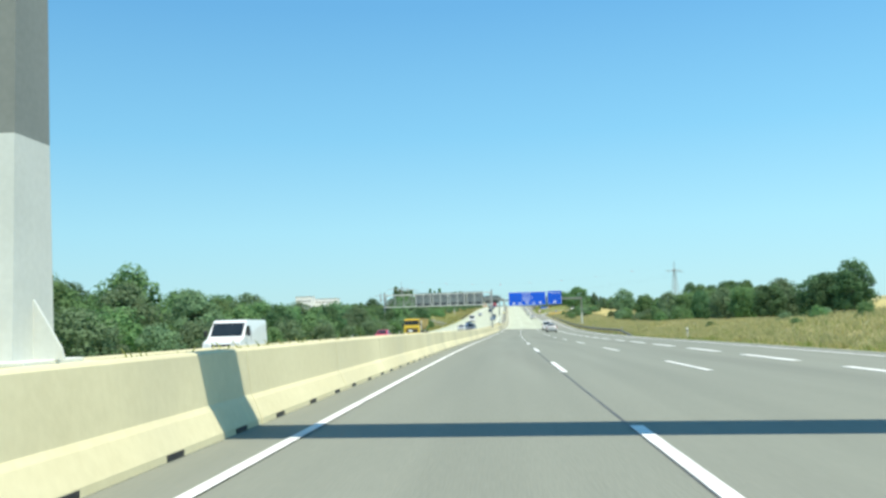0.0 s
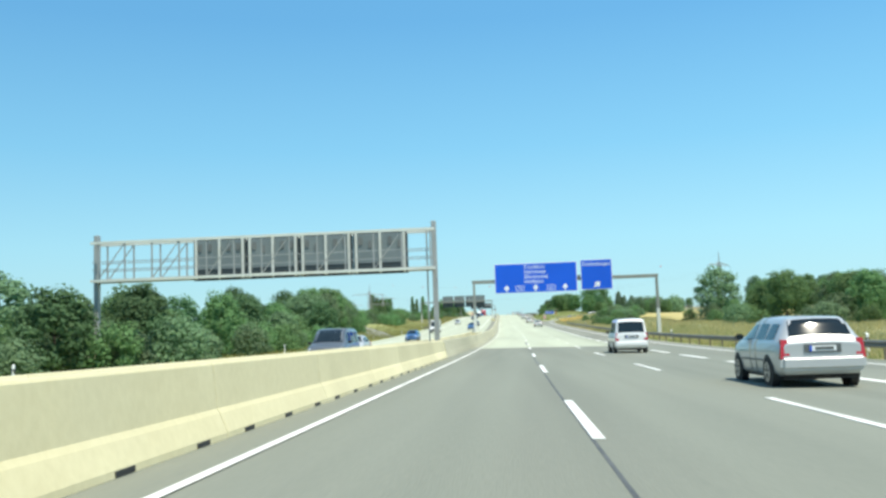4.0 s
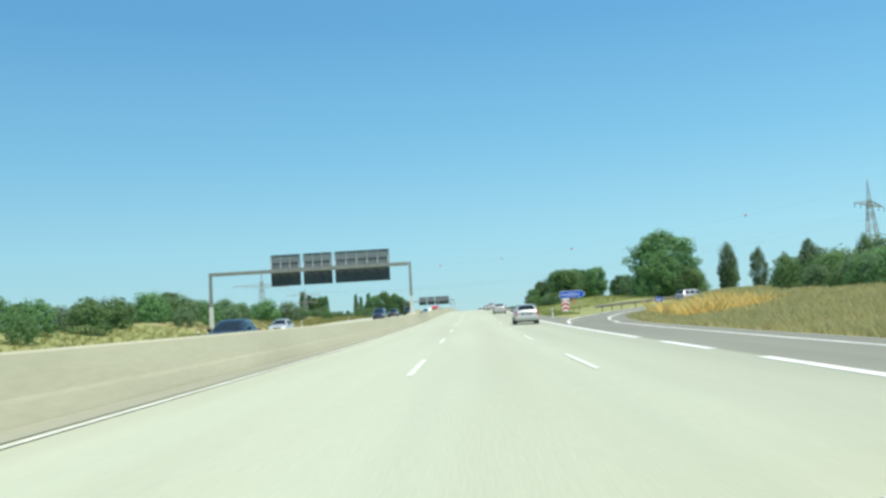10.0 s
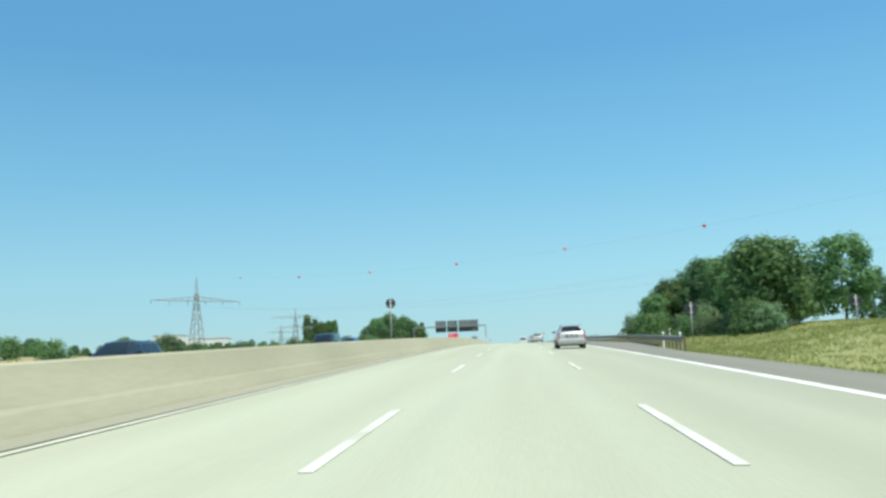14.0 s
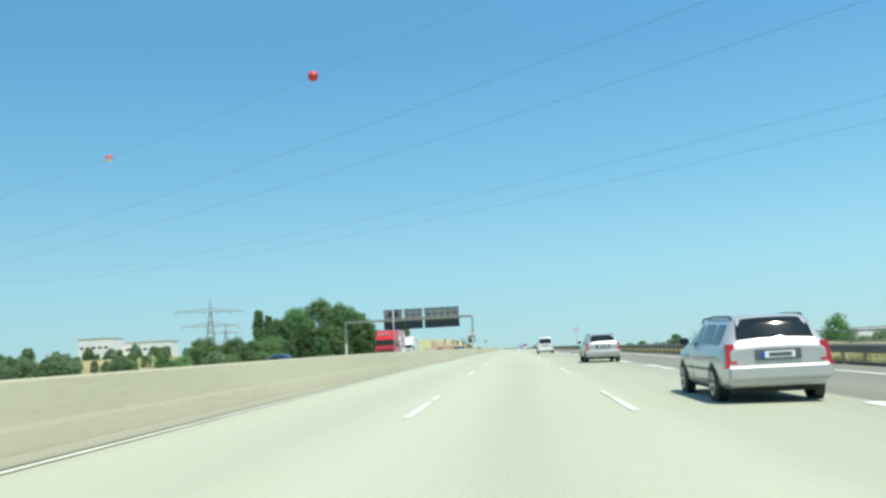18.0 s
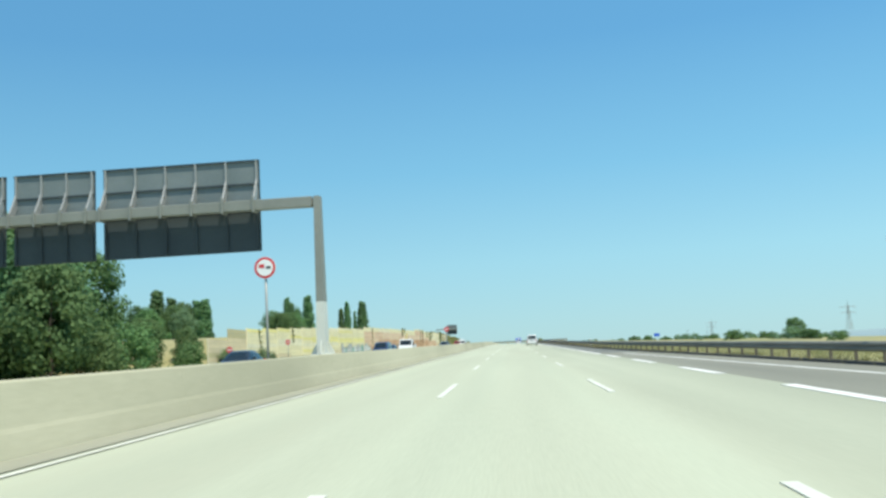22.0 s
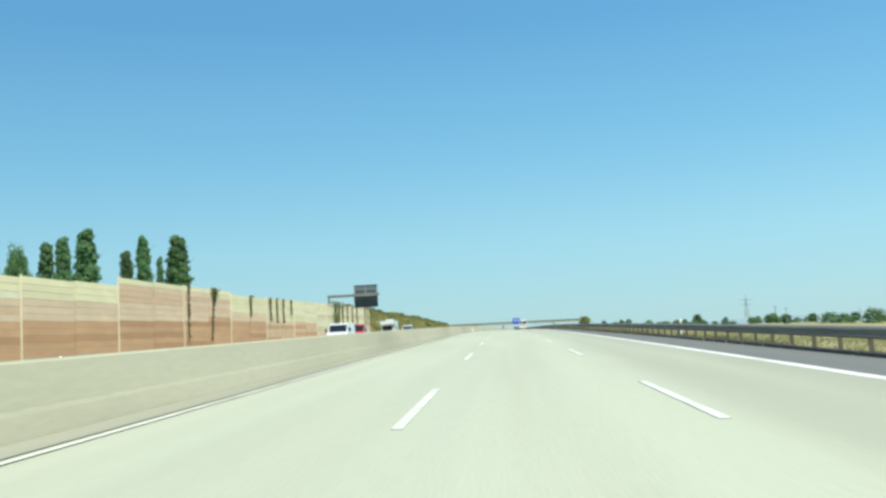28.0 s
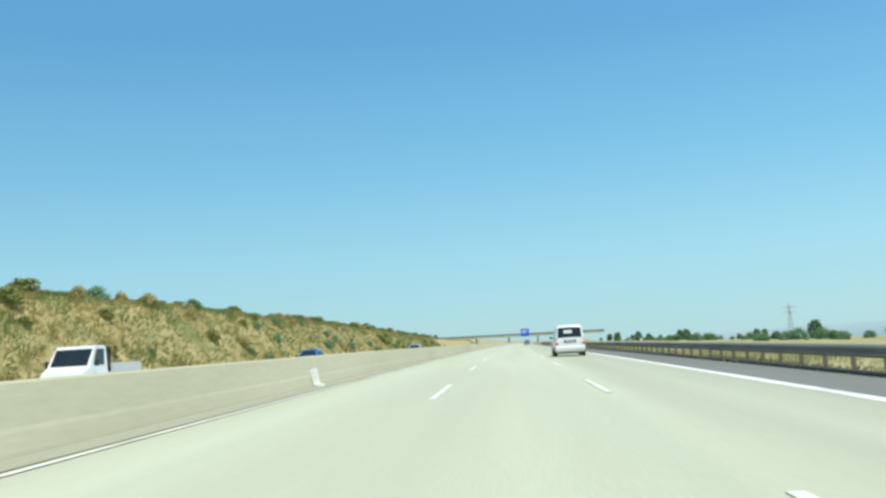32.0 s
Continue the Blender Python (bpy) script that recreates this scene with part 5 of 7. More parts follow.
# right side
belt(("broad", "dark", "pale", "broad"), 196, 318, 38, 54, 4.9, 6.9, 26, 1.05)
belt(("broad", "dark", "pale"), 138, 200, 37, 50, 4.6, 5.8, 18, 1.15)
belt(("bush", "palebush"), 190, 318, 31, 36, 1.6, 3.0, 18, 1.2)
far_belt(("broad", "dark"), 60, 200, 60, 90, 8, 11, 16)
belt(("broad", "pale", "dark"), 104, 142, 42, 58, 4.6, 6.4, 12, 1.1)
belt(("bush", "palebush"), 60, 130, 24, 34, 0.6, 1.1, 12, 1.3)
far_belt(("tall", "broad", "dark"), 490, 530, 92, 125, 8, 11, 12)
for row in (("pale", 312.5, 36, 8.2), ("dark", 516, 39, 6.6), ("tall", 634, 35, 8.8), ("broad", 503, 33, 6.4), ("dark", 508, 37, 6.2)):
    plant(row[0], row[1], row[2], row[3], 1.15)
belt(("broad", "dark"), 578, 630, 26, 36, 6.4, 8.2, 15, 1.12)
plant("pale", 643, 27, 6.2, 0.7)
plant("pale", 650, 29, 6.0, 0.6)
belt(("bush", "palebush"), 570, 632, 21.5, 25, 1.6, 3.0, 16, 1.2)
far_belt(("broad", "dark"), 455, 540, 64, 110, 3.4, 4.6, 18)
far_belt(("broad", "dark"), 385, 420, 72, 100, 3.6, 5, 9)
belt(("bush", "broad", "palebush"), 425, 500, 46, 58, 3.3, 4.8, 22)
belt(("broad", "dark", "pale"), 556, 604, 38, 50, 4.6, 5.8, 10, 1.1)
belt(("bush", "palebush"), 335, 400, 20.5, 26, 0.8, 1.6, 10, 1.1)
belt(("bush", "palebush", "bush", "pale"), 380, 452, 29, 37, 1.5, 2.8, 30, 1.15)
belt(("bush", "palebush"), 352, 400, 24, 31, 1.4, 2.4, 14, 1.15)
belt(("broad", "bush", "pale"), 500, 524, 34, 46, 3.0, 4.6, 10, 1.1)
for s, u, h in ((510, 45, 6.0), (495, 45, 4.8), (487, 46, 3.8), (476, 45, 4.2), (460, 45, 3.6), (448, 44, 3.8), (441, 40, 3.0)):
    plant("pale", s, u, h + 1.2, 0.5)
plant("tall", 522, 37.4, 10.2, 1.55)
plant("bush", 741, 40, 2.7, 1.0)
plant("broad", 968, 62, 3.9, 1.3)
plant("shrub", 1113, 15.9, 1.5, 0.9)
plant("shrub", 1116, 16.6, 1.25, 1.0)
far_belt(("bush", "broad", "palebush"), 760, 1560, 46, 80, 1.0, 2.1, 130, 1.4)
far_belt(("broad", "dark"), 1300, 2300, 50, 120, 3, 5, 30)
far_belt(("broad", "dark"), 1500, 2300, -260, -60, 5, 9, 26)
# ridge and slope of the bank after the wall
far_belt(("shrub", "shrub", "palebush"), 1168, 1500, -34, -27.5, 0.6, 1.3, 120, 1.5)
far_belt(("shrub", "drybush", "palebush", "drybush"), 1168, 1480, -30, -21.5, 0.5, 1.2, 105, 1.35)
far_verts = {k: np.concatenate(v) for k, v in FAR_WOODS.items()}
for key, v in far_verts.items():
    far = new("far_woods", mesh_of("far_woods", v, [(4 * i, 4 * i + 1, 4 * i + 2, 4 * i + 3) for i in range(len(v) // 4)], bpy.data.materials[key]))
    tagged(far, "distant hedges and clumps of " + key, "woods", kind="stuff")


# shrubs before the low end of the noise wall
for key, s, u, h, w in (("broad", 858, -27, 4.6, 0.9), ("bush", 862, -24.5, 2.6, 1.0), ("broad", 866, -26.2, 3.9, 0.9), ("bush", 869, -23.2, 2.0, 0.9), ("cone", 862, -30, 5.0, 0.8), ("palebush", 881, -22.8, 1.9, 0.8), ("palebush", 884, -22.6, 1.5, 0.8)):
    plant(key, s, u, h, w)


# tall row far behind the noise wall, dense edge by the exit, hedge before the tall group
for key, s, u, h, w in (("poplar", 1128, -131, 24.0, 1.35), ("poplar", 1131, -126.5, 21.0, 1.25), ("broad", 1130, -121, 18.5, 0.65), ("poplar", 1133, -117, 19.5, 1.3), ("poplar", 1129, -112.5, 19.5, 1.4), ("broad", 1135, -123, 16.5, 0.75),
                        ("broad", 604, 20.8, 4.6, 1.0), ("broad", 608, 23.5, 6.2, 1.0), ("dark", 606, 27.0, 7.6, 1.0), ("broad", 612, 24.5, 5.6, 1.0), ("bush", 600, 19.8, 2.6, 1.2), ("broad", 596, 30.5, 7.4, 1.0),
                        ("broad", 790, -41, 4.6, 1.3), ("dark", 794, -39, 4.2, 1.3), ("broad", 798, -38, 4.0, 1.3), ("pale", 803, -41, 4.6, 1.3), ("broad", 809, -40, 4.4, 1.3), ("dark", 813, -38, 4.2, 1.3), ("broad", 818, -42, 5.0, 1.3), ("broad", 786, -45, 4.8, 1.3), ("dark", 824, -43, 5.2, 1.3), ("broad", 829, -45, 5.4, 1.2), ("broad", 909, -52.5, 4.8, 1.1), ("dark", 912, -50, 5.4, 1.0), ("broad", 908, -47, 4.7, 1.1), ("broad", 913, -45, 5.2, 1.0), ("pale", 910, -42.5, 4.3, 1.1)):
    plant(key, s, u, h, w)


def grass_field(name, label, count, seed, spots, mat, tall, wide=0.05, blades=6):
    """Tufts of bent blades, as one object; spots gives s and u for two random numbers."""
    rs = np.random.RandomState(seed)
    base = np.array([at(s, u, ground_at(s, u) - 0.03) for s, u in (spots(rs.rand(), rs.rand()) for _ in range(count))])
    # patches of taller and thinner growth
    k = np.array([0.6 + 0.9 * (noise.noise(Vector(p) * 0.25) * 0.5 + 0.5) for p in base])
    p = np.repeat(base, blades, 0)
    n = len(p)
    a = rs.uniform(0, 6.28, n)
    d = np.stack([np.cos(a), np.sin(a), np.zeros(n)], 1)
    h = (tall * np.repeat(k, blades) * rs.uniform(0.45, 1.25, n))[:, None]
    w = np.stack([-d[:, 1], d[:, 0], np.zeros(n)], 1) * (wide * rs.uniform(0.5, 1.4, n))[:, None]
    q = p + d * rs.uniform(0, 0.28, n)[:, None]
    lean = d * h * rs.uniform(0.2, 0.9, n)[:, None]
    up = np.array([0, 0, 1.0])
    v = np.stack([q - w, q + w, q + w * 0.7 + lean * 0.4 + up * h * 0.6, q + lean + up * h, q - w * 0.7 + lean * 0.4 + up * h * 0.6], 1).reshape(-1, 3)
    tagged(new(name, mesh_of(name, v, [tuple(range(5 * i, 5 * i + 5)) for i in range(n)], mat)), label, "grass", kind="stuff")


grass_field("dry_grass", "tall dry yellow grass on the right verge", 17000, 1, lambda a, b: (30 + 340 * a, edge_right(30 + 340 * a) + 1.3 + 17 * b ** 1.4), STRAW, 0.42, 0.013)
grass_field("verge_herbs", "green herbs among the dry grass of the right verge", 3500, 21, lambda a, b: (30 + 300 * a, edge_right(30 + 300 * a) + 1.0 + 9 * b ** 1.6), GREEN_GRASS, 0.34, 0.016)


def ramp_side(s):
    return float(np.interp(s, [372, 424, 437, 443, 448, 457, 462, 470], [17.0, 16.6, 17.0, 18.2, 19.6, 22.0, 25.0, 33.0]))


grass_field("exit_grass", "tall dry yellow grass beside the exit ramp", 11000, 12, lambda a, b: (372 + 96 * a, ramp_side(372 + 96 * a) + 12 * b ** 1.2), STRAW, 0.42, 0.022)
grass_field("golden_grass", "golden dry grass patch beside the exit ramp", 250, 13, lambda a, b: (424 + 18 * a, ramp_side(424 + 18 * a) + 1.5 + 6 * b), GOLD_GRASS, 0.95, 0.022)
grass_field("verge_grass", "short mixed grass on the knoll beside the exit", 17000, 2, lambda a, b: (470 + 150 * a, edge_right(470 + 150 * a) + 0.5 + 20 * b ** 1.3 if 470 + 150 * a > 490 else 14.0 + 3 * b), KNOLL_GRASS, 0.15, 0.014)
grass_field("rail_grass", "dry yellow grass under the guard rail", 30000, 3, lambda a, b: (640 + 640 * a, edge_right(640 + 640 * a) + 0.24 + 8 * b ** 2.2), RAIL_STRAW, 0.17, 0.011, 5)
grass_field("kerb_grass", "dry grass standing before the guard rail posts", 11000, 23, lambda a, b: (640 + 640 * a, edge_right(640 + 640 * a) + 0.22 + 0.4 * b), RAIL_STRAW, 0.27, 0.011, 5)
bank_rnd = random.Random(44)


def bank_spot(sign):
    """Spots on the bank, in patches of green or of dry growth."""
    def spot(a, b):
        for k in range(6):
            s, u = 1166 + 300 * a ** 1.4, -20.5 - 13 * b
            if noise.noise(Vector((s * 0.16, u * 0.3, 3.0))) * sign > -0.05:
                break
            a, b = bank_rnd.random(), bank_rnd.random()
        return s, u
    return spot


grass_field("bank_scrub", "dry brown scrub on the embankment", 19000, 4, bank_spot(1), SCRUB, 0.3, 0.022)
grass_field("bank_grass", "olive green grass patches on the embankment", 18000, 14, bank_spot(-1), BANK_GREEN, 0.32, 0.022)
grass_field("left_grass", "dry grass beyond the oncoming lanes", 9000, 5, lambda a, b: (60 + 760 * a, -20.2 - 12 * b ** 1.3), VERGE, 0.4, 0.03)
grass_field("median_weeds", "green weeds growing between the barriers", 130, 6, lambda a, b: (34 + 14 * a, -1.7 - 0.9 * b), VERGE, 0.85, 0.012)


def climber(s, top, low, spread, count, seed, lean=0.0):
    """A climbing plant on the noise wall: a ragged strip of leaves."""
    rs = np.random.RandomState(seed)
    f = rs.rand(count)
    z = top - (top - low) * f ** 1.3
    x = rs.normal(0, 1, count) * spread * (1 - 0.6 * f) * (1 + 0.8 * np.sin(z * 2.3 + seed)) + lean * (top - z)
    c = np.stack([x, -0.14 - 0.14 * rs.rand(count), z], 1)
    v, fc = leaf_quads(c, np.tile([0, -1, 0.3], (count, 1)), 0.13, rs)
    root = thing("climbing_plant", wall_pose(s, 0.0), "dark climbing plant hanging over the striped noise wall", "climbing plant", "climbers on the noise wall")
    part("leaves", mesh_of("leaves", v, fc, CLIMBER), None, root)
    part("stem", rod(bmesh.new(), (lean * (top - low), -0.12, low), (0, -0.12, top), 0.03, 0.04, 6), BARK, root)


for q, (s, top, low, sp, n, lean) in enumerate(((900, 4.2, 2.2, 0.12, 50, 0.1), (884, 3.9, 0.6, 0.12, 60, 0.3), (969, 5.2, 1.6, 0.12, 70, 0), (1021, 5.7, 3.6, 0.5, 240, 0), (1026, 5.7, 4.4, 0.5, 160, 0), (1065, 5.9, 0.9, 0.09, 120, 0), (1072, 5.9, 0.9, 0.11, 150, -0.2),
                                                (1072, 5.8, 4.6, 0.5, 200, 0), (1084, 5.5, 3.2, 0.25, 140, 0), (1092, 5.5, 2.8, 0.2, 140, 0), (1095, 5.5, 2.6, 0.2, 120, 0), (1098, 5.5, 2.6, 0.16, 120, 0), (1102, 5.5, 3.6, 0.2, 100, 0), (1130, 6.0, 2.2, 1.3, 620, 0), (1133, 6.0, 0.8, 0.5, 420, -0.18), (1136, 6.0, 1.0, 0.35, 260, -0.15),
                                                (1140, 5.8, 1.2, 0.25, 200, -0.1), (1144.5, 5.8, 1.0, 0.25, 180, -0.08), (1149, 5.8, 1.0, 0.3, 220, -0.08), (1157, 5.8, 2.2, 0.2, 140, 0), (1160, 5.8, 2.4, 0.2, 140, 0), (1163, 5.8, 2.2, 0.25, 160, 0))):
    climber(s, top, low, sp, n, 100 + q, lean)

# ---- power line over the road ----
def pylon(s, u, height, arms, base, turn, label):
    root = thing("power_pylon", Matrix.LocRotScale(at(s, u, base), Euler((0, 0, heading(s) + radians(turn))), None), label, "pylon", "lattice power pylons")
    w0, w1 = height * 0.085, 0.35
    legs = [(sx, sy) for sx in (-1, 1) for sy in (-1, 1)]

    def wide(z):
        return w0 + (w1 - w0) * min(1.0, z / (height * 0.8)) if z < height * 0.8 else w1 * max(0.05, (height - z) / (height * 0.2))
    for sx, sy in legs:
        bm = bmesh.new()
        rod(bm, (sx * wide(-0.6), sy * wide(-0.6), -0.6), (sx * w1, sy * w1, height * 0.8), 0.13, 0.1, 5)
        rod(bm, (sx * w1, sy * w1, height * 0.8), (0, 0, height), 0.07, 0.04, 5)
        part("leg", bm, STEEL, root)
    n = 7
    for f in range(4):
        bm = bmesh.new()
        (ax, ay), (bx, by) = ((-1, -1), (1, -1)) if f == 0 else ((1, -1), (1, 1)) if f == 1 else ((1, 1), (-1, 1)) if f == 2 else ((-1, 1), (-1, -1))
        for k in range(n):
            z0, z1 = height * 0.8 * k / n, height * 0.8 * (k + 1) / n
            a, b = wide(z0), wide(z1)
            rod(bm, (ax * a, ay * a, z0), (bx * b, by * b, z1), 0.06, None, 4)
            rod(bm, (bx * a, by * a, z0), (ax * b, ay * b, z1), 0.06, None, 4)
        part("bracing", bm, STEEL, root)["kind"] = "stuff"
    for z, half in arms:
        arm = bmesh.new()
        for sd in (-1, 1):
            for y in (-0.3, 0.3):
                rod(arm, (0, y, z), (sd * half, 0, z), 0.14, 0.1, 5)
                rod(arm, (0, y, z + height * 0.05), (sd * half, 0, z), 0.1, 0.08, 5)
            for k in range(1, 6):
                x = sd * half * k / 6
                rod(arm, (x, 0, z), (x, 0, z + height * 0.05 * (1 - k / 6)), 0.07, None, 4)
        a = part("cross_arm", arm, STEEL, root)
        a["kind"] = "stuff"
        for x in np.linspace(-half, half, 6):
            if abs(x) > half * 0.15:
                part("insulator", rod(bmesh.new(), (x, 0, z), (x, 0, z - 1.1), 0.07, 0.07, 6), SIGN_GREY, a)
    return root


PY_L, PY_R = (764.0, -85.0), (587.0, 101.0)
pylon(*PY_L, 24.6, [(17.4, 14.0)], -1.0, -44 + 90, "grey lattice power pylon with one wide cross arm")
pylon(*PY_R, 24.3, [(18.0, 9.0)], 1.6, -44 + 90, "grey lattice power pylon beyond the ripe field")
pylon(951, -99, 24.5, [(19.5, 11.7), (14.5, 9.6)], -1.0, 30, "grey lattice power pylon with two cross arms")
pylon(1130, -150, 24.0, [(18.0, 9.0), (13.0, 8.0)], -1.0, 30, "distant grey lattice power pylon with two arms")
pylon(1620, 300, 26.0, [(20.0, 8.0), (15.0, 7.0)], -1.0, 10, "distant grey lattice power pylon on the plain")
pylon(2050, 260, 26.0, [(20.0, 8.0), (15.0, 7.0)], -1.0, 10, "distant grey lattice power pylon on the plain")


def cable(name, a, b, sag, r, mat, label):
    a, b = Vector(a), Vector(b)
    bm = bmesh.new()
    p = a
    for k in range(1, 25):
        f = k / 24
        q = a.lerp(b, f) - Vector((0, 0, 4 * sag * f * (1 - f)))
        rod(bm, p, q, r, None, 4)
        p = q
    ob = thing(name, Matrix(), label, "cable", "power line cables")
    part("strand", bm, mat, ob)
    return a, b, sag


dirn = (at(*PY_R) - at(*PY_L)).normalized()
side = Vector((-dirn.y, dirn.x, 0))
for off in (-9.5, -5.5, 5.5, 9.5):
    cable("power_cable", at(*PY_L, 15.0) + side * off, at(*PY_R, 17.2) + side * off * 0.75, 7.0, 0.006, STEEL_DARK, "thin dark power cable sagging across the motorway")
A_, B_, SAG = cable("earth_wire", at(PY_L[0] + 1.08, PY_L[1], 23.6), at(PY_R[0] + 1.19, PY_R[1], 24.0), 7.1, 0.006, STEEL_DARK, "thin earth wire carrying red marker balls")
for k in range(1, 9):
    f = -0.017 + 0.112 * k
    p = A_.lerp(B_, f) - Vector((0, 0, 4 * SAG * f * (1 - f)))
    ball = thing("marker_ball", Matrix.Translation(p), "red and white aviation marker ball on the wire", "marker ball", "marker balls on the earth wire")
    for sg, mt in ((1, BALL_RED), (-1, SIGN_WHITE if k % 2 else BALL_RED)):
        bm = bmesh.new()
        bmesh.ops.create_uvsphere(bm, u_segments=16, v_segments=8, radius=0.3)
        bmesh.ops.delete(bm, geom=[v for v in bm.verts if v.co.z * sg < -0.01], context="VERTS")
        part("half_shell", bm, mt, ball, smooth=True)
    part("seam", rod(bmesh.new(), (0, 0, -0.02), (0, 0, 0.02), 0.305, None, 16), SIGN_GREY, ball)

for s, u, h in ((1480, 150, 9), (1530, 205, 9), (1580, 255, 9), (1390, 120, 8)):
    p_ = thing("utility_pole", put(s, u, ground_at(s, u), pitch=False), "thin wooden utility pole on the plain", "pole", "utility poles on the plain")
    part("pole", rod(bmesh.new(), (0, 0, -0.4), (0, 0, h), 0.16, 0.1, 8), BARK, p_)
    part("cross_bar", boxes(((1.8, 0.12, 0.14), (0, 0, h - 0.5))), BARK, p_)


# ---- buildings far left ----
def hall(s, u, w, d, h, label, base, turn=0):
    root = thing("industrial_hall", put(s, u, base, turn=turn, pitch=False), label, "building", "halls beyond the trees")
    part("wall", boxes(((w, d, h + 2), (0, 0, h / 2 - 1))), RENDER_WHITE, root)
    part("roof", boxes(((w + 0.8, d + 0.8, 0.4), (0, 0, h + 0.2))), ROOF_GREY, root)
    for x in np.arange(-w / 2 + 2.5, w / 2 - 2, 4.0):
        wd = part("window", boxes(((2.6, 0.12, 1.2), (x, -d / 2 - 0.02, h * 0.62))), GLASS_DARK, root)
        part("window_frame", boxes(((2.8, 0.08, 0.1), (x, -d / 2 - 0.06, h * 0.62 - 0.65)), ((2.8, 0.08, 0.1), (x, -d / 2 - 0.06, h * 0.62 + 0.65))), ROOF_GREY, wd)
    part("gate", boxes(((4.0, 0.12, 3.4), (w / 2 - 4, -d / 2 - 0.02, 1.7))), SIGN_GREY, root)
    part("vent", boxes(((1.6, 1.6, 1.0), (w * 0.2, 0, h + 0.8))), ROOF_GREY, root)


hall(1222, -262, 22, 20, 15.5, "white flat-roofed industrial hall beyond the trees", 6.0)
hall(1240, -238, 34, 18, 12.5, "long pale industrial hall with grey roof", 6.0)
hall(760, -170, 30, 16, 4.2, "low white hall far behind bushes", -1.0)
hall(520, -150, 40, 14, 3.4, "long low pale farm hall behind bushes", 1.2)
hall(1500, 330, 40, 20, 7.0, "distant white hall on the plain", -1.0)

# ---- bridge over the road far ahead ----
BR_S, BR_Z = 1680.0, 4.2
br = thing("road_bridge", put(BR_S, 0, 0, pitch=False), "long concrete road bridge crossing the motorway", "bridge")
part("deck", bev(boxes(((110, 9, 0.9), (0, 0, BR_Z + 0.45), (0, 0.4, 0))), 0.05, 1), BARRIER_GREY, br)
part("parapet", boxes(((110, 0.25, 0.9), (0, -4.4, BR_Z + 1.3), (0, 0.4, 0))), STEEL_DARK, br)
part("parapet", boxes(((110, 0.25, 0.9), (0, 4.4, BR_Z + 1.3), (0, 0.4, 0))), STEEL_DARK, br)
for x in (-40, -21.5, -2.0, 15.5, 36):
    part("pier", bev(boxes(((0.9, 5.0, BR_Z + 2), (x, 0, BR_Z / 2 - 1))), 0.08, 1), BARRIER_GREY, br)
bs = thing("bridge_sign", put(BR_S - 8, 8.0, 0, pitch=False), "blue direction sign standing before the bridge", "road sign")
for x in (-2.0, 2.0):
    part("post", rod(bmesh.new(), (x, 0.1, -0.5), (x, 0.1, 6.5), 0.1), STEEL, bs)
sb = part("board", boxes(((5.2, 0.08, 4.6), (0, 0, 6.3))), SIGN_WHITE, bs)
part("face", boxes(((5.0, 0.02, 4.4), (0, -0.055, 6.3))), SIGN_BLUE, sb)
for z in (7.4, 6.4):
    part("text_bar", boxes(((3.2, 0.01, 0.4), (-0.3, -0.07, z))), SIGN_WHITE, sb)
rs_ = thing("small_blue_sign", put(1078, 52.0, ground_at(1078, 52.0), pitch=False, scale=0.8), "small blue sign on posts beside the road", "road sign")
for x in (-0.7, 0.7):
    part("post", rod(bmesh.new(), (x, 0.05, -0.3), (x, 0.05, 2.6), 0.04), STEEL, rs_)
part("board", bev(boxes(((2.2, 0.05, 1.2), (0, 0, 2.2))), 0.01, 1), SIGN_BLUE, rs_)

# side road climbing away on the left
c_ = [(330, -22, -1.1), (352, -25.5, -1.0), (368, -30, -0.9), (383, -35, -0.8), (405, -41, -0.5), (430, -46, -0.2), (450, -50, 0.1)]
vs_, fs_, uv_ = [], [], []
for i, (s, u, h) in enumerate(c_):
    d = (at(*c_[min(i + 1, 6)]) - at(*c_[max(i - 1, 0)])).normalized()
    nrm = Vector((d.y, -d.x, 0)).normalized()
    for o in (-2.6, 2.6):
        vs_.append(at(s, u, max(h, ground_at(s, u)) + 0.12) + nrm * o)
        uv_.append((o, s))
    if i:
        fs_.append((2 * i - 2, 2 * i - 1, 2 * i + 1, 2 * i))
tagged(new("side_road", mesh_of("side_road", vs_, fs_, ASPHALT_DARK, uv_)), "grey narrow side road climbing away from the motorway", "road", kind="structure")


# ---- vehicles: local y points forward ----
def wheel_at(root, x, y, r, w=0.2):
    side_ = 1 if x > 0 else -1
    bm = rod(bmesh.new(), (-w / 2, 0, 0), (w / 2, 0, 0), r, None, 24)
    bev(bm, 0.025, 1)
    wh = part("wheel", bm, TYRE, root, "black rubber tyre", Matrix.Translation((x - side_ * w / 2, y, r)))
    rim = rod(bmesh.new(), (side_ * (w / 2 - 0.02), 0, 0), (side_ * (w / 2 + 0.006), 0, 0), r * 0.66, None, 20)
    rm = part("rim", rim, RIM, wh)
    bm = bmesh.new()
    for k in range(5):
        a = k * 1.2566 + 0.3
        box(bm, (0.012, r * 0.12, r * 0.4), (side_ * (w / 2 + 0.008), math.cos(a) * r * 0.36, math.sin(a) * r * 0.36), (math.degrees(a) - 90, 0, 0))
    part("spoke_gap", bm, BLACK, wh)


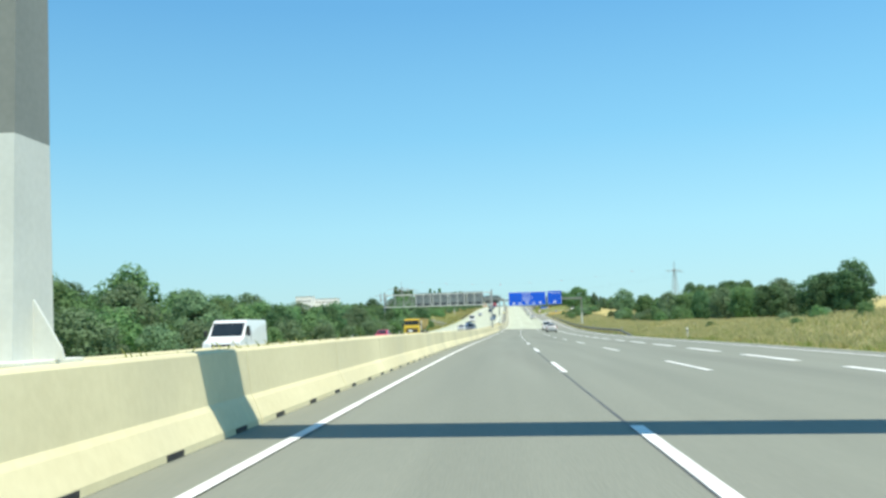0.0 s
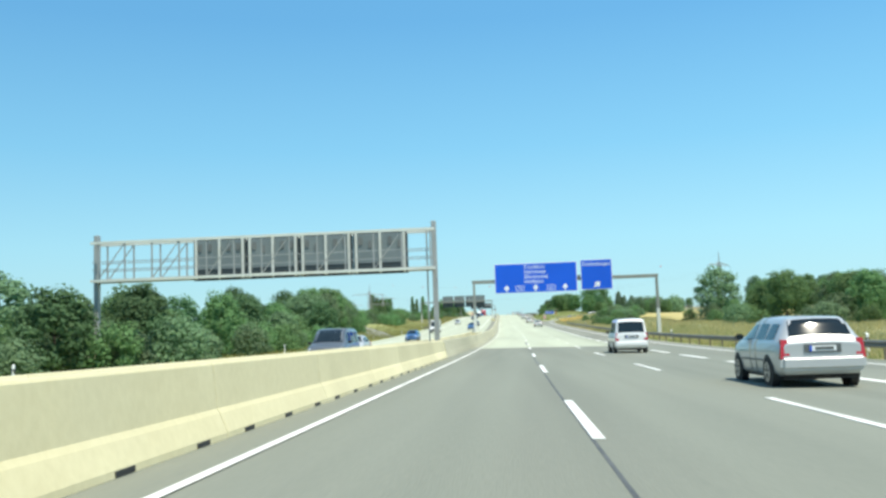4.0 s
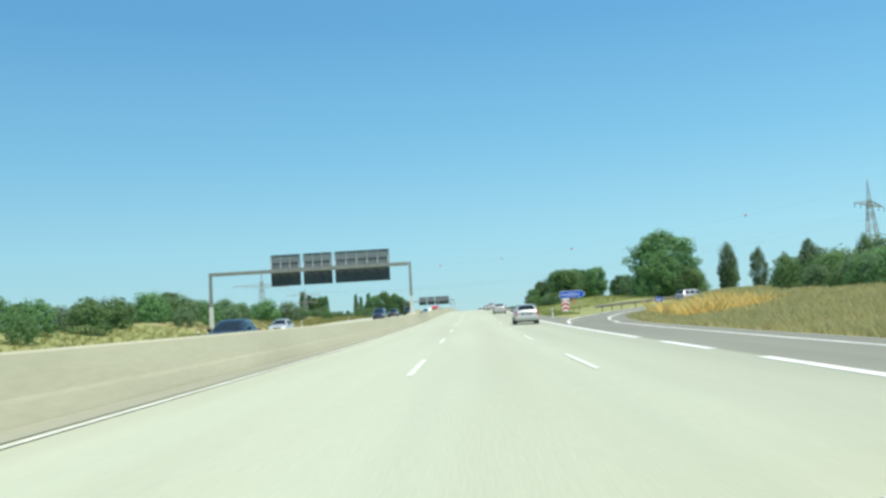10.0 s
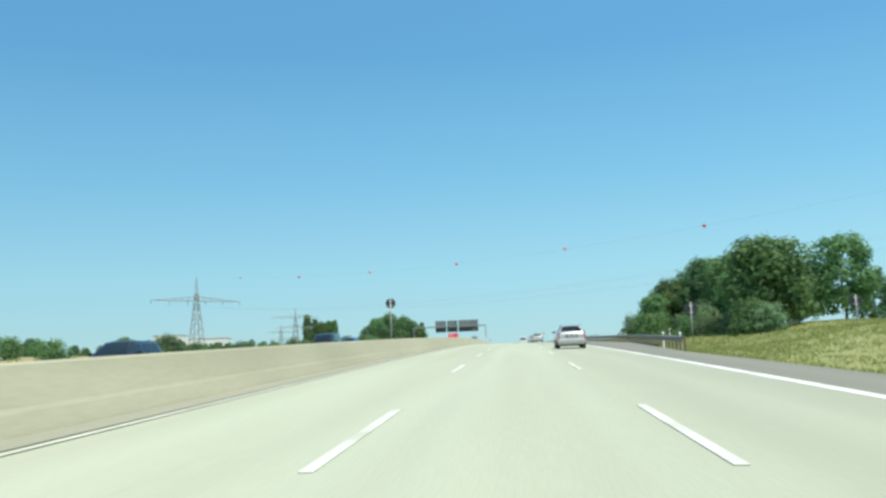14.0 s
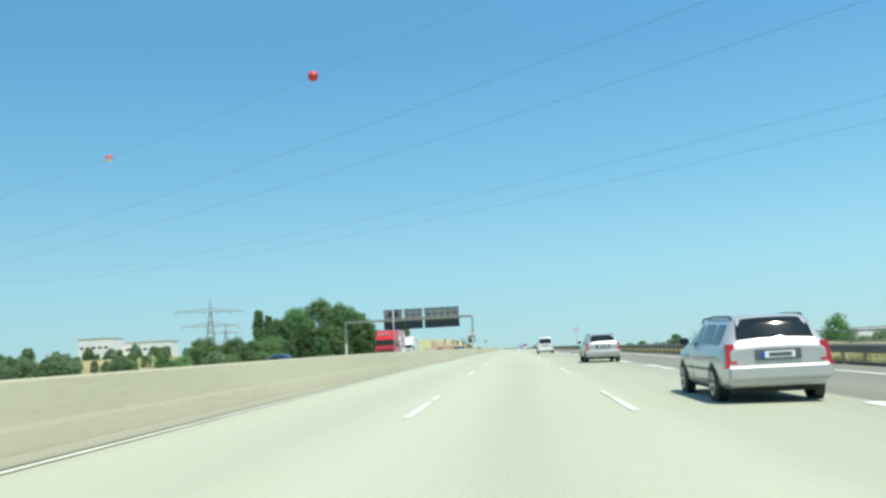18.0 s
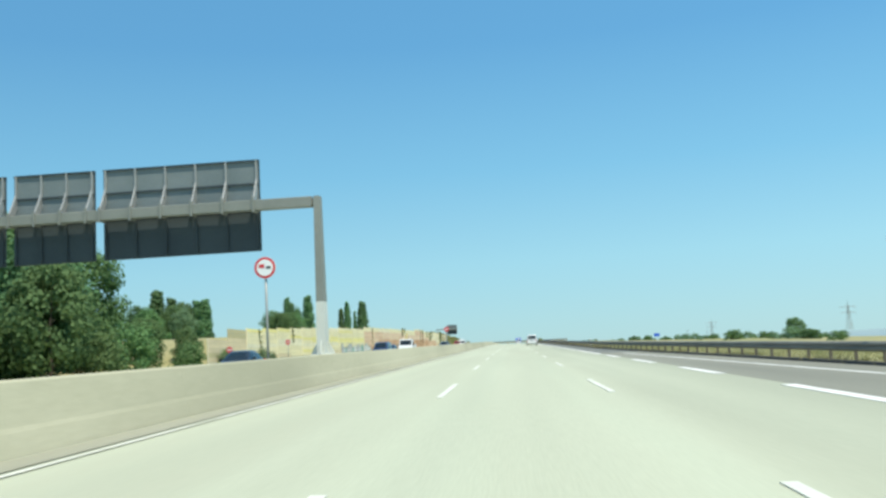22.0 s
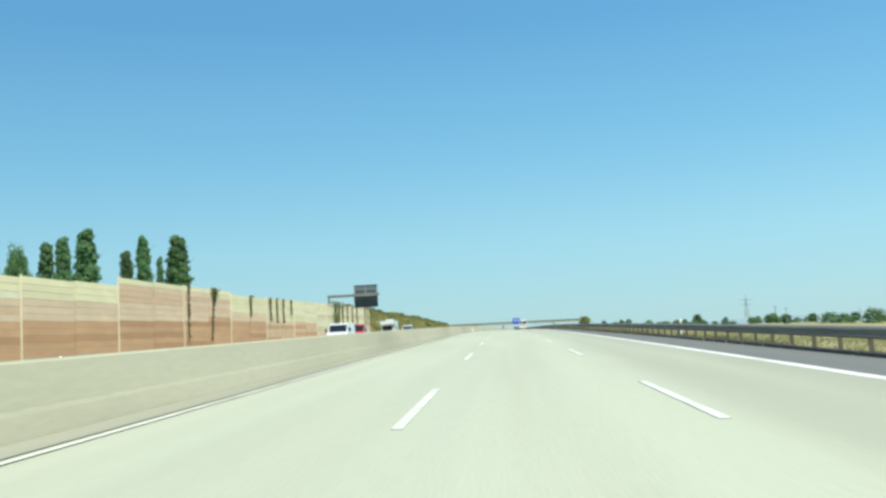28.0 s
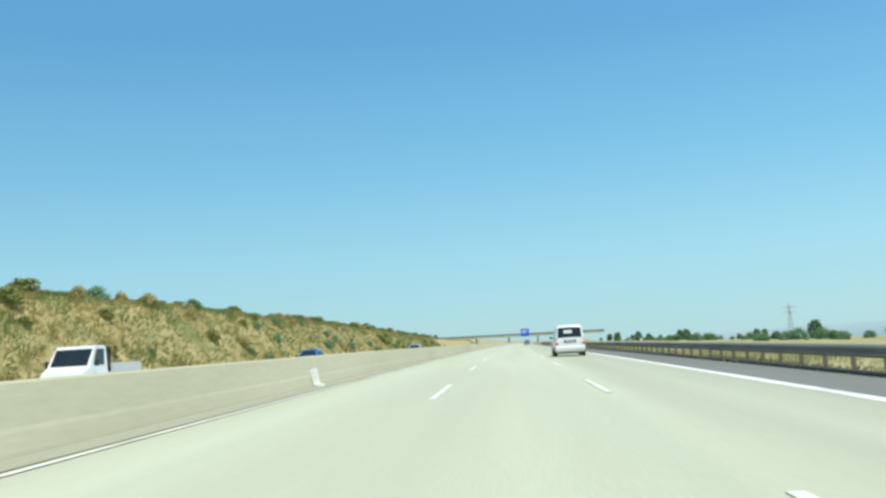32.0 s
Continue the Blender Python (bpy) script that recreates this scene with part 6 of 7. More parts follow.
def half_ring(st):
    """Half cross-section of a car body at one station: y, half width, floor, shoulder, top, half width of the top."""
    y, w, zl, zs, zt, wt = st
    drop = min(0.07, max(0.006, (zt - zs) * 0.18))
    return [(w * 0.84, y, zl), (w * 0.965, y, zl + 0.09), (w, y, zl + (zs - zl) * 0.55), (w * 0.985, y, zs - 0.05), (w * 0.945, y, zs), (wt, y, zt - drop), (wt * 0.86, y, zt), (wt * 0.4, y, zt + 0.018), (0.0, y, zt + 0.022)]


def station(sts, y):
    a = np.array(sts)
    return [y] + [float(np.interp(y, a[:, 0], a[:, k])) for k in range(1, 6)]


def shell(sts, step=0.09):
    ys = sorted(set([s_[0] for s_ in sts] + list(np.arange(sts[0][0], sts[-1][0], step))))
    vs, fs = [], []
    for y in ys:
        h = half_ring(station(sts, y))
        vs += h + [(-x, b, z) for x, b, z in reversed(h[:-1])]
    n = 17
    for r in range(len(ys) - 1):
        for q in range(n):
            p = (q + 1) % n
            fs.append((r * n + q, r * n + p, (r + 1) * n + p, (r + 1) * n + q))
    fs += [tuple(range(n))[::-1], tuple(range((len(ys) - 1) * n, len(ys) * n))]
    me = mesh_of("body", vs, fs, None, smooth=True)
    for p in me.polygons[-2:]:
        p.use_smooth = False
    return me


def side_point(sts, y, f, sx):
    h = half_ring(station(sts, y))
    a, b = Vector(h[4]), Vector(h[5])
    p = a.lerp(b, f)
    return Vector((sx * p.x, p.y, p.z))


def top_point(sts, y, g, sx=1):
    h = half_ring(station(sts, y))
    xs, zs = [q[0] for q in h[5:]][::-1], [q[2] for q in h[5:]][::-1]
    x = g * h[5][0]
    return Vector((x, y, float(np.interp(abs(x), xs, zs))))


def pane(fn, sts, y0, y1, f0, f1, sx=1, out=0.007, ny=6, nf=4, slant=0.0):
    """A window pane lying on the body, a little proud of it."""
    vs, fs = [], []
    for i in range(ny + 1):
        for j in range(nf + 1):
            f = f0 + (f1 - f0) * j / nf
            y = y0 + (y1 - y0) * i / ny + slant * (j / nf) * (1 if i == 0 else (-1 if i == ny else 0)) * (1 if fn is side_point else 0)
            e = 0.01
            p = fn(sts, y, f, sx)
            nrm = (fn(sts, y + e, f, sx) - fn(sts, y - e, f, sx)).cross(fn(sts, y, f + e, sx) - fn(sts, y, f - e, sx)).normalized()
            if nrm.dot(Vector((p.x * 0.7, 0, 0.25))) < 0:
                nrm = -nrm
            vs.append(p + nrm * out)
    for i in range(ny):
        for j in range(nf):
            a = i * (nf + 1) + j
            fs.append((a, a + 1, a + nf + 2, a + nf + 1))
    return mesh_of("pane", vs, fs, GLASS_DARK, smooth=True)


def car(name, m, label, paint, L, Wd, H, belt_z, form, group="", rails=False, wheel_r=0.31):
    """A passenger car or van over its stations; form: stations, window edges, rear and front glass."""
    sts, sides, rear, front = form(L, Wd, H, belt_z)
    root = thing(name, m, label, "van" if "van" in name else "car", group or "vehicles on the motorway")
    f, r = L / 2, -L / 2
    ya, yb = r + L * 0.205, f - L * 0.185
    me = shell(sts)
    me.materials.append(paint)
    part("body", me, None, root)
    part("rear_window", pane(top_point, sts, rear[0], rear[1], -0.9, 0.9, ny=5, nf=8), None, root, "dark rear window")
    part("windscreen", pane(top_point, sts, front[0], front[1], -0.93, 0.93, ny=6, nf=8), None, root, "dark windscreen")
    w = Wd / 2
    for sx in (-1, 1):
        for y0, y1 in sides:
            part("side_window", pane(side_point, sts, y0, y1, 0.08, 0.86, sx, slant=0.05), None, root)
        for y in (ya, yb):
            part("wheel_arch", rod(bmesh.new(), (sx * (w - 0.16), y, wheel_r), (sx * (w + 0.002), y, wheel_r), wheel_r + 0.055, None, 22), BLACK, root)
            wheel_at(root, sx * (w + 0.014), y, wheel_r)
        lamp = bev(prism([(r - 0.012, belt_z - 0.36), (r + 0.14, belt_z - 0.36), (r + 0.2, belt_z - 0.1), (r + 0.14, belt_z + 0.03), (r + 0.03, belt_z + 0.03)], 0.17, [1.15, 1.15, 0.9, 0.7, 0.7]), 0.02, 1)
        part("tail_lamp", lamp, LAMP_RED, root, "red tail lamp", Matrix.Translation((sx * (w * 0.93 - 0.07), 0, 0)))
        part("headlamp", bev(prism([(f - 0.02, belt_z - 0.34), (f - 0.22, belt_z - 0.34), (f - 0.3, belt_z - 0.16), (f - 0.12, belt_z - 0.17)], 0.36, [0.9, 1, 1, 0.9]), 0.02, 1), LAMP_CLEAR, root, "clear headlamp", Matrix.Translation((sx * (w - 0.3), 0, 0)))
        ym = front[1] - 0.42
        mr = part("mirror", bev(boxes(((0.2, 0.12, 0.13), (sx * (w + 0.06), ym, belt_z + 0.09))), 0.04, 2), BLACK, root)
        part("mirror_glass", boxes(((0.15, 0.01, 0.09), (sx * (w + 0.06), ym - 0.064, belt_z + 0.09))), GLASS_DARK, mr)
        part("side_strip", boxes(((0.012, (yb - ya) - 2.4 * wheel_r, 0.04), (sx * (w + 0.002), (ya + yb) / 2, belt_z * 0.58))), SIGN_GREY, root)
        for y in (sides[0][0] + 0.25 if len(sides) < 3 else sides[1][0] + 0.15, sides[-1][0] + 0.12):
            part("door_handle", bev(boxes(((0.03, 0.17, 0.028), (sx * w * 0.975, y, belt_z - 0.1))), 0.006, 1), paint, root)
        if rails:
            y0, y1 = sides[0][0] - 0.05, sides[-1][1] - 0.25
            bm = bmesh.new()
            pts = [(y0, H - 0.12), (y0 + 0.14, H - 0.03), ((y0 + y1) / 2, H + 0.0), (y1 - 0.14, H - 0.025), (y1, H - 0.1)]
            for a, b in zip(pts[:-1], pts[1:]):
                rod(bm, (sx * w * 0.66, *a), (sx * w * 0.66, *b), 0.017, None, 6)
            part("roof_rail", bm, BLACK, root)
    part("rear_bumper", bev(boxes(((Wd * 0.965, 0.26, 0.3), (0, r + 0.05, 0.5))), 0.07, 3), paint, root)
    part("lower_apron", bev(boxes(((Wd * 0.8, 0.16, 0.12), (0, r + 0.2, 0.29))), 0.03, 1), BLACK, root)
    part("front_bumper", bev(boxes(((Wd * 0.86, 0.2, 0.22), (0, f - 0.05, 0.4))), 0.06, 3), paint, root)
    part("underbody", boxes(((Wd * 0.8, L * 0.88, 0.12), (0, 0, 0.23))), BLACK, root)
    part("grille", bev(boxes(((Wd * 0.38, 0.04, 0.14), (0, f - 0.005, belt_z - 0.28))), 0.01, 1), BLACK, root)
    rc = part("plate_recess", boxes(((0.72, 0.02, 0.17), (0, r - 0.008, belt_z - 0.16))), SIGN_GREY, root)
    pl = part("number_plate", boxes(((0.52, 0.012, 0.11), (0, r - 0.024, belt_z - 0.16))), SIGN_WHITE, root, "white number plate")
    part("plate_bar", boxes(((0.36, 0.006, 0.06), (0.03, r - 0.033, belt_z - 0.16))), SIGN_GREY, pl)
    part("plate_strip", boxes(((0.045, 0.006, 0.11), (-0.238, r - 0.033, belt_z - 0.16))), SIGN_BLUE, pl)
    return root


def wagon(L, Wd, H, b):
    w, f, r = Wd / 2, L / 2, -L / 2
    sts = [(r, w * 0.86, 0.36, b - 0.1, b - 0.07, w * 0.74), (r + 0.05, w * 0.93, 0.3, b - 0.04, b + 0.0, w * 0.78), (r + 0.1, w * 0.96, 0.27, b - 0.01, b + 0.06, w * 0.79), (r + 0.32, w * 0.99, 0.24, b, H - 0.13, w * 0.725), (r + 0.42, w * 0.99, 0.23, b, H - 0.055, w * 0.70), (r + 0.62, w, 0.22, b, H - 0.03, w * 0.70),
           (-0.3, w, 0.21, b, H, w * 0.70), (0.15, w, 0.21, b, H - 0.005, w * 0.70), (0.45, w, 0.21, b - 0.005, H - 0.05, w * 0.70), (0.75, w, 0.21, b - 0.01, H - 0.19, w * 0.735), (1.28, w, 0.21, b - 0.03, b + 0.03, w * 0.84), (f - 0.55, w * 0.985, 0.22, b - 0.08, b - 0.03, w * 0.8), (f - 0.2, w * 0.93, 0.24, b - 0.17, b - 0.12, w * 0.72), (f - 0.05, w * 0.84, 0.28, b - 0.3, b - 0.24, w * 0.6), (f, w * 0.72, 0.36, b - 0.36, b - 0.32, w * 0.5)]
    return sts, ((r + 0.5, r + 1.12), (r + 1.2, -0.16), (-0.06, 0.88)), (r + 0.12, r + 0.375), (0.5, 1.22)


def sedan(L, Wd, H, b):
    w, f, r = Wd / 2, L / 2, -L / 2
    sts = [(r, w * 0.84, 0.36, b - 0.12, b - 0.09, w * 0.7), (r + 0.08, w * 0.93, 0.28, b - 0.04, b + 0.0, w * 0.76), (r + 0.5, w * 0.98, 0.23, b, b + 0.05, w * 0.79), (r + 0.62, w * 0.985, 0.23, b, b + 0.1, w * 0.79), (r + 1.1, w, 0.22, b, H - 0.1, w * 0.72), (r + 1.35, w, 0.22, b, H - 0.03, w * 0.70),
           (-0.2, w, 0.21, b, H, w * 0.70), (0.2, w, 0.21, b, H - 0.01, w * 0.70), (0.45, w, 0.21, b - 0.005, H - 0.06, w * 0.70), (0.75, w, 0.21, b - 0.01, H - 0.2, w * 0.735), (1.28, w, 0.21, b - 0.03, b + 0.03, w * 0.84), (f - 0.55, w * 0.985, 0.22, b - 0.08, b - 0.03, w * 0.8), (f - 0.2, w * 0.93, 0.24, b - 0.17, b - 0.12, w * 0.72), (f - 0.05, w * 0.84, 0.28, b - 0.3, b - 0.24, w * 0.6), (f, w * 0.72, 0.36, b - 0.36, b - 0.32, w * 0.5)]
    return sts, ((r + 0.95, -0.16), (-0.06, 0.88)), (r + 0.63, r + 1.15), (0.5, 1.22)


def vanlike(L, Wd, H, b):
    w, f, r = Wd / 2, L / 2, -L / 2
    sts = [(r, w * 0.9, 0.36, b - 0.14, b - 0.1, w * 0.84), (r + 0.03, w * 0.95, 0.3, b - 0.04, b + 0.02, w * 0.86), (r + 0.13, w * 0.98, 0.26, b, H - 0.14, w * 0.82), (r + 0.22, w * 0.985, 0.24, b, H - 0.05, w * 0.8), (r + 0.5, w, 0.22, b, H - 0.01, w * 0.8),
           (0.2, w, 0.21, b, H, w * 0.8), (0.65, w, 0.21, b, H - 0.05, w * 0.79), (0.95, w, 0.21, b, H - 0.2, w * 0.78), (f - 0.72, w, 0.21, b - 0.03, b + 0.05, w * 0.84), (f - 0.3, w * 0.97, 0.23, b - 0.1, b - 0.05, w * 0.8), (f - 0.08, w * 0.9, 0.26, b - 0.24, b - 0.18, w * 0.7), (f, w * 0.78, 0.36, b - 0.4, b - 0.34, w * 0.6)]
    return sts, ((r + 0.3, r + 1.3), (r + 1.4, 0.05), (0.14, 1.05)), (r + 0.035, r + 0.125), (0.72, f - 0.78)


def onward(s, u):
    return put(s, u)


def toward(s, u):
    m = put(s, u)
    return m @ Matrix.Rotation(math.pi, 4, "Z")


car("station_wagon", onward(688.0, 9.75), "silver station wagon with black roof rails in the slow lane", SILVER, 4.55, 1.73, 1.43, 0.95, wagon, rails=True)
car("white_van", onward(212, 9.0), "white high-roofed passenger van in the slow lane", WHITE_CAR, 4.3, 1.78, 1.84, 1.05, vanlike)
car("car", onward(181, 9.0), "silver hatchback following the white van", SILVER, 4.2, 1.74, 1.45, 0.95, wagon)
mpv = car("white_van", onward(1180, 8.9), "white passenger van with dark rear window in the slow lane", WHITE_CAR, 4.6, 1.88, 1.92, 1.08, vanlike, wheel_r=0.32)
part("window_sticker", boxes(((0.5, 0.01, 0.2), (-0.1, -2.3 - 0.0, 1.5))), SIGN_WHITE, mpv)
car("car", onward(1420, 8.9), "blue compact car far ahead in the slow lane", BLUE_CAR, 4.2, 1.72, 1.48, 0.92, sedan)
car("car", onward(1500, 9.1), "silver-grey car far ahead near the bridge", GREY_CAR, 4.3, 1.74, 1.5, 0.93, wagon)
for s, u in ((435.0, 8.9), (501.0, 8.9), (561.0, 8.9), (656.7, 9.6)):
    car("station_wagon", onward(s, u), "silver station wagon driving in the slow lane", SILVER, 4.5, 1.75, 1.45, 0.94, wagon, rails=True)
for s in (747.0,):
    car("white_van", onward(s, 8.9), "small white van driving in the slow lane", WHITE_CAR, 4.3, 1.8, 1.84, 1.05, vanlike)
car("white_van", onward(944, 8.8), "small white van with wide rear window in the slow lane", WHITE_CAR, 4.3, 1.8, 1.84, 1.05, vanlike)
car("car", onward(371, 8.9), "silver estate car in the slow lane before the exit", SILVER, 4.5, 1.76, 1.48, 0.93, wagon)
ramp_car = put(482.5, 32.6, 0.3, turn=-62, pitch=False)
car("car", ramp_car, "silver estate car leaving on the exit ramp", SILVER, 4.3, 1.74, 1.5, 0.93, wagon)

for s, u, paint, lab, kind in ((366, -6.1, BLUE_CAR, "blue-silver car on the oncoming side", "s"), (409, -6.2, DARK_CAR, "black car on the oncoming side", "s"), (454, -13.3, SILVER, "silver car on the oncoming side", "s"),
                               (512, -9.8, NAVY, "dark blue people carrier on the oncoming side", "v"), (537, -9.8, DARK_CAR, "dark car on the oncoming side", "w"), (576, -9.8, DARK_CAR, "black people carrier on the oncoming side", "v"), (587, -9.8, BLUE_CAR, "bright blue car on the oncoming side", "s"),
                               (660, -9.8, BLUE_CAR, "blue car on the oncoming side", "w"), (712, -13.4, NAVY, "dark blue car on the oncoming side", "s"), (829, -9.8, DARK_CAR, "black car on the oncoming side", "s"),
                               (885, -9.8, NAVY, "dark blue off-road car on the oncoming side", "v"), (892, -9.8, NAVY, "dark blue car on the oncoming side", "s"), (935, -6.1, NAVY, "navy car on the oncoming side", "s"), (989, -9.8, NAVY, "navy estate car near the painted wall", "w"),
                               (1127, -9.8, GREY_CAR, "dark grey car beside the motorhome", "s"), (1190, -9.8, BLUE_CAR, "blue-grey car on the oncoming side", "s"), (1230, -6.1, SILVER, "silver car on the oncoming side", "s"),
                               (136, -13.4, RED_CAR, "red car on the oncoming side", "s"), (205, -6.1, GREY_CAR, "grey off-road car on the oncoming side", "v"), (232, -9.8, SILVER, "silver car on the oncoming side", "s"), (287, -11.5, BLUE_CAR, "blue-grey car on the oncoming side", "w")):
    if kind == "w":
        car("car", toward(s, u), lab, paint, 4.5, 1.76, 1.48, 0.92, wagon)
    elif kind == "s":
        car("car", toward(s, u), lab, paint, 4.4, 1.75, 1.45, 0.92, sedan)
    else:
        car("car", toward(s, u), lab, paint, 4.6, 1.86, 1.78, 1.02, vanlike)


def panel_van(m, label, L, Wd, H, paint=WHITE_CAR):
    """White delivery van with closed sides."""
    root = thing("panel_van", m, label, "van", "vehicles on the motorway")
    f, r = L / 2, -L / 2
    prof = [(r, 0.35), (r, H - 0.08), (r + 0.1, H), (f - 1.7, H), (f - 1.45, H - 0.08), (f - 0.75, 1.12), (f - 0.08, 0.92), (f, 0.6), (f - 0.05, 0.3), (f - 1.35, 0.3)] + [(r + 0.4, 0.3)]
    tp = [1, 0.9, 0.87, 0.86, 0.86, 0.95, 0.95, 0.97, 0.97, 1, 1]
    part("body", bev(prism(prof, Wd, tp), 0.05, 2), paint, root)
    q = Vector((0, f - 1.45, H - 0.08)), Vector((0, f - 0.75, 1.12))
    d = (q[1] - q[0])
    ang = math.degrees(math.atan2(d.z, d.y))
    c = (q[0] + q[1]) / 2
    nrm = Vector((0, -d.z, d.y)).normalized()
    c += nrm * 0.012
    part("windscreen", bev(boxes(((Wd * 0.82, d.length * 0.8, 0.02), tuple(c), (ang, 0, 0))), 0.006, 1), GLASS_DARK, root, "dark windscreen")
    for sx in (-1, 1):
        part("side_window", prism([(f - 1.85, 1.2), (f - 0.95, 1.2), (f - 1.45, H - 0.3), (f - 1.85, H - 0.3)], 0.03), GLASS_DARK, root, m=Matrix.Translation((sx * Wd * 0.462, 0, 0)))
        part("headlamp", bev(boxes(((0.3, 0.12, 0.24), (sx * (Wd / 2 - 0.26), f - 0.06, 0.78))), 0.03, 1), LAMP_CLEAR, root)
        part("mirror", bev(boxes(((0.16, 0.12, 0.32), (sx * (Wd / 2 + 0.12), f - 1.0, 1.35))), 0.03, 1), BLACK, root)
        part("door_seam", boxes(((0.01, 0.015, H * 0.6), (sx * Wd * 0.478, f - 2.0, H * 0.5))), BLACK, root)
        for y in (f - 0.95, r + 1.0):
            wheel_at(root, sx * (Wd / 2 - 0.0), y, 0.34)
    part("grille", boxes(((Wd * 0.5, 0.04, 0.2), (0, f - 0.0, 0.72))), BLACK, root)
    part("front_bumper", bev(boxes(((Wd * 0.96, 0.16, 0.26), (0, f - 0.02, 0.42))), 0.04, 1), BLACK, root)
    return root


panel_van(toward(67.5, -11.2), "white delivery van with dark windscreen, oncoming", 5.0, 1.9, 2.0)
panel_van(toward(1068, -9.8), "white delivery van beside the noise wall, oncoming", 4.9, 1.9, 1.95)
panel_van(toward(353, -13.3), "tall white delivery van on the oncoming side", 5.6, 2.0, 2.55)


def truck_cab(root, f, Wd, h, paint):
    cab = part("cab", bev(prism([(f - 2.0, 0.7), (f - 2.0, h), (f - 0.35, h), (f - 0.12, h - 0.25), (f, 1.45), (f, 0.7)], Wd, [1, 0.96, 0.96, 0.97, 1, 1]), 0.06, 2), paint, root)
    part("windscreen", bev(boxes(((Wd * 0.95, 0.03, h * 0.38), (0, f - 0.045, h - 0.76), (-7, 0, 0))), 0.02, 1), GLASS_DARK, cab, "dark windscreen")
    part("wiper_panel", boxes(((Wd * 0.8, 0.03, 0.16), (0, f + 0.012, 1.42))), BLACK, cab)
    part("grille", bev(boxes(((Wd * 0.78, 0.05, 0.42), (0, f + 0.012, 1.05))), 0.02, 1), BLACK, cab)
    part("bumper", bev(boxes(((Wd, 0.2, 0.45), (0, f - 0.04, 0.6))), 0.05, 1), paint, cab)
    for sx in (-1, 1):
        part("side_window", bev(boxes(((0.03, 0.85, 0.65), (sx * Wd * 0.487, f - 0.75, h - 0.75))), 0.01, 1), GLASS_DARK, cab)
        part("headlamp", bev(boxes(((0.4, 0.06, 0.2), (sx * (Wd / 2 - 0.32), f + 0.06, 0.66))), 0.02, 1), LAMP_CLEAR, cab)
        part("mirror", bev(boxes(((0.2, 0.12, 0.6), (sx * (Wd / 2 + 0.2), f - 0.1, h - 0.9))), 0.03, 1), BLACK, cab)
        part("step", boxes(((0.08, 0.5, 0.3), (sx * Wd * 0.47, f - 0.55, 0.5))), BLACK, cab)


def truck(name, m, label, L, Wd, H, cab_h, paint, cargo, marks=()):
    root = thing(name, m, label, "truck", "vehicles on the motorway")
    f, r = L / 2, -L / 2
    truck_cab(root, f, Wd * 0.97, cab_h, paint)
    part("chassis", boxes(((0.9, L - 0.6, 0.3), (0, -0.2, 0.75))), BLACK, root)
    for sx in (-1, 1):
        for y in (f - 1.2, r + 1.4) + ((r + 2.7,) if L > 9 else ()) + ((r + 4.0,) if L > 12 else ()):
            wheel_at(root, sx * (Wd / 2 - 0.02), y, 0.5, 0.3)
        part("side_guard", boxes(((0.05, L * 0.35, 0.3), (sx * Wd * 0.47, r + L * 0.42, 0.62))), SIGN_GREY, root)
        part("tail_lamp", boxes(((0.35, 0.06, 0.14), (sx * Wd * 0.38, r, 0.75))), LAMP_RED, root)
    part("cargo_box", bev(boxes(((Wd, L - 2.3, H - 1.0), (0, r + (L - 2.3) / 2, 1.0 + (H - 1.0) / 2))), 0.04, 1), cargo, root)
    for sx in (-1, 1):
        for y, z, wy, hz, mt in marks:
            part("lettering_bar", boxes(((0.01, wy, hz), (sx * (Wd / 2 + 0.006), y, z))), mt, root)
    return root


rt = truck("box_truck", toward(752.7, -9.8), "red box truck with white lettering bars, oncoming", 9.4, 2.5, 3.75, 2.85, RED_CAR, RED_CAR,
           ((1.2, 2.75, 2.4, 0.5, SIGN_WHITE), (0.4, 2.15, 3.2, 0.12, SIGN_WHITE), (-3.2, 3.1, 1.0, 0.3, SIGN_WHITE), (-2.4, 1.3, 4.2, 0.5, SIGN_WHITE)))
part("roof_fairing", bev(prism([(2.4, 2.8), (4.4, 2.8), (3.5, 3.62), (2.4, 3.72)], 2.36), 0.06, 1), RED_CAR, rt)
part("lettering_bar", boxes(((1.5, 0.02, 0.35), (0.2, 4.02, 3.2), (-42, 0, 0))), SIGN_WHITE, rt)
wt = truck("box_truck", toward(802.5, -13.3), "white box truck with a blue bird shape, oncoming", 9.6, 2.5, 3.8, 2.6, WHITE_CAR, WHITE_CAR, ((-0.4, 3.1, 1.7, 0.3, SIGN_RED), (-0.4, 1.75, 1.6, 0.14, ROOF_GREY)))
for sx in (-1, 1):
    part("blue_shape", extruded([(-4.7, 1.3), (-3.3, 1.5), (-2.9, 2.6), (-3.2, 3.55), (-4.7, 3.6)], -0.008, 0.0), BLUE_CAR, wt, m=Matrix.Translation((sx * 1.256, 0, 0)) @ Matrix.Rotation(math.pi / 2 , 4, "Z"))
    part("white_wing", extruded([(-4.4, 1.7), (-3.6, 2.2), (-3.3, 3.2), (-3.8, 2.9), (-4.2, 3.3), (-4.1, 2.6)], -0.02, -0.01), SIGN_WHITE, wt, m=Matrix.Translation((sx * 1.27, 0, 0)) @ Matrix.Rotation(math.pi / 2, 4, "Z"))
part("roof_fairing", bev(prism([(2.6, 2.55), (4.3, 2.55), (3.3, 3.6), (2.6, 3.6)], 2.3), 0.06, 1), WHITE_CAR, wt)

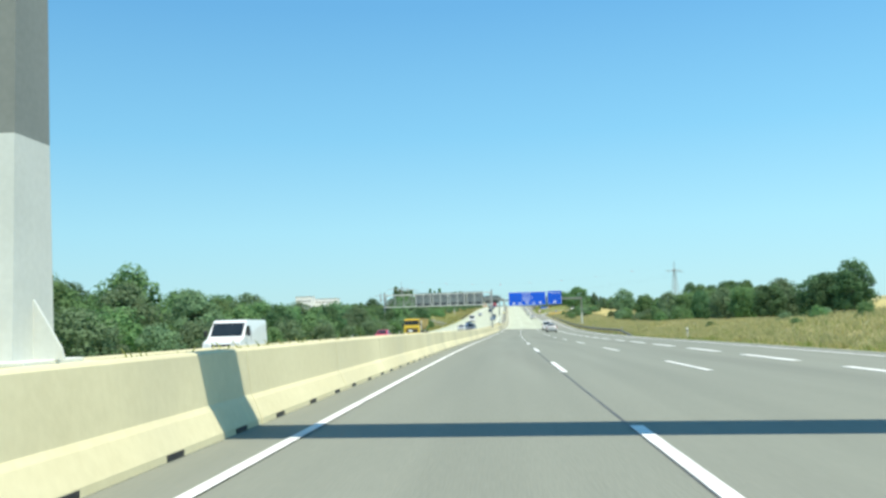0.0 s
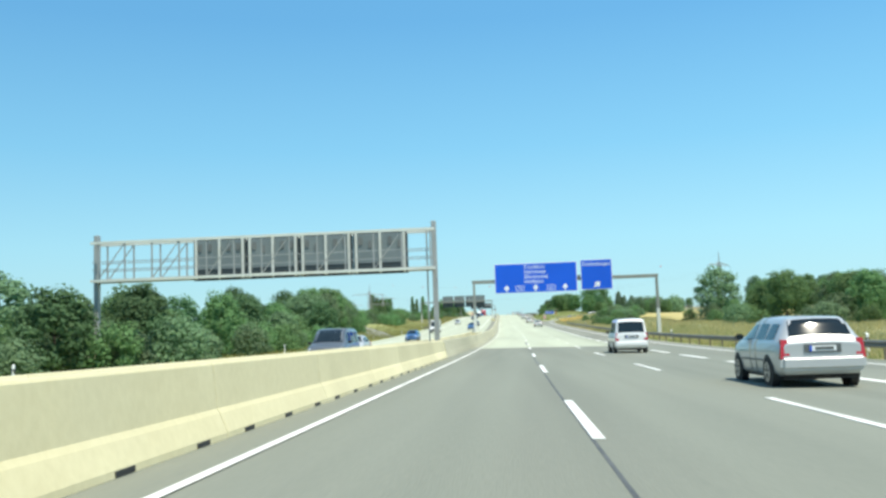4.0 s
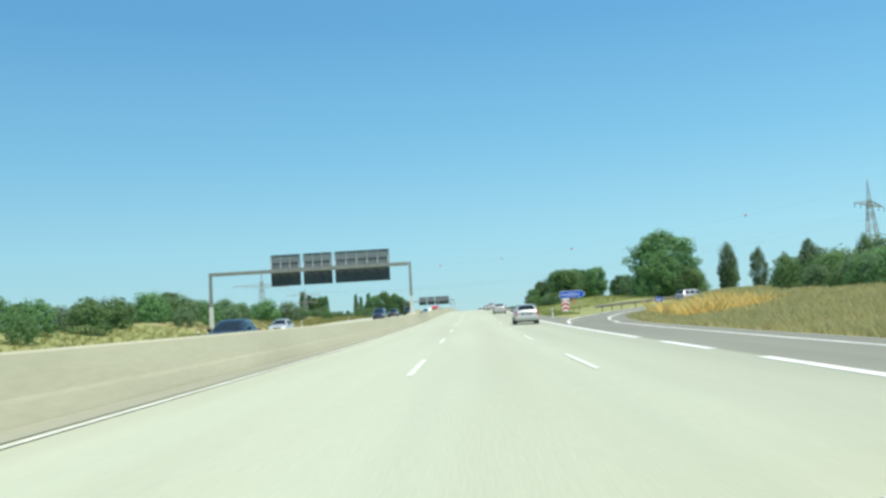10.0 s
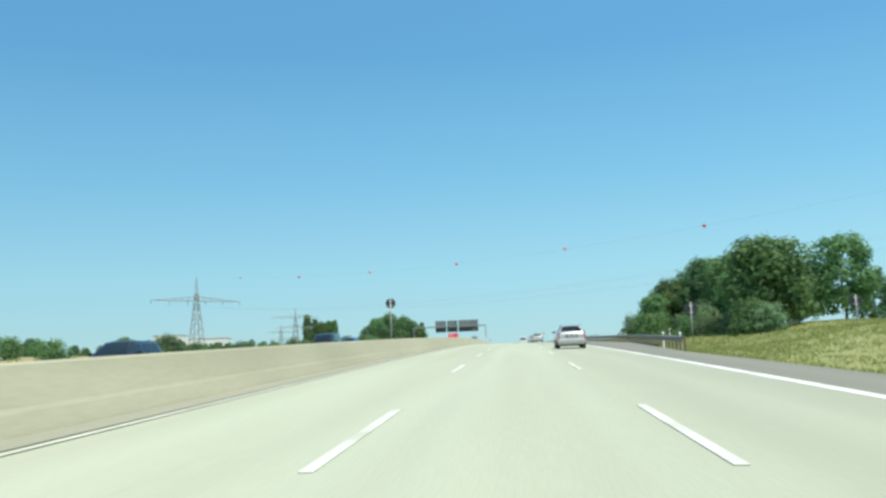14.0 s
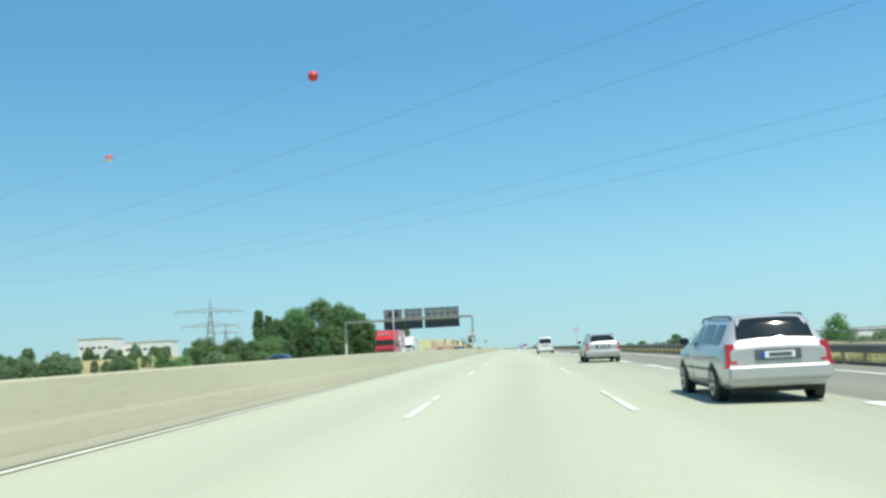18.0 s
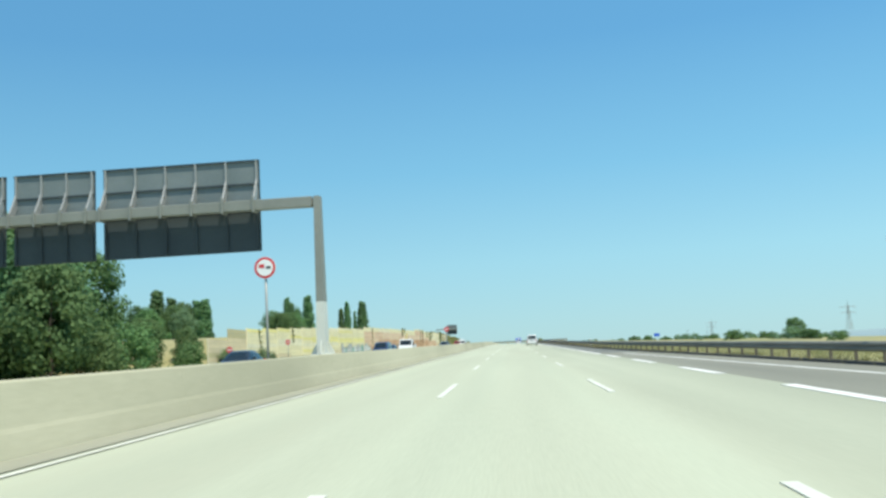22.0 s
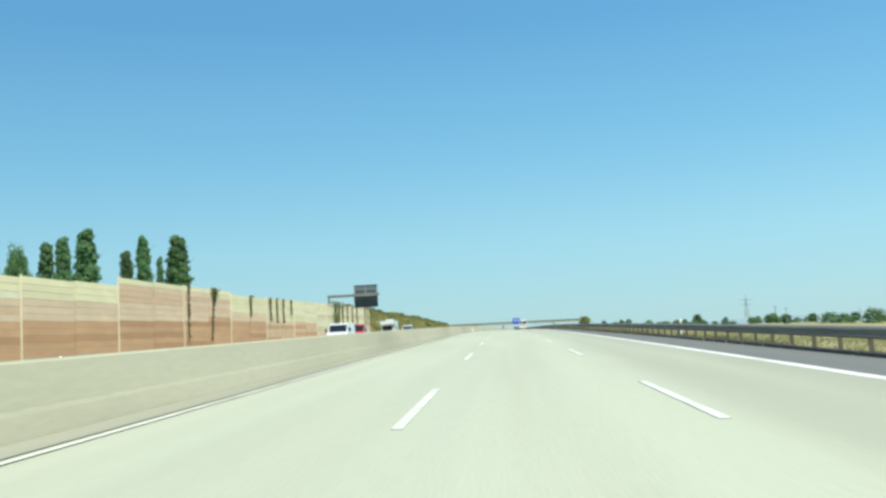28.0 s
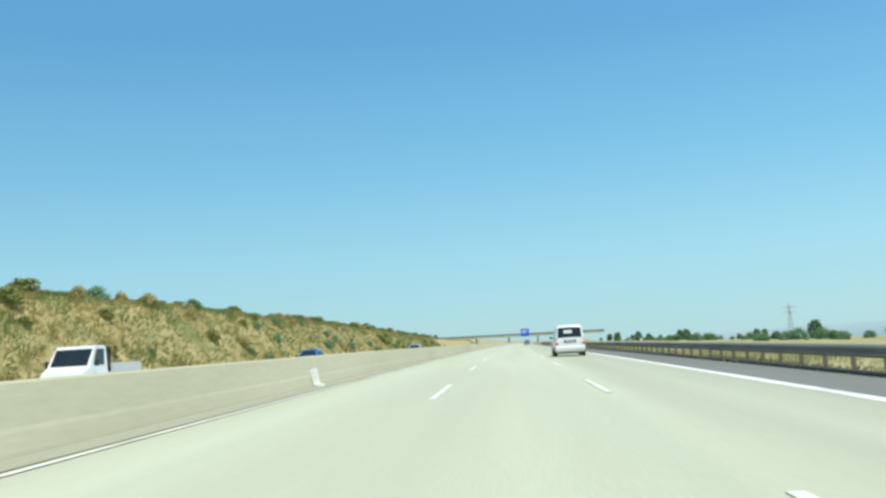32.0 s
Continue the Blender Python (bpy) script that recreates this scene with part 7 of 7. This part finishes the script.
# yellow tipper with trailer body
ty = thing("tipper_truck", toward(173.5, -13.3), "yellow tipper truck with a dusty steel skip, oncoming", "truck", "vehicles on the motorway")
truck_cab(ty, 7.2, 2.45, 2.95, YELLOW_TRUCK)
part("chassis", boxes(((0.9, 13.6, 0.35), (0, -0.1, 0.8))), BLACK, ty)
def trough(y0, y1, k, grow=0.0):
    """A half-pipe body along y, its rear end sloping; grow widens it for ribs."""
    prof = [(1.25, 2.9), (1.25, 2.35), (1.14, 1.85), (0.88, 1.45), (0.45, 1.2)]
    ring = [(x + grow, z) for x, z in prof] + [(-x - grow, z) for x, z in reversed(prof)]
    vs = [(x, y0 + k * (2.9 - z) * 0.25, z - grow * 0.5) for x, z in ring] + [(x, y1 - k * (2.9 - z) * 0.1, z - grow * 0.5) for x, z in ring]
    n = len(ring)
    return mesh_of("skip", vs, [tuple(range(n)), tuple(range(n, 2 * n))[::-1]] + [(i, (i + 1) % n, n + (i + 1) % n, n + i) for i in range(n)], YELLOW_DIRTY)


part("skip", trough(-6.2, 4.1, 1), None, ty, "dusty yellow steel half-pipe skip")
for y in (-6.0, -2.6, 0.7, 3.9):
    part("skip_rib", trough(y - 0.08, y + 0.08, 0, 0.05), None, ty)
part("skip_rim", bev(boxes(((2.66, 10.5, 0.16), (0, -1.05, 2.92))), 0.02, 1), YELLOW_DIRTY, ty)
part("front_plate", boxes(((0.55, 0.02, 0.3), (0.2, 7.27, 1.1))), SIGN_WHITE, ty)
for sx in (-1, 1):
    for y in (6.0, 1.6, 0.3, -4.6, -5.9):
        wheel_at(ty, sx * 1.23, y, 0.5, 0.3)
    part("ladder", boxes(((0.04, 0.05, 1.6), (sx * 1.28, 4.55, 2.0)), ((0.04, 0.05, 1.6), (sx * 1.28, 4.95, 2.0)), *[((0.04, 0.4, 0.04), (sx * 1.28, 4.75, 1.4 + 0.3 * k)) for k in range(5)]), SIGN_WHITE, ty)
    part("fuel_tank", bev(boxes(((0.5, 1.2, 0.55), (sx * 1.0, 3.3, 0.7))), 0.08, 1), SIGN_GREY, ty)


def flatbed(m, label, paint, load):
    root = thing("pickup_truck", m, label, "truck", "vehicles on the motorway")
    prof = [(0.55, 0.5), (0.55, 2.08), (0.75, 2.15), (1.45, 2.13), (1.62, 2.05), (2.3, 1.22), (2.85, 1.02), (2.95, 0.6), (2.9, 0.4), (0.6, 0.4)]
    part("cab", bev(prism(prof, 1.95, [1, 0.88, 0.86, 0.86, 0.87, 0.96, 0.95, 0.97, 0.97, 1]), 0.05, 2), paint, root)
    d = Vector((0, 0.68, -0.83))
    part("windscreen", bev(boxes(((1.6, d.length * 0.84, 0.02), (0, 1.97, 1.65), (math.degrees(math.atan2(d.z, d.y)), 0, 0))), 0.006, 1), GLASS_DARK, root)
    for sx in (-1, 1):
        part("side_window", prism([(0.85, 1.3), (1.9, 1.3), (1.5, 1.98), (0.85, 1.98)], 0.03), GLASS_DARK, root, m=Matrix.Translation((sx * 0.905, 0, 0)))
        part("headlamp", bev(boxes(((0.3, 0.12, 0.2), (sx * 0.75, 2.9, 0.82))), 0.03, 1), LAMP_CLEAR, root)
        part("mirror", bev(boxes(((0.16, 0.1, 0.3), (sx * 1.1, 1.95, 1.4))), 0.03, 1), BLACK, root)
        part("drop_side", boxes(((0.04, 3.2, 0.4), (sx * 1.0, -1.3, 1.15))), ROOF_GREY, root)
        for y in (2.1, -1.6):
            wheel_at(root, sx * 0.98, y, 0.34)
    part("bed", boxes(((2.0, 3.3, 0.1), (0, -1.3, 0.92))), ROOF_GREY, root)
    part("headboard", boxes(((1.9, 0.06, 1.1), (0, 0.3, 1.5))), load, root)
    part("tailboard", boxes(((2.0, 0.04, 0.4), (0, -2.93, 1.15))), ROOF_GREY, root)
    part("grille", boxes(((0.9, 0.04, 0.16), (0, 2.93, 0.78))), BLACK, root)
    part("bumper", bev(boxes(((1.92, 0.16, 0.26), (0, 2.9, 0.48))), 0.04, 1), BLACK, root)
    return root


flatbed(toward(1161, -13.3), "white flatbed truck with a grey drop-side bed, oncoming", WHITE_CAR, BLACK)
fr = flatbed(toward(1101, -13.3), "red crew-cab flatbed truck, oncoming beside the noise wall", RED_CAR, ROOF_GREY)
part("load_bar", boxes(((0.14, 3.6, 0.14), (0.6, -1.0, 2.2))), RED_CAR, fr)

fw = flatbed(toward(911, -9.8), "white flatbed truck with a brown beam on its bed, oncoming", WHITE_CAR, ROOF_GREY)
part("load_beam", bev(boxes(((0.35, 3.6, 0.35), (0.3, -1.2, 2.0), (-28, 0, 0))), 0.02, 1), BANK, fw, "brown load beam slanting over the bed")

mh = thing("motorhome", toward(1131.5, -13.3), "cream-white motorhome with an overcab, oncoming", "motorhome", "vehicles on the motorway")
part("body", bev(prism([(-3.3, 0.45), (-3.3, 2.75), (1.6, 2.75), (2.55, 2.6), (2.6, 2.2), (1.5, 2.05), (1.5, 0.45)], 2.2), 0.08, 2), CREAM, mh)
part("cab", bev(prism([(1.4, 0.45), (1.4, 1.95), (1.9, 1.9), (2.5, 1.2), (3.2, 1.0), (3.3, 0.5)], 1.95, [1, 0.9, 0.9, 0.96, 0.96, 0.97]), 0.05, 1), WHITE_CAR, mh)
part("windscreen", boxes(((1.6, 0.9, 0.02), (0, 2.23, 1.57), (-49, 0, 0))), GLASS_DARK, mh)
for sx in (-1, 1):
    part("side_window", bev(boxes(((0.02, 1.1, 0.55), (sx * 1.105, -0.4, 1.75))), 0.008, 1), GLASS_DARK, mh)
    part("stripe", boxes(((0.01, 4.6, 0.16), (sx * 1.108, -0.9, 1.15))), GREY_CAR, mh)
    part("headlamp", bev(boxes(((0.3, 0.1, 0.2), (sx * 0.72, 3.22, 0.8))), 0.03, 1), LAMP_CLEAR, mh)
    for y in (2.4, -2.0):
        wheel_at(mh, sx * 1.02, y, 0.34)
part("roof_box", bev(boxes(((1.2, 1.6, 0.3), (0, -1.4, 2.88))), 0.05, 1), WHITE_CAR, mh)
part("bumper", bev(boxes(((1.95, 0.16, 0.26), (0, 3.22, 0.5))), 0.04, 1), BLACK, mh)
